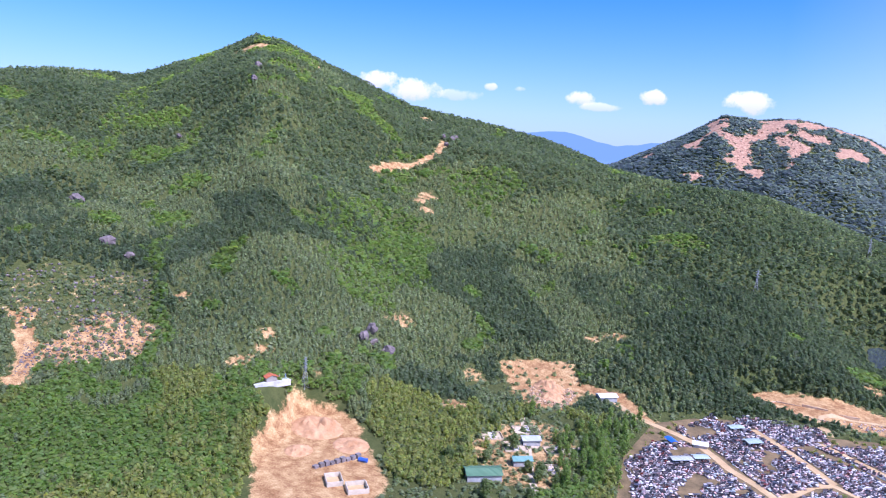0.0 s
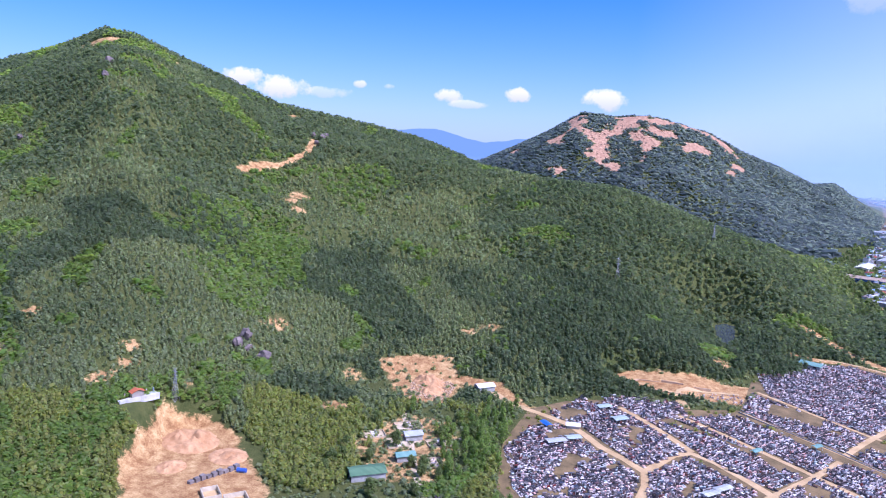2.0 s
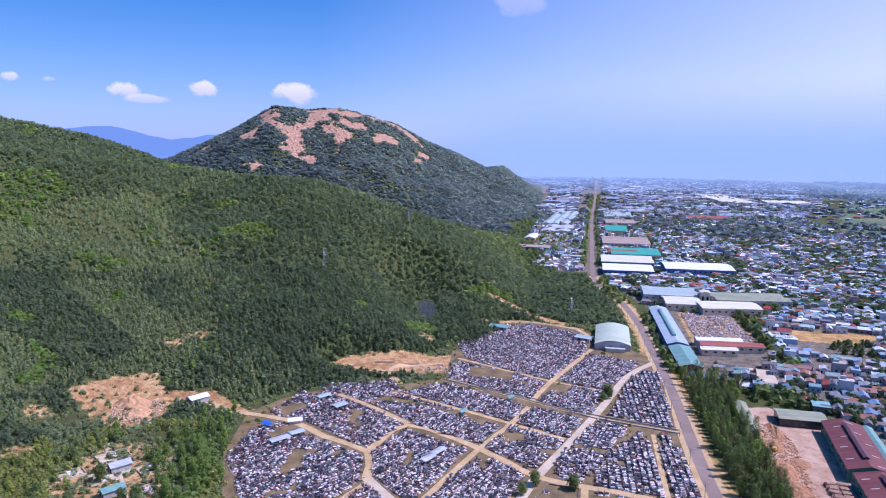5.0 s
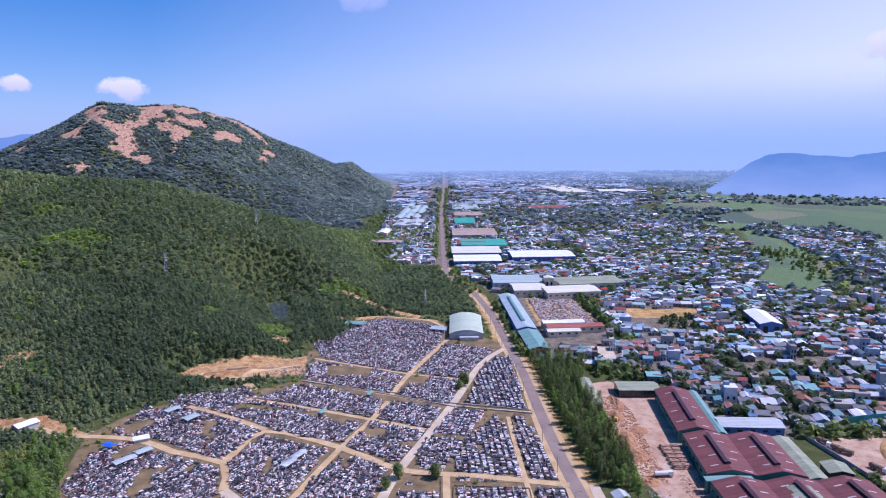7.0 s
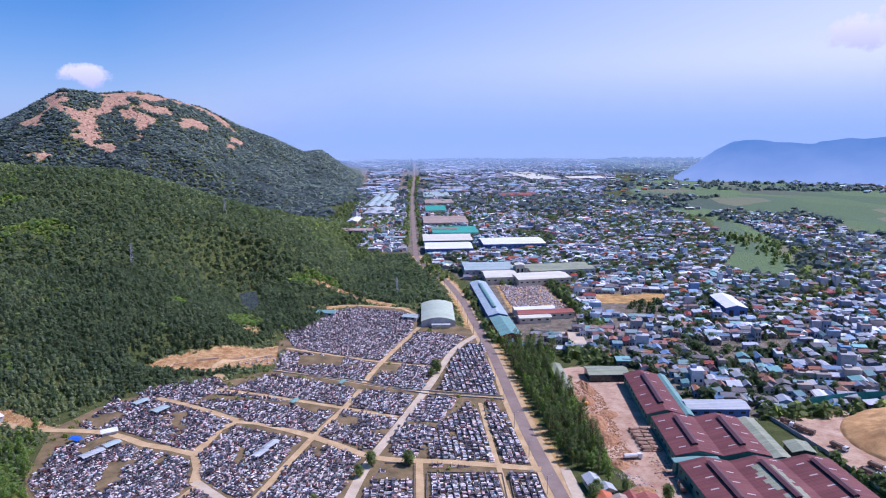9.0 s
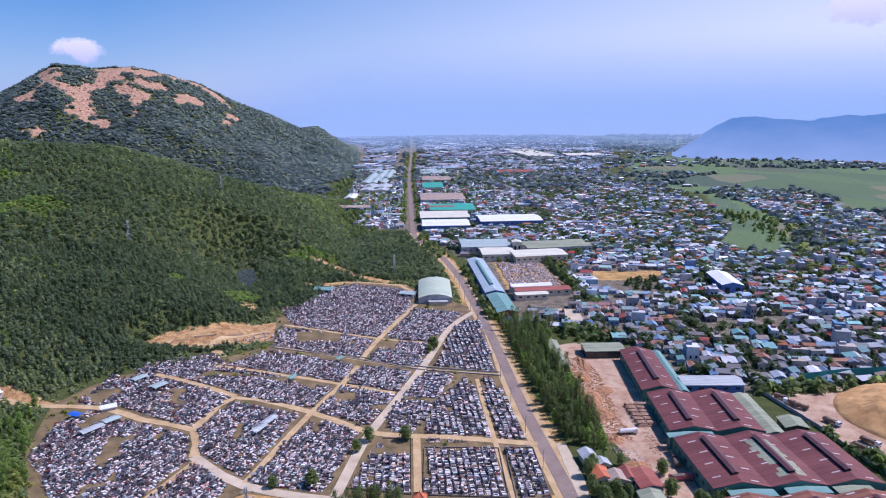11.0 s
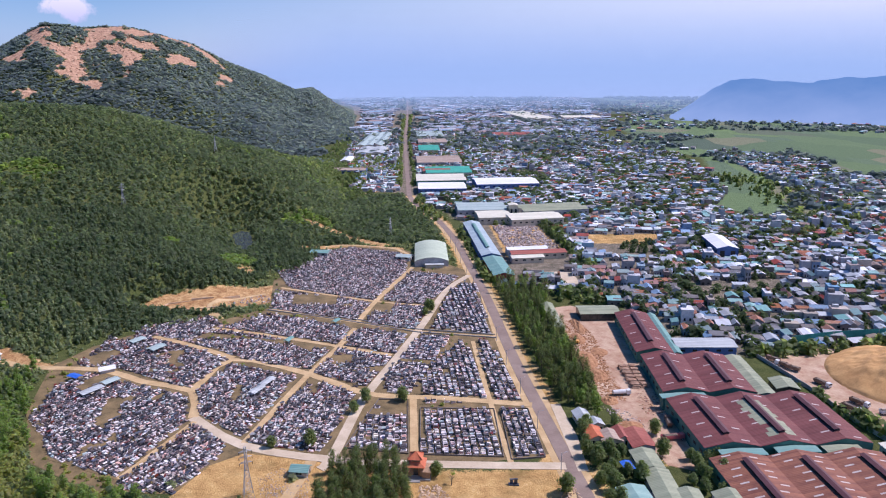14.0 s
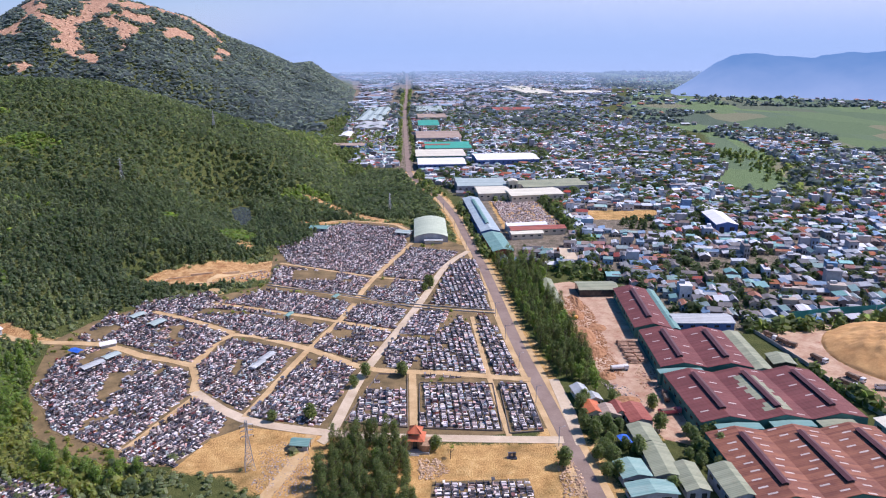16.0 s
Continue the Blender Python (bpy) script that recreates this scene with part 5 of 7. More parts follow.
for x, y, w, l, rz, rf, lb in ((91, 237, 9, 13, 0, KHAKI, "grey-green roofed shed by the yard"), (91, 219, 9, 20, -3, KHAKI, "long grey-green roofed shed by the yard"), (79, 214, 10, 10, 4, PALETEAL, "pale teal roofed building by the road"),
                              (82, 202, 16, 7, 2, PALETEAL, "pale teal roofed shed by the road"), (98, 208, 8, 16, -2, KHAKI, "green roofed shed by the yard"), (93, 253, 9, 14, 2, REDROOF, "red roofed workshop beside the timber yard"), (73, 190, 12, 8, 2, PALETEAL, "teal roofed shed beside the road")):
    factory("shed", x, y, w, l, rz, rf, WALL_GREY, lb, 3.6, 1.2, category="shed")

def barrel_hall(x, y, w, length, rz):
    """A hall under one shallow barrel roof, its front standing back a little under the vault."""
    t = thing("storage_hall", pose(x, y, 0, 0, 0, rz), "large hall with a pale green barrel roof beside the cemetery", "factory")
    n, eaves, rise = 14, 4.6, 3.0
    arc = [(-w / 2 + w * i / n, eaves + rise * (1 - (2 * i / n - 1) ** 2)) for i in range(n + 1)]
    part("wall", Geo().box(0, 0, 0, w - 0.3, length - 1.2, eaves), WALL_GREY, t)
    for s in (-1, 1):
        yy = s * (length / 2 - 0.7)
        pts = [(a, yy - 0.1, b) for a, b in arc] + [(a, yy + 0.1, b) for a, b in arc]
        k = n + 1
        part("gable", Geo().add(pts, [tuple(range(k)), tuple(range(2 * k - 1, k - 1, -1))]), WALL_GREY, t)
    v = [(a, q * length / 2, b + h) for h in (0.0, 0.22) for q in (-1, 1) for a, b in arc]
    k = n + 1
    f = [(2 * k + i, 2 * k + i + 1, 3 * k + i + 1, 3 * k + i) for i in range(n)] + [(i + 1, i, k + i, k + i + 1) for i in range(n)] + [(i, i + 1, 2 * k + i + 1, 2 * k + i) for i in range(n)]
    part("roof", Geo().add(v, f), VAULT, t)
    part("porch", Geo().box(2, -length / 2 - 2.2, 0, 14, 4.0, 2.8), WALL_CREAM, t)
    part("porch_roof", Geo().box(2, -length / 2 - 2.4, 2.8, 15, 4.8, 0.2), GREYROOF, t)
    for q in range(8):
        part("window", Geo().box(-w / 2 + 0.12, -length / 2 + length * (q + 0.5) / 8, 2.4, 0.14, 3.0, 1.1), DARK_OPENING, t)


VAULT = ribbed("pale_green_vault", (0.38, 0.45, 0.33), (0.50, 0.56, 0.43), rust=0.15, along="Y")
barrel_hall(19, 561, 27, 60, -1)
factory("factory_hall", 64.5, 602, 15, 128, 2, BLUEROOF, WALL_BLUE, "long blue roofed hall along the road", 6.5, 1.8, 1, TEAL, 0)
factory("factory_hall", 68.5, 510, 15, 50, 3, TEAL, REDROOF, "teal roofed building along the road", 5.5, 1.8)
factory("factory_hall", 100, 566, 10, 34, 95, WHITEROOF, WALL_CREAM, "white roofed hall in the stone yard", 5, 1.2)
factory("factory_hall", 107, 553, 12, 46, 95, REDROOF, WALL_CREAM, "red roofed hall in the stone yard", 5, 1.4)
factory("factory_hall", 96, 540, 9, 26, 95, CREAM, WALL_CREAM, "cream roofed hall in the stone yard", 4.6, 1.0)
factory("factory_hall", 80, 746, 46, 53, 90, GREYTEAL, WALL_GREY, "grey roofed twin hall with dark front", 7, 2, 2)
factory("factory_hall", 88, 702, 36, 33, 92, CREAM, WALL_CREAM, "cream roofed hall beside the road bend", 7, 1.8)
factory("factory_hall", 155, 735, 40, 72, 98, KHAKI, WALL_GREY, "long grey-green roofed hall", 7, 2, 2)
factory("factory_hall", 128, 690, 33, 54, 98, CREAM, WALL_CREAM, "cream roofed hall in front of a longer one", 7, 1.6)
factory("office_tower", 112, 722, 9, 12, 0, CREAM, WALL_CREAM, "grey office block between two halls", 13, 0.8, category="office")
for cx, cy, w, l, rz, rf, wl, sp, lb in ((45, 893, 52, 60, 90, WHITEROOF, WALL_BLUE, 1, "white roofed factory with blue walls"), (47, 966, 64, 68, 90, CREAM, WALL_GREEN, 2, "cream roofed factory along the road"),
                                        (62, 1043, 72, 68, 90, GREENROOF, WALL_CREAM, 2, "bright green roofed factory"), (45, 1040, 26, 40, 90, REDROOF, WALL_CREAM, 1, "low red roofed hall"), (132, 925, 56, 82, 92, WHITEROOF, WALL_BLUE, 1, "white roofed factory with blue walls"),
                                        (54, 1175, 95, 74, 90, BROWNROOF, WALL_GREY, 2, "brown roofed factory along the road"), (44, 1360, 95, 40, 90, GREENROOF, WALL_CREAM, 2, "green roofed factory along the road"),
                                        (56, 1500, 80, 60, 90, BROWNROOF, WALL_CREAM, 2, "beige roofed factory along the road"), (56, 1672, 120, 62, 90, GREYTEAL, WALL_GREY, 3, "grey roofed factory along the road"),
                                        (-66, 1560, 52, 300, -3, GREYTEAL, WALL_CREAM, 3, "long grey-green roofed factory at the mountain's foot"), (-64, 1330, 52, 110, -3, GREYROOF, WALL_CREAM, 2, "grey roofed factory at the mountain's foot"),
                                        (-85, 1062, 24, 48, 84, BROWNROOF, WALL_BLUE, 1, "brown roofed sheds with blue walls"), (-100, 1190, 18, 55, -4, WHITEROOF, WALL_CREAM, 1, "white roofed shed at the mountain's foot"),
                                        (410, 2370, 90, 420, 4, CREAM, WALL_CREAM, 3, "very long cream roofed factory beyond the town"), (267, 566, 17, 46, -8, WHITEROOF, WALL_BLUE, 1, "white roofed hall in the town"),
                                        (250, 1650, 60, 90, 92, REDROOF, WALL_CREAM, 2, "orange tiled factory complex beyond the town"), (560, 2250, 90, 120, 90, CREAM, WALL_CREAM, 2, "pale roofed factory beyond the town")):
    factory("factory_hall", cx, cy, w, l, rz, rf, wl, lb, 7, 2.2, sp)
for cx, cy, w, l, rz, rf, lb, e in ((-203, 225, 9, 16, -35, DARKGREEN, "dark green roofed shed below the mountain", 3.2), (-227, 360, 7, 11, -30, WHITEROOF, "small white roofed hut by the track", 3.5), (-214, 272, 6, 9, -35, GREYROOF, "grey roofed tomb house", 3),
                                   (-201, 250, 5, 9, -35, TEAL, "small teal roofed tomb house", 3), (-74, 574, 10, 15, 80, TEAL, "teal roofed caretaker's house at the cemetery's edge", 3.4), (-43, 241, 4.6, 6.5, 80, TEAL, "small hut with a teal and brown roof", 2.6),
                                   (-157, 343, 2.5, 7, -60, WHITEROOF, "small white roofed shelter", 2.2), (-3, 555, 9, 12, 70, GREYTEAL, "small grey roofed house by the cemetery", 3.2), (-20, 1000, 12, 20, 80, GREYTEAL, "grey roofed house at the mountain's foot", 3.5)):
    factory("shed", cx, cy, w, l, rz, rf, WALL_GREY, lb, e, 1.1, category="shed")

for q in range(20):
    side, pw = (1 if q % 2 else -1), 2.6 + 2.6 * rng.random()
    if rng.random() < 0.85:
        u = 1.5 + pw / 2
        part("patched_sheet", Geo().box(0, 0, 0, pw, 3.0, 0.06), KHAKI, scene.objects["factory_hall.002"], "faded green patch of roofing",
             at=Matrix.LocRotScale((side * u, -15 + 3.04 * (q // 2), 6.3 + 2.5 - u * 2.5 / 11.33 + 0.33), Euler((0, side * math.atan(2.5 / 11.33), 0)), None))

# ---- town ----
def house_shapes():
    """House templates in unit plan: walls, roof and openings, as quads."""
    out = []
    for kind in range(4):
        v, f, m = [], [], []

        def add(verts, faces, mi):
            n = len(v)
            v.extend(verts)
            f.extend([tuple(i + n for i in q) for q in faces])
            m.extend([mi] * len(faces))
        b = Geo().box(0, 0, 0, 1, 1, 0.72 if kind < 3 else 0.95)
        add(b.v, b.f[1:], 0)
        if kind < 2:
            r = 0.28 if kind == 0 else 0.17
            add([(-0.55, -0.53, 0.68), (0, -0.53, 0.72 + r), (0, 0.53, 0.72 + r), (-0.55, 0.53, 0.68), (0.55, -0.53, 0.68), (0.55, 0.53, 0.68),
                 (-0.55, -0.53, 0.64), (0, -0.53, 0.68 + r), (0, 0.53, 0.68 + r), (-0.55, 0.53, 0.64), (0.55, -0.53, 0.64), (0.55, 0.53, 0.64)],
                [(3, 2, 1, 0), (2, 5, 4, 1), (0, 1, 7, 6), (1, 4, 10, 7), (0, 6, 9, 3), (4, 5, 11, 10), (6, 7, 8, 9), (7, 10, 11, 8)], 1)
            add([(-0.5, -0.5, 0.68), (0.5, -0.5, 0.68), (0, -0.5, 0.68 + r), (0, -0.5, 0.68 + r)], [(0, 1, 2, 3)], 0)
        elif kind == 2:
            add([(-0.55, -0.55, 0.74), (0.55, -0.55, 0.92), (0.55, 0.55, 0.92), (-0.55, 0.55, 0.74), (-0.55, -0.55, 0.70), (0.55, -0.55, 0.88), (0.55, 0.55, 0.88), (-0.55, 0.55, 0.70)],
                [(0, 1, 2, 3), (0, 4, 5, 1), (1, 5, 6, 2), (3, 7, 4, 0)], 1)
        else:
            c = Geo().box(0, 0, 0.95, 1.06, 1.06, 0.03)
            add(c.v, c.f[1:], 0)
            c = Geo().box(0.2, 0.2, 0.98, 0.4, 0.4, 0.2)
            add(c.v, c.f[1:], 1)
        for x, z, w_, h_ in ((-0.25, 0.0, 0.22, 0.35), (0.22, 0.16, 0.2, 0.2)) + (((-0.22, 0.5, 0.2, 0.2), (0.22, 0.5, 0.2, 0.2)) if kind == 3 else ()):
            c = Geo().box(x, -0.5, z, w_, 0.03, h_)
            add(c.v, [c.f[1], c.f[2], c.f[3], c.f[5]], 2)
        for y, z in ((-0.25, 0.2), (0.2, 0.2)):
            c = Geo().box(-0.5, y, z, 0.03, 0.16, 0.2)
            add(c.v, [c.f[1], c.f[2], c.f[5], c.f[4]], 2)
        out.append((np.array(v), np.array(f), np.array(m)))
    return out


HOUSES = house_shapes()
tx, ty, tw, tl, th, tk, ta = [], [], [], [], [], [], []
HALLS = [o.matrix_basis.translation.xy.to_tuple() for o in scene.objects if o.type == "EMPTY" and o.get("category") in ("factory", "shed", "office")]
HALLS = np.array(HALLS)
row = 0
for v0 in np.arange(-400, 2000, 9.6):
    row += 1
    u = -700.0
    while u < 1300:
        w = 3.9 + 4.6 * rng.random() ** 2
        u += w + (0.3 if rng.random() < 0.8 else 5 * rng.random())
        a = radians(-12 + 7 * float(fbm(u, v0, 300, 41, 2)) * 3)
        x, y = 250 + u * math.cos(-0.2) - v0 * math.sin(-0.2), 600 + u * math.sin(-0.2) + v0 * math.cos(-0.2)
        if y > 1900 or y < 300:
            continue
        tx.append(x), ty.append(y + rng.normal(0, 0.8)), tw.append(w), tl.append(6.5 + 4.5 * rng.random() ** 1.5), ta.append(-0.2 + (math.pi / 2 if rng.random() < 0.4 else 0) + rng.normal(0, 0.05))
        tall = rng.random()
        tk.append(3 if tall < 0.07 else 2 if tall < 0.38 else 1 if tall < 0.78 else 0)
        th.append(6 + 5 * rng.random() if tk[-1] == 3 else 3.8 + 2.2 * rng.random())
tx, ty, tw, tl, th, tk, ta = [np.array(q) for q in (tx, ty, tw, tl, th, tk, ta)]
OPEN_LOTS = [BROWN_LOT, MEADOW, [(170, 560), (215, 556), (216, 540), (172, 545)], [(108, 505), (125, 505), (123, 470), (110, 470)], [(60, 690), (140, 688), (140, 560), (122, 505), (76, 500)],
             [(370, 640), (430, 650), (440, 632), (372, 622)], [(86, 440), (130, 430), (130, 396), (84, 396)], [(205, 470), (290, 480), (290, 466), (206, 456)]]
ok = (inside(tx, ty, TOWN) | (inside(tx, ty, VILLAGE))) & (off_line(tx, ty, ROAD) > 14) & ~in_any(tx, ty, OPEN_LOTS) & (height(tx, ty) < 0.3)
ok &= (fbm(tx, ty, 60, 44, 3) < 0.42) & (rng.random(len(tx)) < np.where(ty > 900, 0.74, 0.72))
for hx, hy in HALLS:
    ok &= np.hypot(tx - hx, (ty - hy)) > 12
for o in [o for o in scene.objects if o.type == "EMPTY" and o.get("category") == "factory"]:
    inv = o.matrix_basis.inverted()
    bx = [c for c in o.children if c.name.startswith("wall")]
    xs_ = [q.co.x for c in bx for q in c.data.vertices]
    ys_ = [q.co.y for c in bx for q in c.data.vertices]
    lx = inv[0][0] * tx + inv[0][1] * ty + inv[0][3]
    ly = inv[1][0] * tx + inv[1][1] * ty + inv[1][3]
    ok &= ~((lx > min(xs_) - 7) & (lx < max(xs_) + 7) & (ly > min(ys_) - 7) & (ly < max(ys_) + 7))
tx, ty, tw, tl, th, tk, ta = [q[ok] for q in (tx, ty, tw, tl, th, tk, ta)]
order = np.argsort(np.hypot(tx, ty))
near_h, far_h = order[:300], order[300:]
PLAIN = [(V_, F_[M_ < 2], M_[M_ < 2]) for V_, F_, M_ in HOUSES]
v, f, mi = scatter(HOUSES + PLAIN, tk[far_h] + np.where(np.hypot(tx, ty)[far_h] > 700, 4, 0), np.column_stack([tx, ty, 0 * tx])[far_h], np.column_stack([tw, tl, th])[far_h], ta[far_h])
tagged(new("town_houses", tri_mesh("town_houses", v, f, [WALL_TOWN, ROOF_TOWN, DARK_OPENING], mi)), "closely packed low houses with metal and tile roofs", "houses", kind="stuff")
WALL_ONE = surf("house_wall", (0.5, 0.5, 0.5), (0.7, 0.7, 0.7), 0.2, 1.2, 0.85, objects=(0.03, 0.4, 0.2), dirt=((0.16, 0.14, 0.12), 0.5),
                palette=[(0.38, 0.38, 0.41), (0.22, 0.32, 0.46), (0.44, 0.39, 0.33), (0.27, 0.22, 0.21), (0.60, 0.61, 0.64), (0.15, 0.13, 0.13)])
ROOF_ONE = ribbed("house_roof", (0.3, 0.3, 0.3), (0.5, 0.5, 0.5), rust=0.35, objects=(0.02, 0.3, 0.25),
                  palette=[(0.30, 0.32, 0.34), (0.19, 0.19, 0.20), (0.18, 0.36, 0.36), (0.26, 0.09, 0.065), (0.40, 0.43, 0.46), (0.12, 0.12, 0.13), (0.17, 0.26, 0.37), (0.26, 0.20, 0.17), (0.58, 0.60, 0.62), (0.32, 0.13, 0.09), (0.21, 0.31, 0.30), (0.16, 0.15, 0.15)])
HOUSE_LABELS = ["low house with a pitched metal roof", "low house with a shallow metal roof", "low house with a sloping sheet roof", "narrow two-storey rendered house with flat roof"]
house_first = {}


def house(kind):
    V, F, M = HOUSES[kind]
    t = tagged(new("house"), HOUSE_LABELS[kind] + " in the town", "house", "houses of the town")
    wf = [tuple(q) for q, k_ in zip(F, M) if k_ == 0]
    rf = [tuple(q) for q, k_ in zip(F, M) if k_ == 1]
    for pn, fs, mt in (("wall", wf, WALL_ONE), ("roof" if kind < 3 else "stair_room", rf, ROOF_ONE)):
        idx = sorted({int(j) for q in fs for j in q})
        part(pn, Geo().add([V[j] for j in idx], [tuple(idx.index(j) for j in q) for q in fs]), mt, t)
    of = [tuple(q) for q, k_ in zip(F, M) if k_ == 2]
    for i in range(0, len(of), 4):
        idx = sorted({j for q in of[i:i + 4] for j in q})
        part("door" if i == 0 else "window", Geo().add([V[j] for j in idx], [tuple(idx.index(j) for j in q) for q in of[i:i + 4]]), DARK_OPENING, t)
    return t


for q in near_h:
    k_ = int(tk[q])
    m = Matrix.LocRotScale((tx[q], ty[q], 0), Euler((0, 0, ta[q])), (tw[q], tl[q], th[q]))
    if k_ not in house_first:
        house_first[k_] = house(k_)
        house_first[k_].matrix_basis = m
    else:
        o = copy_thing(house_first[k_], pose(0, 0, 0))
        o.matrix_basis = m
# far quarters and works beyond
n = 6500
x, y = rng.uniform(-420, 1100, n), 1700 + 2900 * rng.random(n) ** 1.2
kp = inside(x, y, TOWN) & (off_line(x, y, ROAD) > 45) & (height(x, y) < 0.3)
x, y = x[kp], y[kp]
n = len(x)
big = (rng.random(n) < np.where(np.abs(x) < 330, 0.35, 0.08))
size = np.column_stack([np.where(big, rng.uniform(12, 24, n), rng.uniform(7, 14, n)), np.where(big, rng.uniform(22, 50, n), rng.uniform(7, 14, n)), rng.uniform(5, 10, n)])
v, f, mi = scatter(PLAIN, np.where(rng.random(n) < 0.6, 1, 2), np.column_stack([x, y, 0 * x]), size, np.where(rng.random(n) < 0.7, math.pi / 2, 0) + rng.normal(0, 0.05, n))
# sheet roof colours shifted blue-grey, with distance haze put into the palette
HAZED_ROOF = ribbed("hazed_far_roofs", (0.3, 0.3, 0.3), (0.5, 0.5, 0.5), rust=0.2, palette=[(0.40, 0.43, 0.50), (0.28, 0.36, 0.48), (0.56, 0.60, 0.68), (0.33, 0.24, 0.22), (0.25, 0.38, 0.46), (0.34, 0.33, 0.36), (0.22, 0.26, 0.34)], island=(0.02, 0.3, 0.2))
tagged(new("far_works", tri_mesh("far_works", v, f, [WALL_TOWN, HAZED_ROOF, DARK_OPENING], mi)), "factory roofs and houses far along the road", "buildings", kind="stuff")

# ---- trees of the plain ----


def tree_kind(name, seed, high, wide, clumps, mat, label, bare=0.25, leaf=0.25, sprays=24, puff=1.0):
    r = np.random.default_rng(seed)
    t = tagged(new(name), label, "tree", "")
    g = Geo()
    g.rod((0, 0, -0.3), (0.1 * high * (r.random() - 0.5), 0.1 * high * (r.random() - 0.5), high * 0.55), high * 0.028, 7, high * 0.014)
    for k in range(6):
        a, z = 2 * math.pi * (k + r.random() * 0.5) / 6, high * (0.22 + 0.35 * r.random())
        g.rod((0, 0, z), (wide * 0.36 * math.cos(a), wide * 0.36 * math.sin(a), z + high * 0.25), high * 0.012, 5, high * 0.004)
    part("trunk", g, BARK, t)
    V, F, base = [], [], 0
    for k in range(clumps // 5):
        z = bare + (1 - bare) * (k + 0.5) / (clumps // 5)
        prof = math.sin(math.pi * min(1, (z - bare) / (1 - bare) * 0.85 + 0.12)) ** 0.7
        a, q = 2.4 * k + r.random(), math.sqrt(r.random()) * 0.30 * prof * wide
        s = (0.26 + 0.16 * r.random()) * wide * puff
        v, f = spray_template(sprays, seed * 97 + k, "dome", leaf, 0.3 if puff == 1 else 0)
        V.append((v - [0, 0, 0.5]) * [s * 1.35, s * 1.35, s] + [q * math.cos(a), q * math.sin(a), z * high - 0.15 * s])
        F.append(f + base)
        base += len(v)
    me = tri_mesh("crown", np.concatenate(V), np.concatenate(F), [mat])
    part("crown", me, mat, t)
    return t


def plant(kinds, pts, group):
    for i, (x, y) in enumerate(pts):
        o = kinds[int(rng.integers(0, len(kinds)))]
        s = 0.75 + 0.5 * rng.random()
        c = copy_thing(o, pose(0, 0, 0))
        c.matrix_basis = Matrix.LocRotScale((x, y, float(height(x, y))), Euler((0, 0, 6.28 * rng.random())), (s, s, s * (0.9 + 0.25 * rng.random())))
        tagged(c, group=group)


def fill_poly(poly, spacing):
    px, py = [p[0] for p in poly], [p[1] for p in poly]
    X, Y = np.meshgrid(np.arange(min(px), max(px), spacing), np.arange(min(py), max(py), spacing))
    X, Y = X.ravel() + rng.normal(0, spacing * 0.25, X.size), Y.ravel() + rng.normal(0, spacing * 0.25, Y.size)
    k = inside(X, Y, poly)
    return list(zip(X[k], Y[k]))


TALL = [tree_kind("casuarina_tree", 11 + k, 10, 5.0, 130, BELT_TREE, "tall feathery green tree in a dense belt", 0.1, 0.2, 22, 0.78) for k in range(3)]
ROUND = [tree_kind("shade_tree", 21 + k, 6.5, 6.0, 75, SHADE_TREE, "round dark green shade tree", 0.3) for k in range(3)]
LIGHT = [tree_kind("young_tree", 31 + k, 8.0, 4.5, 55, BUSH, "loose light green tree", 0.2) for k in range(2)]
for k, o in enumerate(TALL + ROUND + LIGHT):
    o.matrix_basis = pose(*((69, 430), (74, 420), (80, 300), (70, 214), (72, 300), (74, 246), (-24, 236), (-14, 226))[k], 0)
plant(TALL + LIGHT[:1], fill_poly([(61.5, 476), (63, 440), (64.5, 385), (66, 325), (69.5, 290), (84, 276), (90, 300), (89, 360), (87, 408), (92, 440), (98, 462), (82, 476)], 4.7), "tree belt beside the road")
plant(TALL, fill_poly([(-31, 190), (-34, 219), (-33, 240), (-25, 248), (-9, 248), (-4, 236), (1, 208), (2, 190)], 3.9), "grove beside the gate")
plant(ROUND, [(56, 222), (72, 262), (71, 254), (70, 246), (72, 239), (78, 244), (84, 246), (76, 233), (82, 232), (86, 228), (74, 222), (70, 226), (100, 244), (104, 224), (107, 220), (110, 226), (112, 216), (103, 262), (75, 268), (88, 270),
              (109, 229), (114, 232), (117, 228), (122, 234), (116, 238), (120, 240), (110, 235), (110, 241), (91, 206), (74, 214), (73, 229), (80, 241), (9, 236), (-58, 262), (-21, 300), (-26, 290), (12, 430), (14, 424), (-42, 262), (10, 418), (-4, 300)], "shade trees by road and graves")
plant(LIGHT, fill_poly([(-146, 247), (-120, 234), (-100, 231), (-91, 222), (-110, 218), (-127, 224), (-148, 236)], 6.0), "trees along the cemetery's edge")
plant(LIGHT, fill_poly([(-205, 343), (-190, 345), (-182, 320), (-168, 285), (-156, 262), (-170, 240), (-215, 290)], 8.0), "trees along the cemetery's edge")
GREEN_FIELD = [(552, 1454), (770, 1631), (1400, 1500), (1200, 1000), (686, 971), (734, 1315), (566, 1288)]
n = 2600
x, y = rng.uniform(420, 2200, n), rng.uniform(560, 3200, n)
kp = ~inside(x, y, GREEN_FIELD) & ~inside(x, y, MEADOW) & ~inside(x, y, TOWN) & (fbm(x, y, 210, 71, 3) > 0.05)
x, y = x[kp], y[kp]
n = len(x)
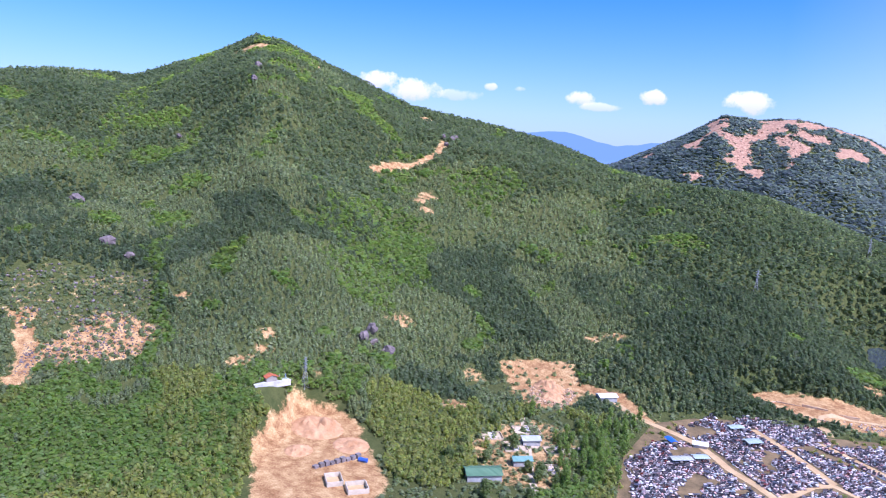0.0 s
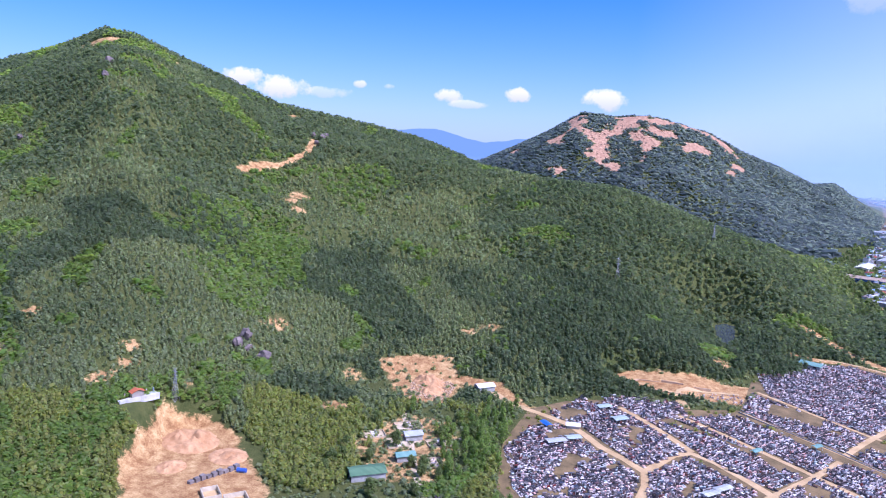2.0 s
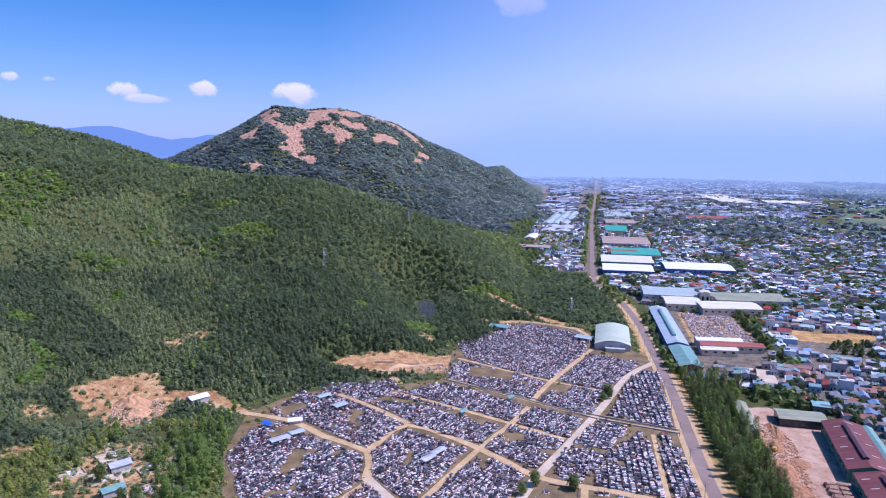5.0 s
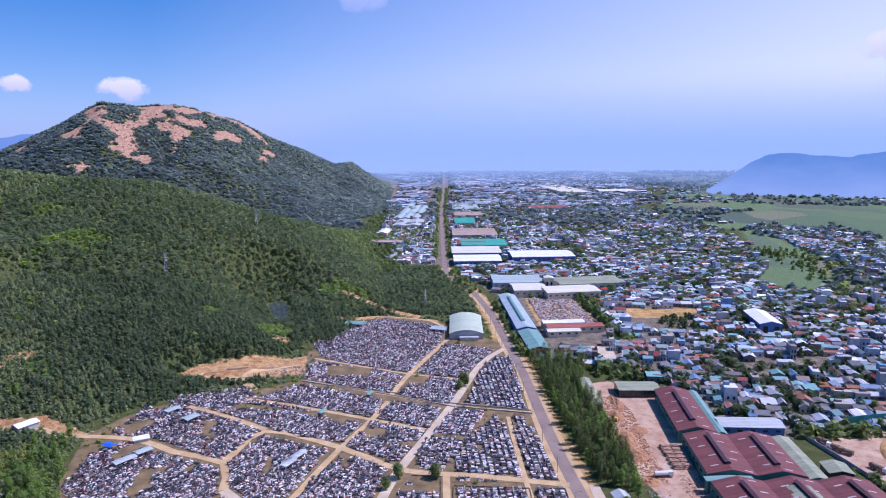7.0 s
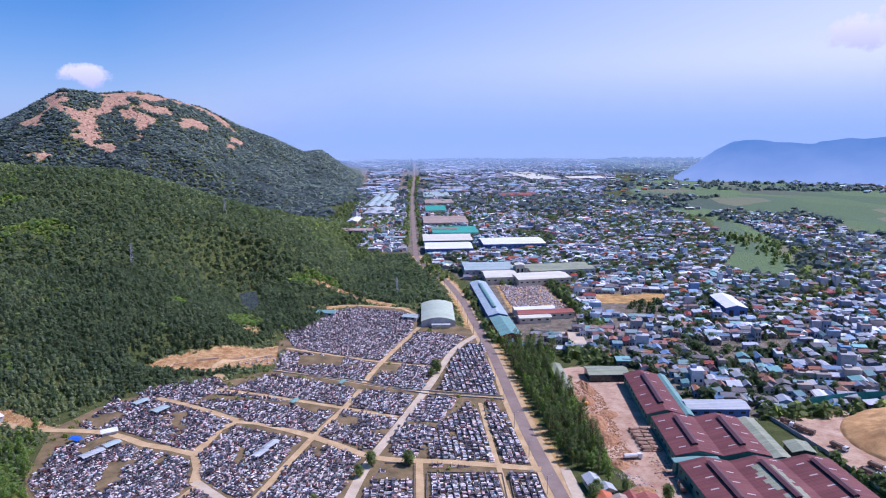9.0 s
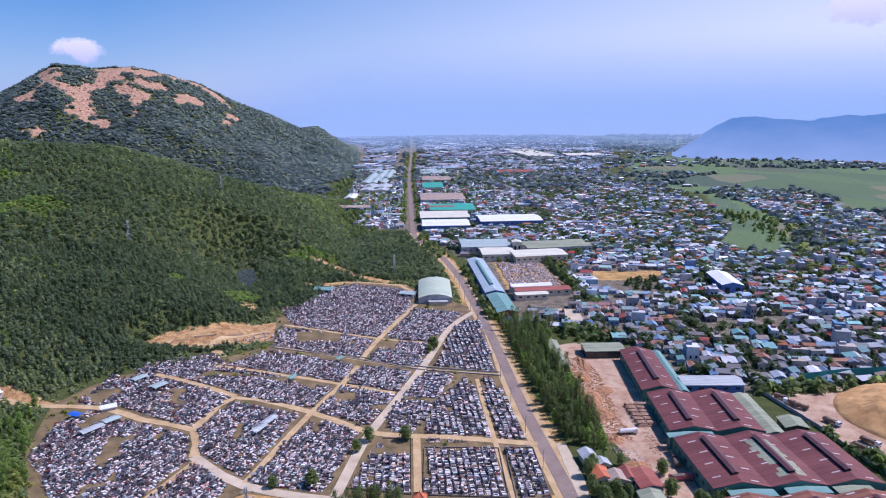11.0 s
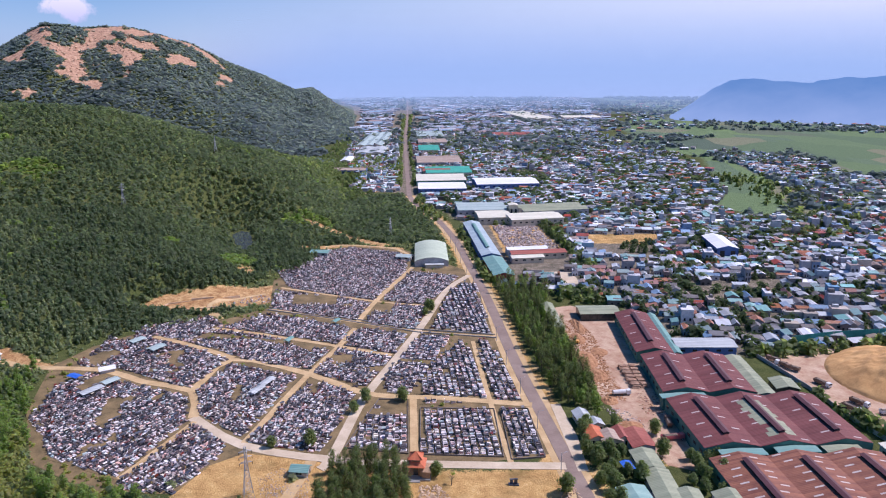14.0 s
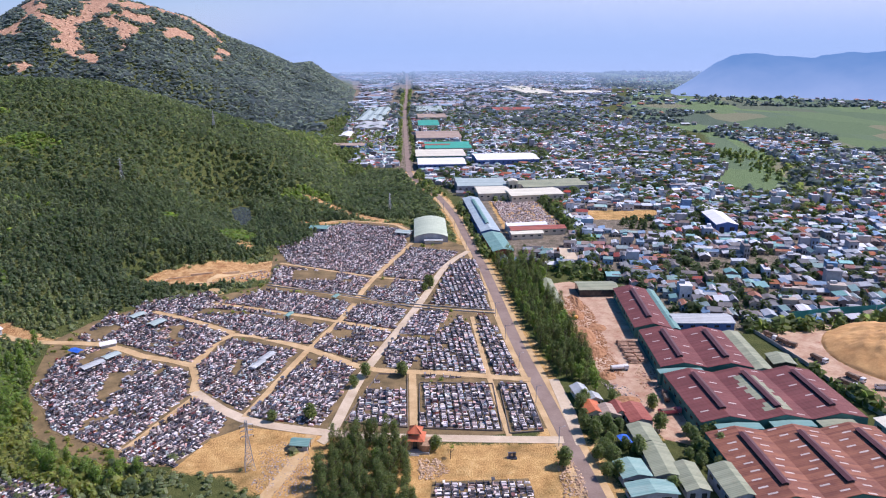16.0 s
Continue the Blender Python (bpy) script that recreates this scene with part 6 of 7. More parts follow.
v, f, mi = scatter(HOUSES, rng.integers(0, 3, n), np.column_stack([x, y, 0 * x]), np.column_stack([rng.uniform(6, 12, n), rng.uniform(8, 16, n), rng.uniform(4, 7, n)]), rng.random(n) * 3.1)
tagged(new("plain_houses", tri_mesh("plain_houses", v, f, [WALL_TOWN, ROOF_TOWN, DARK_OPENING], mi)), "scattered village houses across the plain", "houses", kind="stuff")
plant(LIGHT + ROUND, [p for p in fill_poly([(-246, 306), (-200, 312), (-172, 268), (-160, 226), (-200, 205), (-236, 222)], 8.5) if rng.random() < (0.12 if inside(p[0], p[1], PLOT_CLEARING) else 0.4)], "trees round the walled plots")
# stray trees among the houses and fields, too many to count
n = 31000
x, y = rng.uniform(40, 900, n), rng.uniform(330, 1900, n)
kp = (inside(x, y, TOWN) | inside(x, y, VILLAGE)) & (height(x, y) < 0.3) & (off_line(x, y, ROAD) > 8) & (fbm(x, y, 45, 51, 3) > -0.12)
for o in [o for o in scene.objects if o.type == "EMPTY" and o.get("category") == "factory"]:
    inv = o.matrix_basis.inverted()
    bx = [c for c in o.children if c.name.startswith("wall")]
    xs_, ys_ = [q.co.x for c in bx for q in c.data.vertices], [q.co.y for c in bx for q in c.data.vertices]
    lx, ly = inv[0][0] * x + inv[0][1] * y + inv[0][3], inv[1][0] * x + inv[1][1] * y + inv[1][3]
    kp &= ~((lx > min(xs_) - 3) & (lx < max(xs_) + 3) & (ly > min(ys_) - 3) & (ly < max(ys_) + 3))
kp &= ~in_any(x, y, OPEN_LOTS) & ~(inside(x, y, VILLAGE) & (rng.random(len(x)) < 0.55))
near_t = kp & (y < 600)
grow("garden_trees", FINE_WOOD, x[near_t], y[near_t], 3.0, 7.5, 1.1, TOWN_TREE, "dark green garden trees among the houses")
kp &= ~near_t
grow("town_trees", ACA_UP, x[kp], y[kp], 3.5, 8.0, 1.15, TOWN_TREE, "dark green trees among the houses")
n = 13000
x, y = rng.uniform(-420, 2300, n), 1300 + 3300 * rng.random(n) ** 1.2
kp = (height(x, y) < 0.3) & (off_line(x, y, ROAD) > 12) & (fbm(x, y, 190, 55, 3) > 0.02) & ((x < 620) | (y > 2500))
grow("far_trees", FAR, x[kp], y[kp], 7, 13, 1.7, HAZED_WOOD, "belts of trees across the far plain")
n = 15000
x, y = rng.uniform(350, 2200, n), rng.uniform(620, 2600, n)
stripes = fbm(x * 0.35 + y * 0.25, y, 90, 58, 3)
kp = inside(x, y, PADDY) & ~inside(x, y, GREEN_FIELD) & ~inside(x, y, MEADOW) & (stripes > 0.03) & ((y < 1750) | (rng.random(n) < 0.25))
grow("plain_trees", FAR, x[kp], y[kp], 5, 10, 1.6, HAZED_WOOD, "lines of trees between the fields of the plain")
for nm, poly, sp in (("field_trees", [(330, 560), (420, 610), (480, 690), (560, 800), (600, 900), (560, 980), (440, 990), (420, 800), (390, 720)], 11), ("belt_trees", [(129, 690), (143, 690), (150, 590), (150, 500), (138, 500), (136, 580)], 4.2), ("hall_front_trees", [(74, 686), (132, 682), (132, 677), (74, 680)], 4.5), ("street_trees", [(47, 660), (53, 660), (55, 560), (60, 486), (56, 486), (51, 560)], 4.2),
                     ("corner_trees", [(96, 464), (136, 450), (130, 430), (102, 436)], 4.5), ("bank_trees", [(181, 350), (190, 347), (230, 352), (330, 356), (330, 344), (230, 340), (190, 336), (181, 338)], 4.5), ("yard_trees", [(185, 300), (190, 300), (205, 240), (212, 215), (206, 215), (196, 250)], 3.5),
                     ("roadside_trees", [(-95, 885), (-60, 880), (-48, 1000), (-20, 1010), (-12, 900), (-8, 1270), (-105, 1262), (-100, 1100)], 7.5), ("avenue_trees_west", [(-14, 930), (-7, 930), (-8, 1640), (2, 2500), (-8, 2500), (-16, 1640)], 6.5), ("avenue_trees_east", [(8, 930), (14, 930), (10, 1640), (24, 2500), (14, 2500), (6, 1640)], 6.5), ("foot_wood", [(-75, 800), (-40, 885), (-95, 890), (-105, 1235), (-220, 1230), (-200, 1000), (-150, 860)], 5.0), ("foot_trees", [(-150, 1230), (-100, 1240), (-92, 1760), (-150, 1800)], 10), ("verge_trees", [(20, 700), (42, 700), (12, 860), (9, 800)], 6)):
    pts = np.array(fill_poly(poly, sp))
    kp = rng.random(len(pts)) < 0.75
    grow(nm, ACA, pts[kp, 0], pts[kp, 1], 4, 9, 0.95, SHADE_TREE, "belt of dark green trees and bushes")

# ---- pylons ----
STEEL = surf("galvanised_steel", (0.36, 0.37, 0.40), (0.52, 0.53, 0.56), 0.5, 4.0, 0.5, metal=0.2)


def pylon():
    t = tagged(new("pylon"), "tall grey steel lattice power pylon", "pylon", "power line pylons")
    h, b0, b1 = 27.0, 2.6, 0.5

    def at_(z, k):
        r = b0 + (b1 - b0) * min(1, max(0, z) / 20.0) ** 0.8
        return (r * (1, -1, -1, 1)[k], r * (1, 1, -1, -1)[k], z)
    levels = [-0.5, 3.2, 6.4, 9.4, 12.2, 14.8, 17.2, 19.4, 21.6, 23.8, h]
    for k in range(4):
        g = Geo()
        for za, zb in zip(levels, levels[1:]):
            g.rod(at_(za, k), at_(zb, k), 0.14, 4)
        part("leg", g, STEEL, t)
    for k in range(4):
        g = Geo()
        for za, zb in zip(levels, levels[1:]):
            g.rod(at_(za, k), at_(zb, (k + 1) % 4), 0.08, 3)
            g.rod(at_(za, (k + 1) % 4), at_(zb, k), 0.08, 3)
            g.rod(at_(zb, k), at_(zb, (k + 1) % 4), 0.08, 3)
        part("lattice", g, STEEL, t)
    for z in (18.5, 21.5, 24.5):
        g = Geo()
        for s in (-1, 1):
            for yy in (-0.5, 0.5):
                g.rod((0, yy, z + 0.9), (3.2 * s, 0, z), 0.08, 4)
                g.rod((0, yy, z), (3.2 * s, 0, z), 0.08, 4)
        arm = part("cross_arm", g, STEEL, t)
        for s in (-1, 1):
            part("insulator", Geo().rod((3.1 * s, 0, z), (3.1 * s, 0, z - 1.4), 0.12, 6), DARK_OPENING, arm)
    return t


first_pylon = pylon()
for i, (x, y, a, k) in enumerate(((-60, 228, 20, 0.74), (-321, 203, 10, 0.88), (-234, 580, 25, 0.9), (-205, 765, 30, 0.9), (-16, 640, 60, 0.9))):
    m = pose(x, y, float(height(x, y)), 0, 0, a) @ Matrix.Scale(k, 4)
    if i:
        copy_thing(first_pylon, m)
    else:
        first_pylon.matrix_basis = m

# ---- gate pavilion ----
TILE_RED = surf("red_roof_tiles", (0.42, 0.10, 0.04), (0.60, 0.18, 0.08), 0.6, 4.0, 0.7, bump=0.6)
OCHRE = surf("ochre_render", (0.30, 0.17, 0.10), (0.46, 0.30, 0.18), 0.4, 2.5, 0.85, dirt=((0.12, 0.08, 0.06), 0.5))
gate = thing("gate_pavilion", pose(1.5, 238, 0.05, 0, 0, -8), "ochre cemetery gate pavilion with a tiered red tile roof", "pavilion")
part("plinth", Geo().box(0, 0, 0, 11.5, 8.5, 0.7), CONCRETE, gate)
for s in (-1, 1):
    part("side_wing", Geo().box(4.2 * s, -0.6, 0.7, 2.8, 6.0, 2.6).box(4.2 * s, -0.6, 3.3, 3.2, 6.4, 0.25), OCHRE, gate)
    part("pier", Geo().box(2.2 * s, -2.4, 0.7, 1.0, 1.0, 4.4), OCHRE, gate)
    part("pier", Geo().box(2.2 * s, 2.4, 0.7, 1.0, 1.0, 4.4), OCHRE, gate)
    part("wing_roof", Geo().box(4.2 * s, -0.6, 3.55, 3.6, 6.8, 0.9, 0, 0.35), OCHRE, gate)
part("hall", Geo().box(0, 0.5, 0.7, 3.6, 4.2, 4.2), OCHRE, gate)
part("doorway", Geo().box(0, -1.64, 0.75, 1.8, 0.1, 2.9), DARK_OPENING, gate)
part("steps", Geo().box(0, -4.9, 0, 4.0, 1.4, 0.25).box(0, -4.6, 0.25, 4.0, 0.8, 0.22), CONCRETE, gate)
lower = Geo().box(0, 0.2, 5.0, 7.6, 7.6, 1.3, 0, 0.5)
r = part("lower_roof", lower, TILE_RED, gate, "red tiled hip roof")
part("lantern", Geo().box(0, 0.2, 6.2, 3.2, 3.2, 1.4), OCHRE, gate)
r2 = part("upper_roof", Geo().box(0, 0.2, 7.6, 5.4, 5.4, 1.9, 0, 0.12), TILE_RED, gate, "red tiled upper hip roof")
for s in (-1, 1):
    for q in (-1, 1):
        part("hip_ridge", Geo().rod((2.75 * s, 0.2 + 2.75 * q, 7.75), (0.3 * s, 0.2 + 0.3 * q, 9.55), 0.14, 5), TILE_RED, r2)
part("finial", Geo().rod((0, 0.2, 9.4), (0, 0.2, 10.4), 0.2, 6, 0.05), TILE_RED, r2)

# ---- vehicles ----
TYRE = surf("tyre_rubber", (0.02, 0.02, 0.02), (0.045, 0.045, 0.045), 1.0, 6.0, 0.9)
TRUCK_PAINTS = {"brown": surf("brown_truck_paint", (0.13, 0.075, 0.05), (0.2, 0.12, 0.08), 0.5, 3, 0.5), "white": surf("white_truck_paint", (0.6, 0.6, 0.6), (0.75, 0.75, 0.74), 0.5, 3, 0.4),
                "red": surf("red_truck_paint", (0.5, 0.10, 0.12), (0.6, 0.16, 0.17), 0.5, 3, 0.4), "yellow": surf("yellow_machine_paint", (0.6, 0.28, 0.04), (0.7, 0.36, 0.07), 0.5, 3, 0.45), "blue": surf("blue_paint", (0.03, 0.09, 0.45), (0.05, 0.14, 0.55), 0.5, 3, 0.45)}


def truck(x, y, rz, body, cab, label, length=8.5, z=0.0, tank=False):
    t = thing("truck", pose(x, y, z + 0.1, 0, 0, rz), label, "truck", "parked trucks")
    part("chassis", Geo().box(0, 0, 0.7, 1.0, length, 0.25), TYRE, t)
    c = part("cab", Geo().box(0, length / 2 - 1.1, 0.8, 2.3, 2.0, 1.9, 0, 0.94), TRUCK_PAINTS[cab], t)
    part("windscreen", Geo().box(0, length / 2 - 0.1, 1.75, 1.9, 0.12, 0.75), DARK_OPENING, c)
    if tank:
        g = Geo().rod((0, -length / 2 + 0.3, 1.9), (0, length / 2 - 2.4, 1.9), 1.05, 12)
        part("tank", g, TRUCK_PAINTS[body], t)
    else:
        b = Geo().box(0, -1.1, 0.95, 2.4, length - 2.4, 0.2)
        for s in (-1, 1):
            b.box(1.15 * s, -1.1, 1.15, 0.1, length - 2.4, 1.2)
        b.box(0, -length / 2 + 0.15, 1.15, 2.3, 0.1, 1.2).box(0, length / 2 - 2.35, 1.15, 2.3, 0.1, 1.4)
        part("load_bed", b, TRUCK_PAINTS[body], t)
        part("load", Geo().box(0, -1.1, 1.15, 2.1, length - 2.8, 1.35, 0, 0.8), BARK, t)
    for yy in (length / 2 - 1.1, -length / 2 + 1.2, -length / 2 + 2.4):
        for s in (-1, 1):
            w = part("wheel", Geo().rod((0.75 * s, yy, 0.5), (1.15 * s, yy, 0.5), 0.5, 12), TYRE, t)
            part("rim", Geo().rod((1.14 * s, yy, 0.5), (1.17 * s, yy, 0.5), 0.26, 8), STEEL, w)
    return t


for x, y, rz, b, c, lb, ln in ((201, 303, 200, "brown", "white", "brown tipper truck parked by the sand heap", 9), (199, 277, 205, "brown", "white", "brown loaded truck parked by the sand heap", 9), (206, 282, 205, "brown", "white", "brown tipper truck parked beside another truck", 9),
                              (213, 272, 262, "white", "white", "white truck parked in the sand yard", 8), (214, 264, 262, "brown", "blue", "brown truck with a blue cab in the sand yard", 8), (196, 321, 40, "brown", "brown", "dark truck parked along the yard hedge", 7),
                              (192, 333, 40, "brown", "brown", "dark truck parked along the yard hedge", 7), (193, 327, 40, "brown", "white", "small dark truck parked along the yard hedge", 6), (109, 257, 275, "red", "red", "long red truck parked beside the factory wall", 10),
                              (112.0, 270, 350, "brown", "brown", "loaded timber truck beside the factory wall", 8)):
    truck(x, y, rz, b, c, lb, ln)
truck(100, 299, 275, "white", "white", "pale tank truck in the timber yard", 9, tank=True)
truck(-33, 915, 30, "brown", "red", "red truck on a bare lot", 8)
truck(-29, 930, 60, "brown", "red", "red truck on a bare lot beside another", 8)


def digger(x, y, rz):
    t = thing("excavator", pose(x, y, 0.1, 0, 0, rz), "orange excavator in the timber yard", "excavator")
    for s in (-1, 1):
        part("track", Geo().box(1.1 * s, 0, 0, 0.6, 3.6, 0.8, 0, 0.9), TYRE, t)
    c = part("body", Geo().box(0, -0.3, 0.9, 2.5, 3.0, 1.2, 0, 0.92), TRUCK_PAINTS["yellow"], t)
    part("cab", Geo().box(-0.6, 0.7, 2.0, 1.0, 1.3, 1.1), DARK_OPENING, c)
    part("boom", Geo().rod((0.4, 1.0, 1.8), (0.4, 3.6, 3.8), 0.22, 5).rod((0.4, 3.6, 3.8), (0.4, 5.2, 1.6), 0.18, 5), TRUCK_PAINTS["yellow"], t)
    part("bucket", Geo().box(0.4, 5.3, 0.8, 0.9, 0.8, 0.9, 0, 0.7), TYRE, t)


digger(94, 365, 60)
digger(236, 300, 120)

# ---- timber yard ----
LOG = surf("cut_logs", (0.24, 0.12, 0.07), (0.42, 0.25, 0.15), 0.8, 5, 0.9, island=(0.02, 0.2, 0.3))
CHIP = surf("wood_chips", (0.28, 0.13, 0.06), (0.46, 0.25, 0.125), 0.5, 3, 0.95, bump=0.8)


def log_stack(x, y, rz, rows, per, length, r=0.22):
    t = thing("log_stack", pose(x, y, 0.05, 0, 0, rz), "stack of orange-brown cut logs in the yard", "log stack", "log stacks")
    for j in range(rows):
        for i in range(per - j):
            ln = length * (0.85 + 0.3 * rng.random())
            part("log", LOGS[int(rng.integers(0, 3))], LOG, t, at=Matrix.LocRotScale(((i - (per - j) / 2) * 2.05 * r, 0.3 * rng.normal(), r + j * 1.75 * r), None, (r, ln, r)))


LOGS = [Geo().rod((0, -0.5, 0), (0, 0.5, 0), 1.0, 7, 0.85 + 0.05 * k).mesh("log", LOG) for k in range(3)]
for i in range(6):
    for j in range(2):
        log_stack(109.5 + 4.6 * j + 0.4 * i * 0.3, 308 + 4.3 * i, 86 + 5 * rng.normal(), 3, 5, 3.9, 0.4)


def heap(name, x, y, rx, ry, h, mat, label, seed, rough=0.25, category="heap", n=34, fine=0.25):
    a = np.linspace(-1, 1, n)
    X, Y = np.meshgrid(a, a)
    d = np.hypot(X, Y)
    zz = h * np.clip(1 - d, 0, 1) ** 0.8 * (1 + rough * fbm(X * 3, Y * 3, 1.0, seed, 4)) + fine * rough * h * fbm(X * 9, Y * 9, 1.0, seed + 1, 4) * (d < 0.97)
    zz = np.where(d >= 0.99, -0.3, zz)
    v = np.stack([x + X * rx, y + Y * ry, zz], -1).reshape(-1, 3)
    i = (np.arange(n - 1)[:, None] * n + np.arange(n - 1)[None]).ravel()
    v[:, 2] += np.maximum(height(v[:, 0], v[:, 1]), 0)
    return tagged(new(name, tri_mesh(name, v, np.stack([i, i + 1, i + n + 1, i + n], -1), [mat], smooth=True)), label, category)


SAND_HEAP = surf("orange_sand", (0.46, 0.24, 0.085), (0.70, 0.41, 0.16), 0.1, 1.2, 0.95, bump=0.6, bump_scale=2.0)
heap("sand_mound", 254, 306, 44, 42, 17, SAND_HEAP, "big orange-brown heap of sand with dug faces", 3, 0.34, "sand heap", 130, 0.09)
for x, y, rx, ry, h, s in ((94, 342, 6, 12, 2.6, 5), (95, 322, 5, 9, 2.0, 6), (97, 372, 4, 9, 1.8, 7), (102, 392, 3, 14, 2.0, 8), (93, 294, 4, 5, 1.7, 9), (95, 270, 6, 4, 1.5, 10), (104, 352, 5, 6, 1.0, 11)):
    heap("bark_mound", x, y, rx, ry, h, CHIP, "reddish heap of bark and wood chips", s, 0.7)


def rubble(name, poly, count, lo, hi, mat, label, zbase=0.0, high=1.0):
    px, py = [p[0] for p in poly], [p[1] for p in poly]
    x, y = rng.uniform(min(px), max(px), count), rng.uniform(min(py), max(py), count)
    k = inside(x, y, poly)
    x, y = x[k], y[k]
    n = len(x)
    s = lo + (hi - lo) * rng.random(n) ** 2
    tpl = [crown_template(8, 200 + q, 1.0, 0.4) for q in range(3)]
    v, f, _ = scatter(tpl, rng.integers(0, 3, n), np.column_stack([x, y, height(x, y) - 0.12 * s + zbase]), np.column_stack([s * (0.8 + 0.9 * rng.random(n)), s, s * high * (0.5 + 0.5 * rng.random(n))]), rng.random(n) * 6.28)
    tagged(new(name, tri_mesh(name, v, f, [mat])), label, "rubble", kind="stuff")


STONE_PALE = surf("pale_stone", (0.30, 0.235, 0.21), (0.58, 0.50, 0.46), 0.3, 2.5, 0.9, island=(0.03, 0.3, 0.3), bump=0.5)
BOULDER = surf("grey_boulder", (0.10, 0.085, 0.085), (0.25, 0.21, 0.205), 0.25, 1.5, 0.9, island=(0.02, 0.2, 0.2), bump=0.8)
SCAR_ROCK = surf("scar_rock", (0.42, 0.28, 0.17), (0.62, 0.46, 0.32), 0.1, 0.6, 0.9)
rubble("stone_blocks", [(84, 678), (126, 674), (132, 582), (124, 556), (86, 556)], 3200, 0.7, 2.5, STONE_PALE, "pale cut stone blocks heaped in a yard")
rubble("spoil_rubble", [(-52, 232), (-40, 236), (-34, 214), (-50, 206), (-58, 218)], 420, 0.25, 0.8, STONE_PALE, "pale rubble and spoil on the sandy ground")
rubble("gate_rubble", [(-59, 239), (-51, 246), (-39, 238), (-37, 210), (-51, 211)], 1500, 0.15, 0.5, STONE_PALE, "pale rubble tipped on the sandy ground")
rubble("earth_clods", [(2, 230), (10, 230), (14, 221), (8, 217), (2, 217)], 500, 0.3, 1.0, SCAR_ROCK, "tipped earth and stones beside the gate")
rubble("verge_clods", [(54, 225), (60, 227), (62, 214), (60, 203), (52, 204)], 500, 0.3, 1.2, SCAR_ROCK, "heaped earth and stones beside the road")
rubble("yard_rubble", [(88, 288), (100, 282), (102, 262), (92, 258)], 350, 0.3, 1.0, STONE_PALE, "pale rubble at the edge of the yard")
rubble("quarry_rubble", [(-272, 340), (-258, 358), (-244, 354), (-234, 328), (-254, 318)], 1500, 0.3, 1.5, SCAR_ROCK, "broken pale stone below a quarried bank")
rubble("clearing_stumps", CLEARING, 2200, 0.4, 1.3, BOULDER, "stones and stumps on a felled slope")
rubble("slope_stones", PALE_CLEARING, 420, 0.6, 2.4, BOULDER, "grey stones on the young plantation")
rubble("scar_stones", [(-720, 1600), (-560, 1760), (-560, 1400), (-640, 1390), (-710, 1500)], 500, 2, 5, SCAR_ROCK, "broken rock below the quarried mountain faces", 0.5)


def boulder(x, y, s, seed, label="big grey boulder on the wooded slope"):
    v, f = crown_template(40, seed, 1.0, 0.28)
    me = tri_mesh("boulder", v * [s * 1.5, s, s * 1.1], f, [BOULDER])
    placed(tagged(new("boulder", me), label, "boulder", "boulders on the slope"), pose(x, y, float(height(x, y)) - 0.1 * s, 8, 5, 40 * seed))


for i, (x, y, s) in enumerate(((-347, 262, 6), (-352, 272, 7), (-330, 269, 6), (-341, 266, 4), (-778, 416, 8), (-740, 391, 7), (-734, 302, 5), (-593, 162, 8), (-503, 157, 7), (-650, 618, 7), (-660, 612, 6), (-640, 600, 5), (-655, 630, 6), (-484, 165, 5))):
    boulder(x, y, s, 300 + i)

# ---- small buildings on the slope and tomb plots ----
temple = thing("hill_shrine", pose(-321, 182, float(height(-321, 182)) - 0.4, 0, 0, 82), "white walled shrine with a red roof on the slope", "shrine")
part("terrace_wall", Geo().box(0, 0, -1.5, 20, 6, 2.6).box(0, -3, 1.1, 20, 0.3, 0.9), WALL_ONE, temple)
for k in range(6):
    part("post", Geo().box(-9 + 3.6 * k, 2.4, 1.1, 0.6, 0.6, 2.2), WALL_ONE, temple)
part("shrine_hall", Geo().hall(-3, 3, -1, 2.4, 1.1, 2.6, 1.2), WALL_ONE, temple)
part("roof", Geo().gable(-3, 3, -1, 2.4, 3.8, 1.2, 0.2, 0.6), TILE_RED, temple)
for x, y, w, l, rz in ((-226, 283, 10, 14, -35), (-216, 262, 11, 12, -35), (-200, 276, 9, 12, -35), (-188, 256, 10, 9, -35), (-232, 262, 9, 11, -35)):
    t = thing("walled_plot", pose(x, y, float(height(x, y)), 0, 0, rz), "walled family grave plot with pale low walls", "grave plot", "family plots")
    for sx, sy, a, b in ((0, -l / 2, w, 0.25), (0, l / 2, w, 0.25), (-w / 2, 0, 0.25, l), (w / 2, 0, 0.25, l)):
        part("plot_wall", Geo().box(sx, sy, -0.3, a, b, 1.2), PALE_PAVING, t)
    part("paving", Geo().box(0, 0, -0.3, w - 0.3, l - 0.3, 0.36), PALE_PAVING, t)
    for k in range(3):
        part("tomb", Geo().box(-w / 3 + k * w / 3, 0, 0.06, 1.5, 2.5, 0.6).box(-w / 3 + k * w / 3, 1.2, 0.66, 1.2, 0.3, 0.9), TOMB_WHITE_ONE, t)
for nm, pts, w in (("plot_path_a", [(-240, 296), (-212, 268), (-190, 244), (-170, 226)], 3.2), ("plot_path_b", [(-212, 268), (-196, 286), (-186, 310)], 2.6)):
    single(nm, ribbon(pts, w, 0.1, 1), PALE_PAVING, "pale path between walled grave plots", "path", kind="structure")
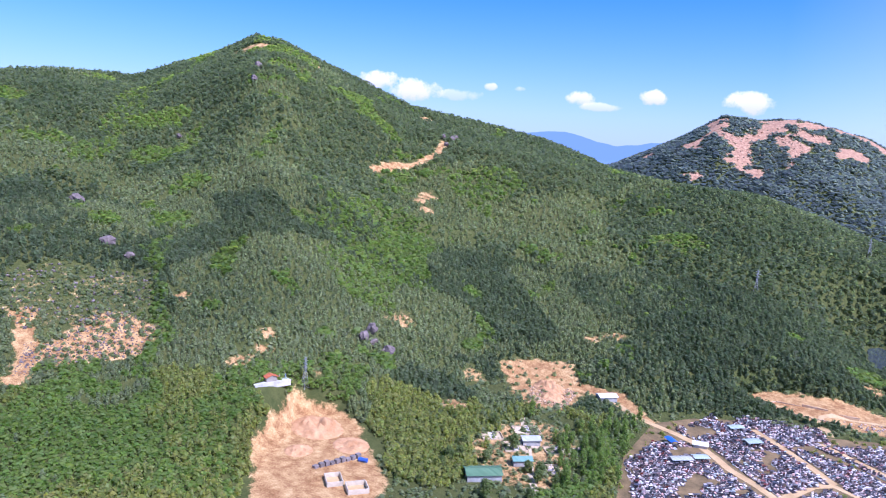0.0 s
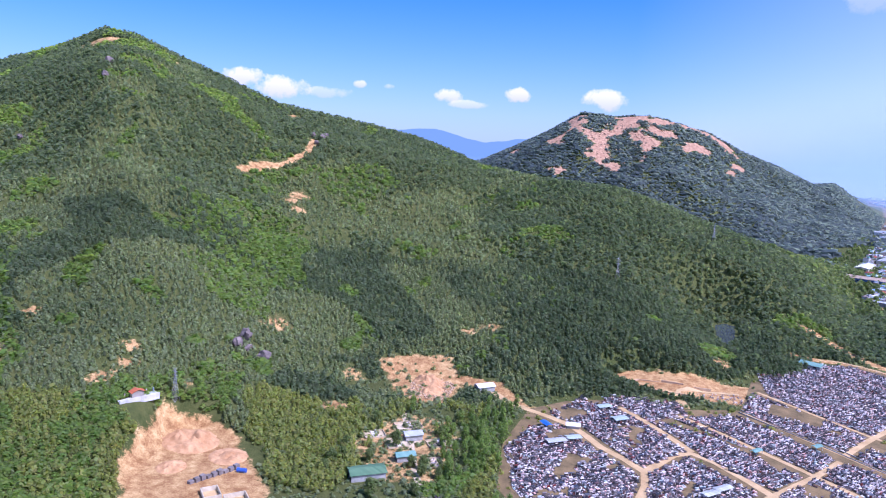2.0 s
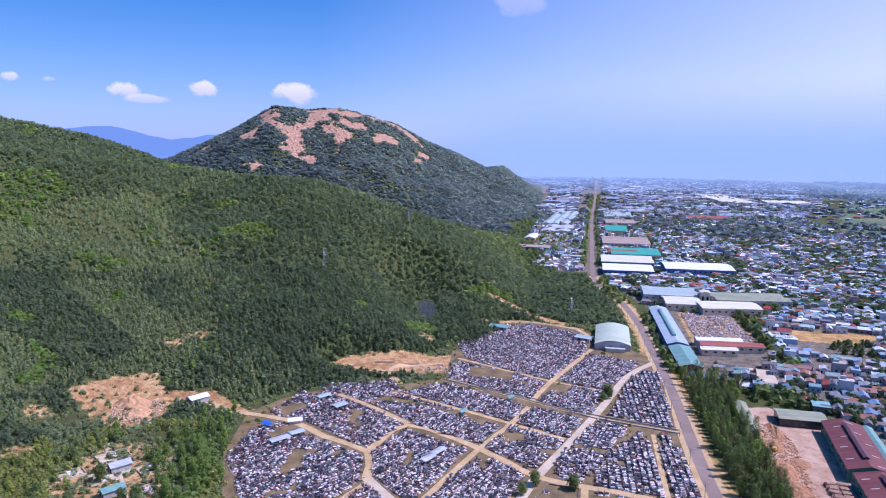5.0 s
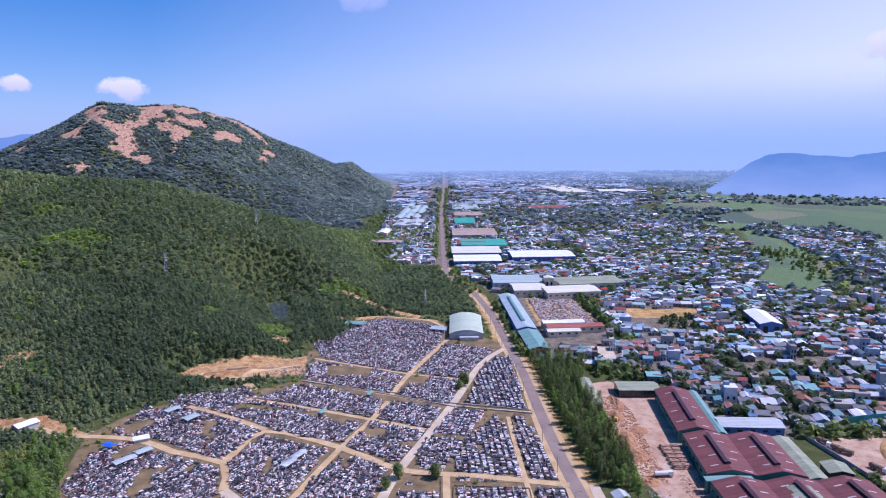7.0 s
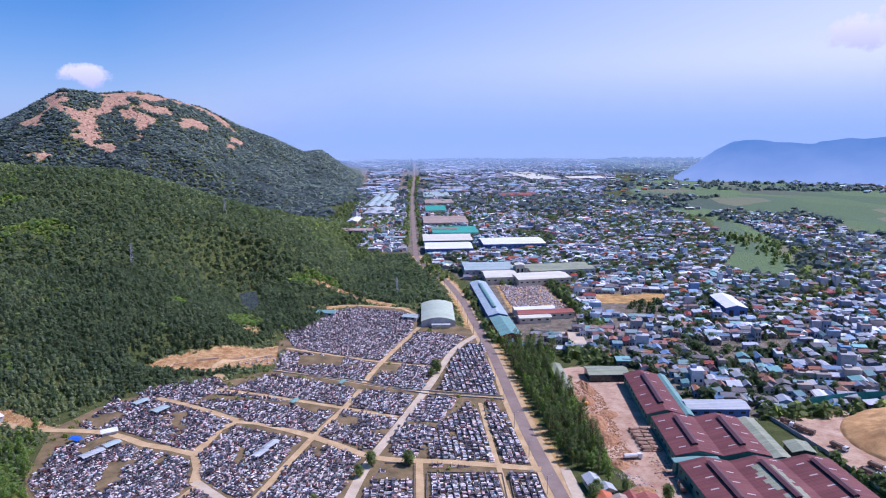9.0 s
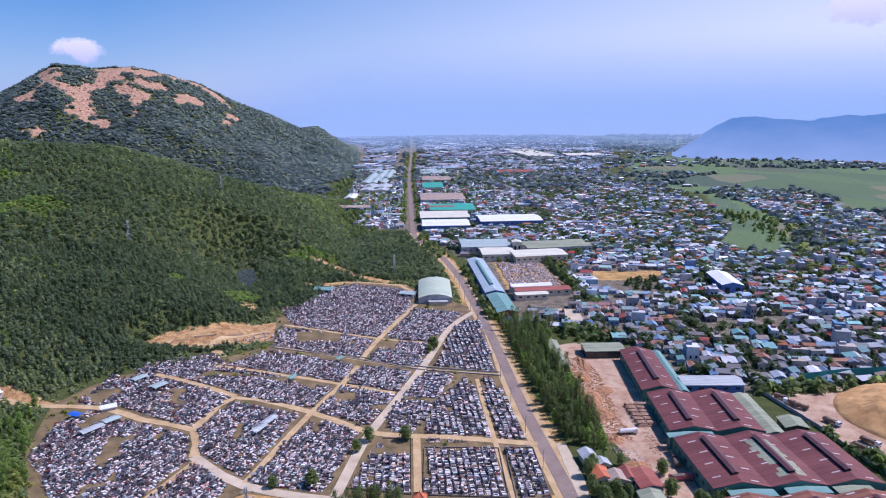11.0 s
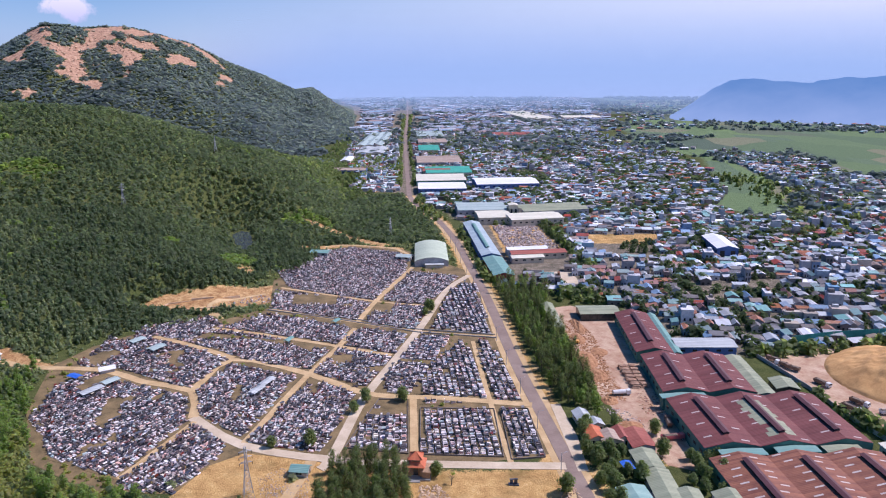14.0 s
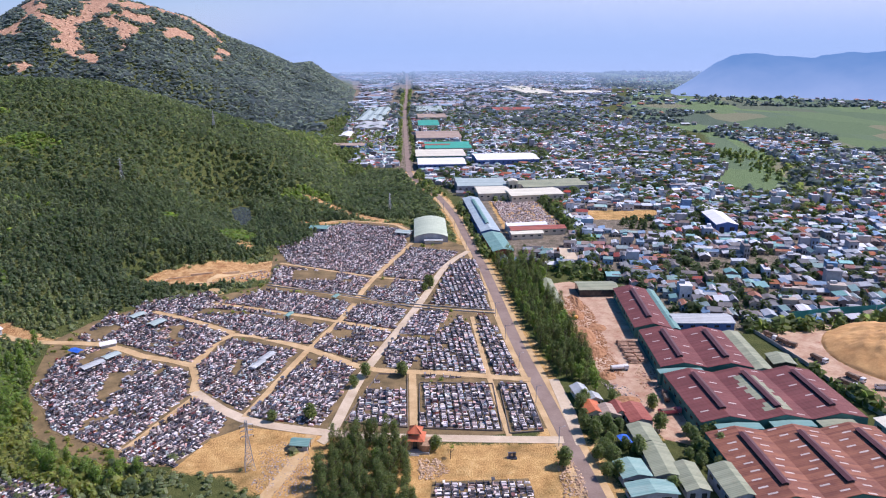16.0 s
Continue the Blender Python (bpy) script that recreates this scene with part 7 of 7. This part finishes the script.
# quarry works
rubble("bark_debris", [(91, 300), (92, 400), (104, 404), (107, 372), (103, 330), (101, 292)], 2600, 0.4, 1.5, CHIP, "reddish bark and offcuts littering the yard", 0.05, 0.6)
rubble("log_litter", [(104, 282), (108, 304), (117, 302), (116, 272)], 200, 0.5, 1.6, LOG, "loose orange logs and offcuts in the yard", 0.05, 0.5)
SPOIL = surf("quarry_spoil", (0.42, 0.22, 0.10), (0.62, 0.38, 0.20), 0.15, 1.0, 0.95, bump=1.0, bump_scale=0.8)
for x, y, rx, ry, h, s in ((-262, 348, 11, 9, 4.5, 25), (-250, 336, 9, 8, 3.2, 26), (-276, 172, 7, 7, 2.2, 21), (-294, 194, 16, 13, 5, 22), (-266, 196, 10, 9, 2.0, 24)):
    heap("spoil_mound", x, y, rx, ry, h, SPOIL, "orange mound of quarry spoil", s, 1.1)
stack = thing("stone_stack", pose(-254.4, 179.8, 0), "row of dark stacked stone blocks in the quarry", "stone stack")
for k in range(9):
    part("block", Geo().box(-1.6 + 0.4 * k, -10.8 + 2.7 * k, 0, 2.2, 2.4, 1.3 + 0.5 * (k % 3), 0.1, 0.94), BOULDER, stack)
t = thing("water_tank", pose(-248, 190, 0.05, 0, 0, 30), "blue cylindrical tank lying in the quarry", "tank")
part("drum", Geo().rod((-2.2, 0, 1.1), (2.2, 0, 1.1), 1.0, 14), TRUCK_PAINTS["blue"], t)
part("cradle", Geo().box(-1.4, 0, 0, 0.4, 1.8, 0.5).box(1.4, 0, 0, 0.4, 1.8, 0.5), STEEL, t)
for x, y, w, l in ((-240, 168, 9, 7), (-228, 172, 8, 9)):
    t = thing("roofless_shed", pose(x, y, 0.02, 0, 0, -25), "roofless pale walled enclosure in the quarry", "enclosure")
    for sx, sy, a, b in ((0, -l / 2, w, 0.3), (0, l / 2, w, 0.3), (-w / 2, 0, 0.3, l), (w / 2, 0, 0.3, l)):
        part("wall", Geo().box(sx, sy, -0.2, a, b, 2.4), WALL_CREAM, t)
    part("floor_slab", Geo().box(0, 0, -0.2, w - 0.4, l - 0.4, 0.3), DIRT, t)

# terraced bank above the cemetery
TERRACE_STONE = surf("terrace_wall_stone", (0.50, 0.34, 0.21), (0.70, 0.52, 0.36), 0.3, 2.0, 0.9, bump=0.5)
for nm, line, h in (("terrace_wall_upper", [(-160, 449), (-146, 453), (-132, 456), (-116, 462)], 0.8), ("terrace_wall_lower", [(-164, 436), (-150, 435), (-136, 438), (-124, 441)], 0.6), ("terrace_wall_end", [(-160, 449), (-164, 436)], 0.7)):
    tw_ = thing(nm, pose(0, 0, 0), "pale retaining wall of a terrace cut in the bank", "wall")
    for (xa, ya), (xb, yb) in zip(line, line[1:]):
        part("wall_panel", Geo().box((xa + xb) / 2, (ya + yb) / 2, float(height((xa + xb) / 2, (ya + yb) / 2)) - 0.8, math.hypot(xb - xa, yb - ya), 0.5, h + 0.8, math.atan2(yb - ya, xb - xa)), TERRACE_STONE, tw_)
single("terrace_track", ribbon([(-124, 410), (-126, 428), (-132, 446), (-120, 458), (-100, 470)], 3.5, 0.25, 1), DIRT, "dirt track climbing to a terrace", "track", kind="structure")
rubble("terrace_rubble", [(-124, 452), (-98, 470), (-92, 450), (-112, 446)], 220, 0.4, 1.6, STONE_PALE, "pale stones dumped on a terrace")

# ---- shelters, tarps, poles, fences ----
TARP = surf("blue_tarpaulin", (0.02, 0.10, 0.50), (0.05, 0.18, 0.65), 0.8, 3, 0.5, bump=0.6)
for x, y, w, l, rz, mt, lb in ((-169, 334, 4, 7, 60, TARP, "blue tarpaulin shelter among the graves"), (-156, 382, 5, 9, -30, GREYTEAL, "pale blue shelter roof over graves"), (-141, 370, 6, 9, -30, GREYTEAL, "grey shelter roof over graves"),
                              (-154, 317, 5, 11, -35, GREYROOF, "long grey shelter roof over graves"), (-149, 327, 5, 8, -35, GREYTEAL, "pale green shelter roof over graves"), (-74, 312, 4, 9, -25, GREYROOF, "grey shelter roof over graves"),
                              (-71, 321, 4, 10, -25, GREYROOF, "grey shelter roof over a row of graves"), (-69, 377, 3, 7, -20, TEAL, "small teal shelter roof over graves"), (83, 235, 4, 6, 10, TARP, "blue tarpaulin awning beside the houses"),
                              (-45, 406, 3, 6, -25, TEAL, "small teal shelter roof over graves")):
    t = thing("shelter", pose(x, y, 0.1, 0, 0, rz), lb, "shelter", "shelters among the graves")
    for sx in (-1, 1):
        for sy in (-1, 1):
            part("post", Geo().box(sx * (w / 2 - 0.2), sy * (l / 2 - 0.2), 0, 0.14, 0.14, 2.5), STEEL, t)
    part("roof", Geo().gable(-w / 2, w / 2, -l / 2, l / 2, 2.5, 0.5, 0.08, 0.2), mt, t)


def lamp_pole(m):
    t = placed(tagged(new("utility_pole"), "grey concrete utility pole beside the road", "pole", "poles along the road"), m)
    part("shaft", Geo().rod((0, 0, -0.3), (0, 0, 8.5), 0.17, 8, 0.1), CONCRETE, t)
    a = part("arm", Geo().rod((0, 0, 8.1), (1.8, 0, 8.7), 0.06, 6), STEEL, t)
    part("lamp_head", Geo().box(2.0, 0, 8.6, 0.7, 0.25, 0.14), STEEL, a)
    part("crossbar", Geo().box(0, 0, 7.4, 0.12, 1.6, 0.12), STEEL, t)
    return t


first_pole = lamp_pole(pose(57.2, 236, 0, 0, 0, 0))
for k in range(1, 16):
    y = 236 + 34 * k
    rx = float(np.interp(y, [p[1] for p in ROAD], [p[0] for p in ROAD]))
    copy_thing(first_pole, pose(rx - 5.6, y, 0, 0, 0, 0))
NET = surf("green_netting", (0.02, 0.20, 0.18), (0.05, 0.30, 0.27), 0.3, 2, 0.9)
net = thing("net_fence", pose(0, 0, 0), "tall teal netting fence behind the sand yard", "fence")
ln = [(214, 353), (240, 358), (268, 360), (300, 366)]
for (xa, ya), (xb, yb) in zip(ln, ln[1:]):
    part("net_panel", Geo().box((xa + xb) / 2, (ya + yb) / 2, 0, math.hypot(xb - xa, yb - ya) - 0.3, 0.08, 6.0, math.atan2(yb - ya, xb - xa)), NET, net)
for xa, ya in ln:
    part("post", Geo().box(xa, ya, 0, 0.25, 0.25, 6.4), STEEL, net)
wall_line = [(186, 340), (192, 300), (194, 262), (200, 236)]
fw = thing("yard_wall", pose(0, 0, 0), "dark boundary wall between factory and sand yard", "wall")
for (xa, ya), (xb, yb) in zip(wall_line, wall_line[1:]):
    part("wall_panel", Geo().box((xa + xb) / 2, (ya + yb) / 2, 0, math.hypot(xb - xa, yb - ya), 0.25, 2.0, math.atan2(yb - ya, xb - xa)), CONCRETE, fw)
pad("roadside_paving", [(64.5, 292), (69, 292), (70, 262), (68, 236), (64, 236)], 0.17, PALE_PAVING, "pale paving in front of the roadside houses", "paving")
pad("stone_yard_paving", [(104, 510), (126, 510), (124, 468), (108, 470)], 0.08, PALE_PAVING, "pale paved forecourt in the town", "paving")
# roadside houses with hipped red roofs
for x, y, w, l, rz, rf in ((76, 259, 7, 9, 4, TILE_RED), (82, 256, 8, 8, 2, BROWNROOF), (75, 275, 6, 8, 5, GREYROOF), (79, 268, 6, 5, 5, GREYROOF), (87, 258, 5, 9, 0, REDROOF)):
    factory("roadside_house", x, y, w, l, rz, rf, WALL_CREAM, "low roadside house with a weathered pitched roof", 3.2, 1.4, category="house")
BARE = tree_kind("bare_tree", 77, 7, 4, 5, BUSH, "thin half-bare tree on the sandy ground", 0.4)
BARE.matrix_basis = pose(14.5, 230, 0)
for k, (x, y, s) in enumerate(((37, 229, 1.6), (38.5, 228.6, 1.9))):
    single("roadside_altar", Geo().box(0, 0, 0, 2.2, 1.6, 0.4).box(0, 0.3, 0.4, 1.2, 0.5, s).box(0, 0.3, 0.4 + s, 1.5, 0.8, 0.15), TOMB_DARK_ONE, "small dark stone altar on the sand", "altar", m=pose(x, y, 0.05))
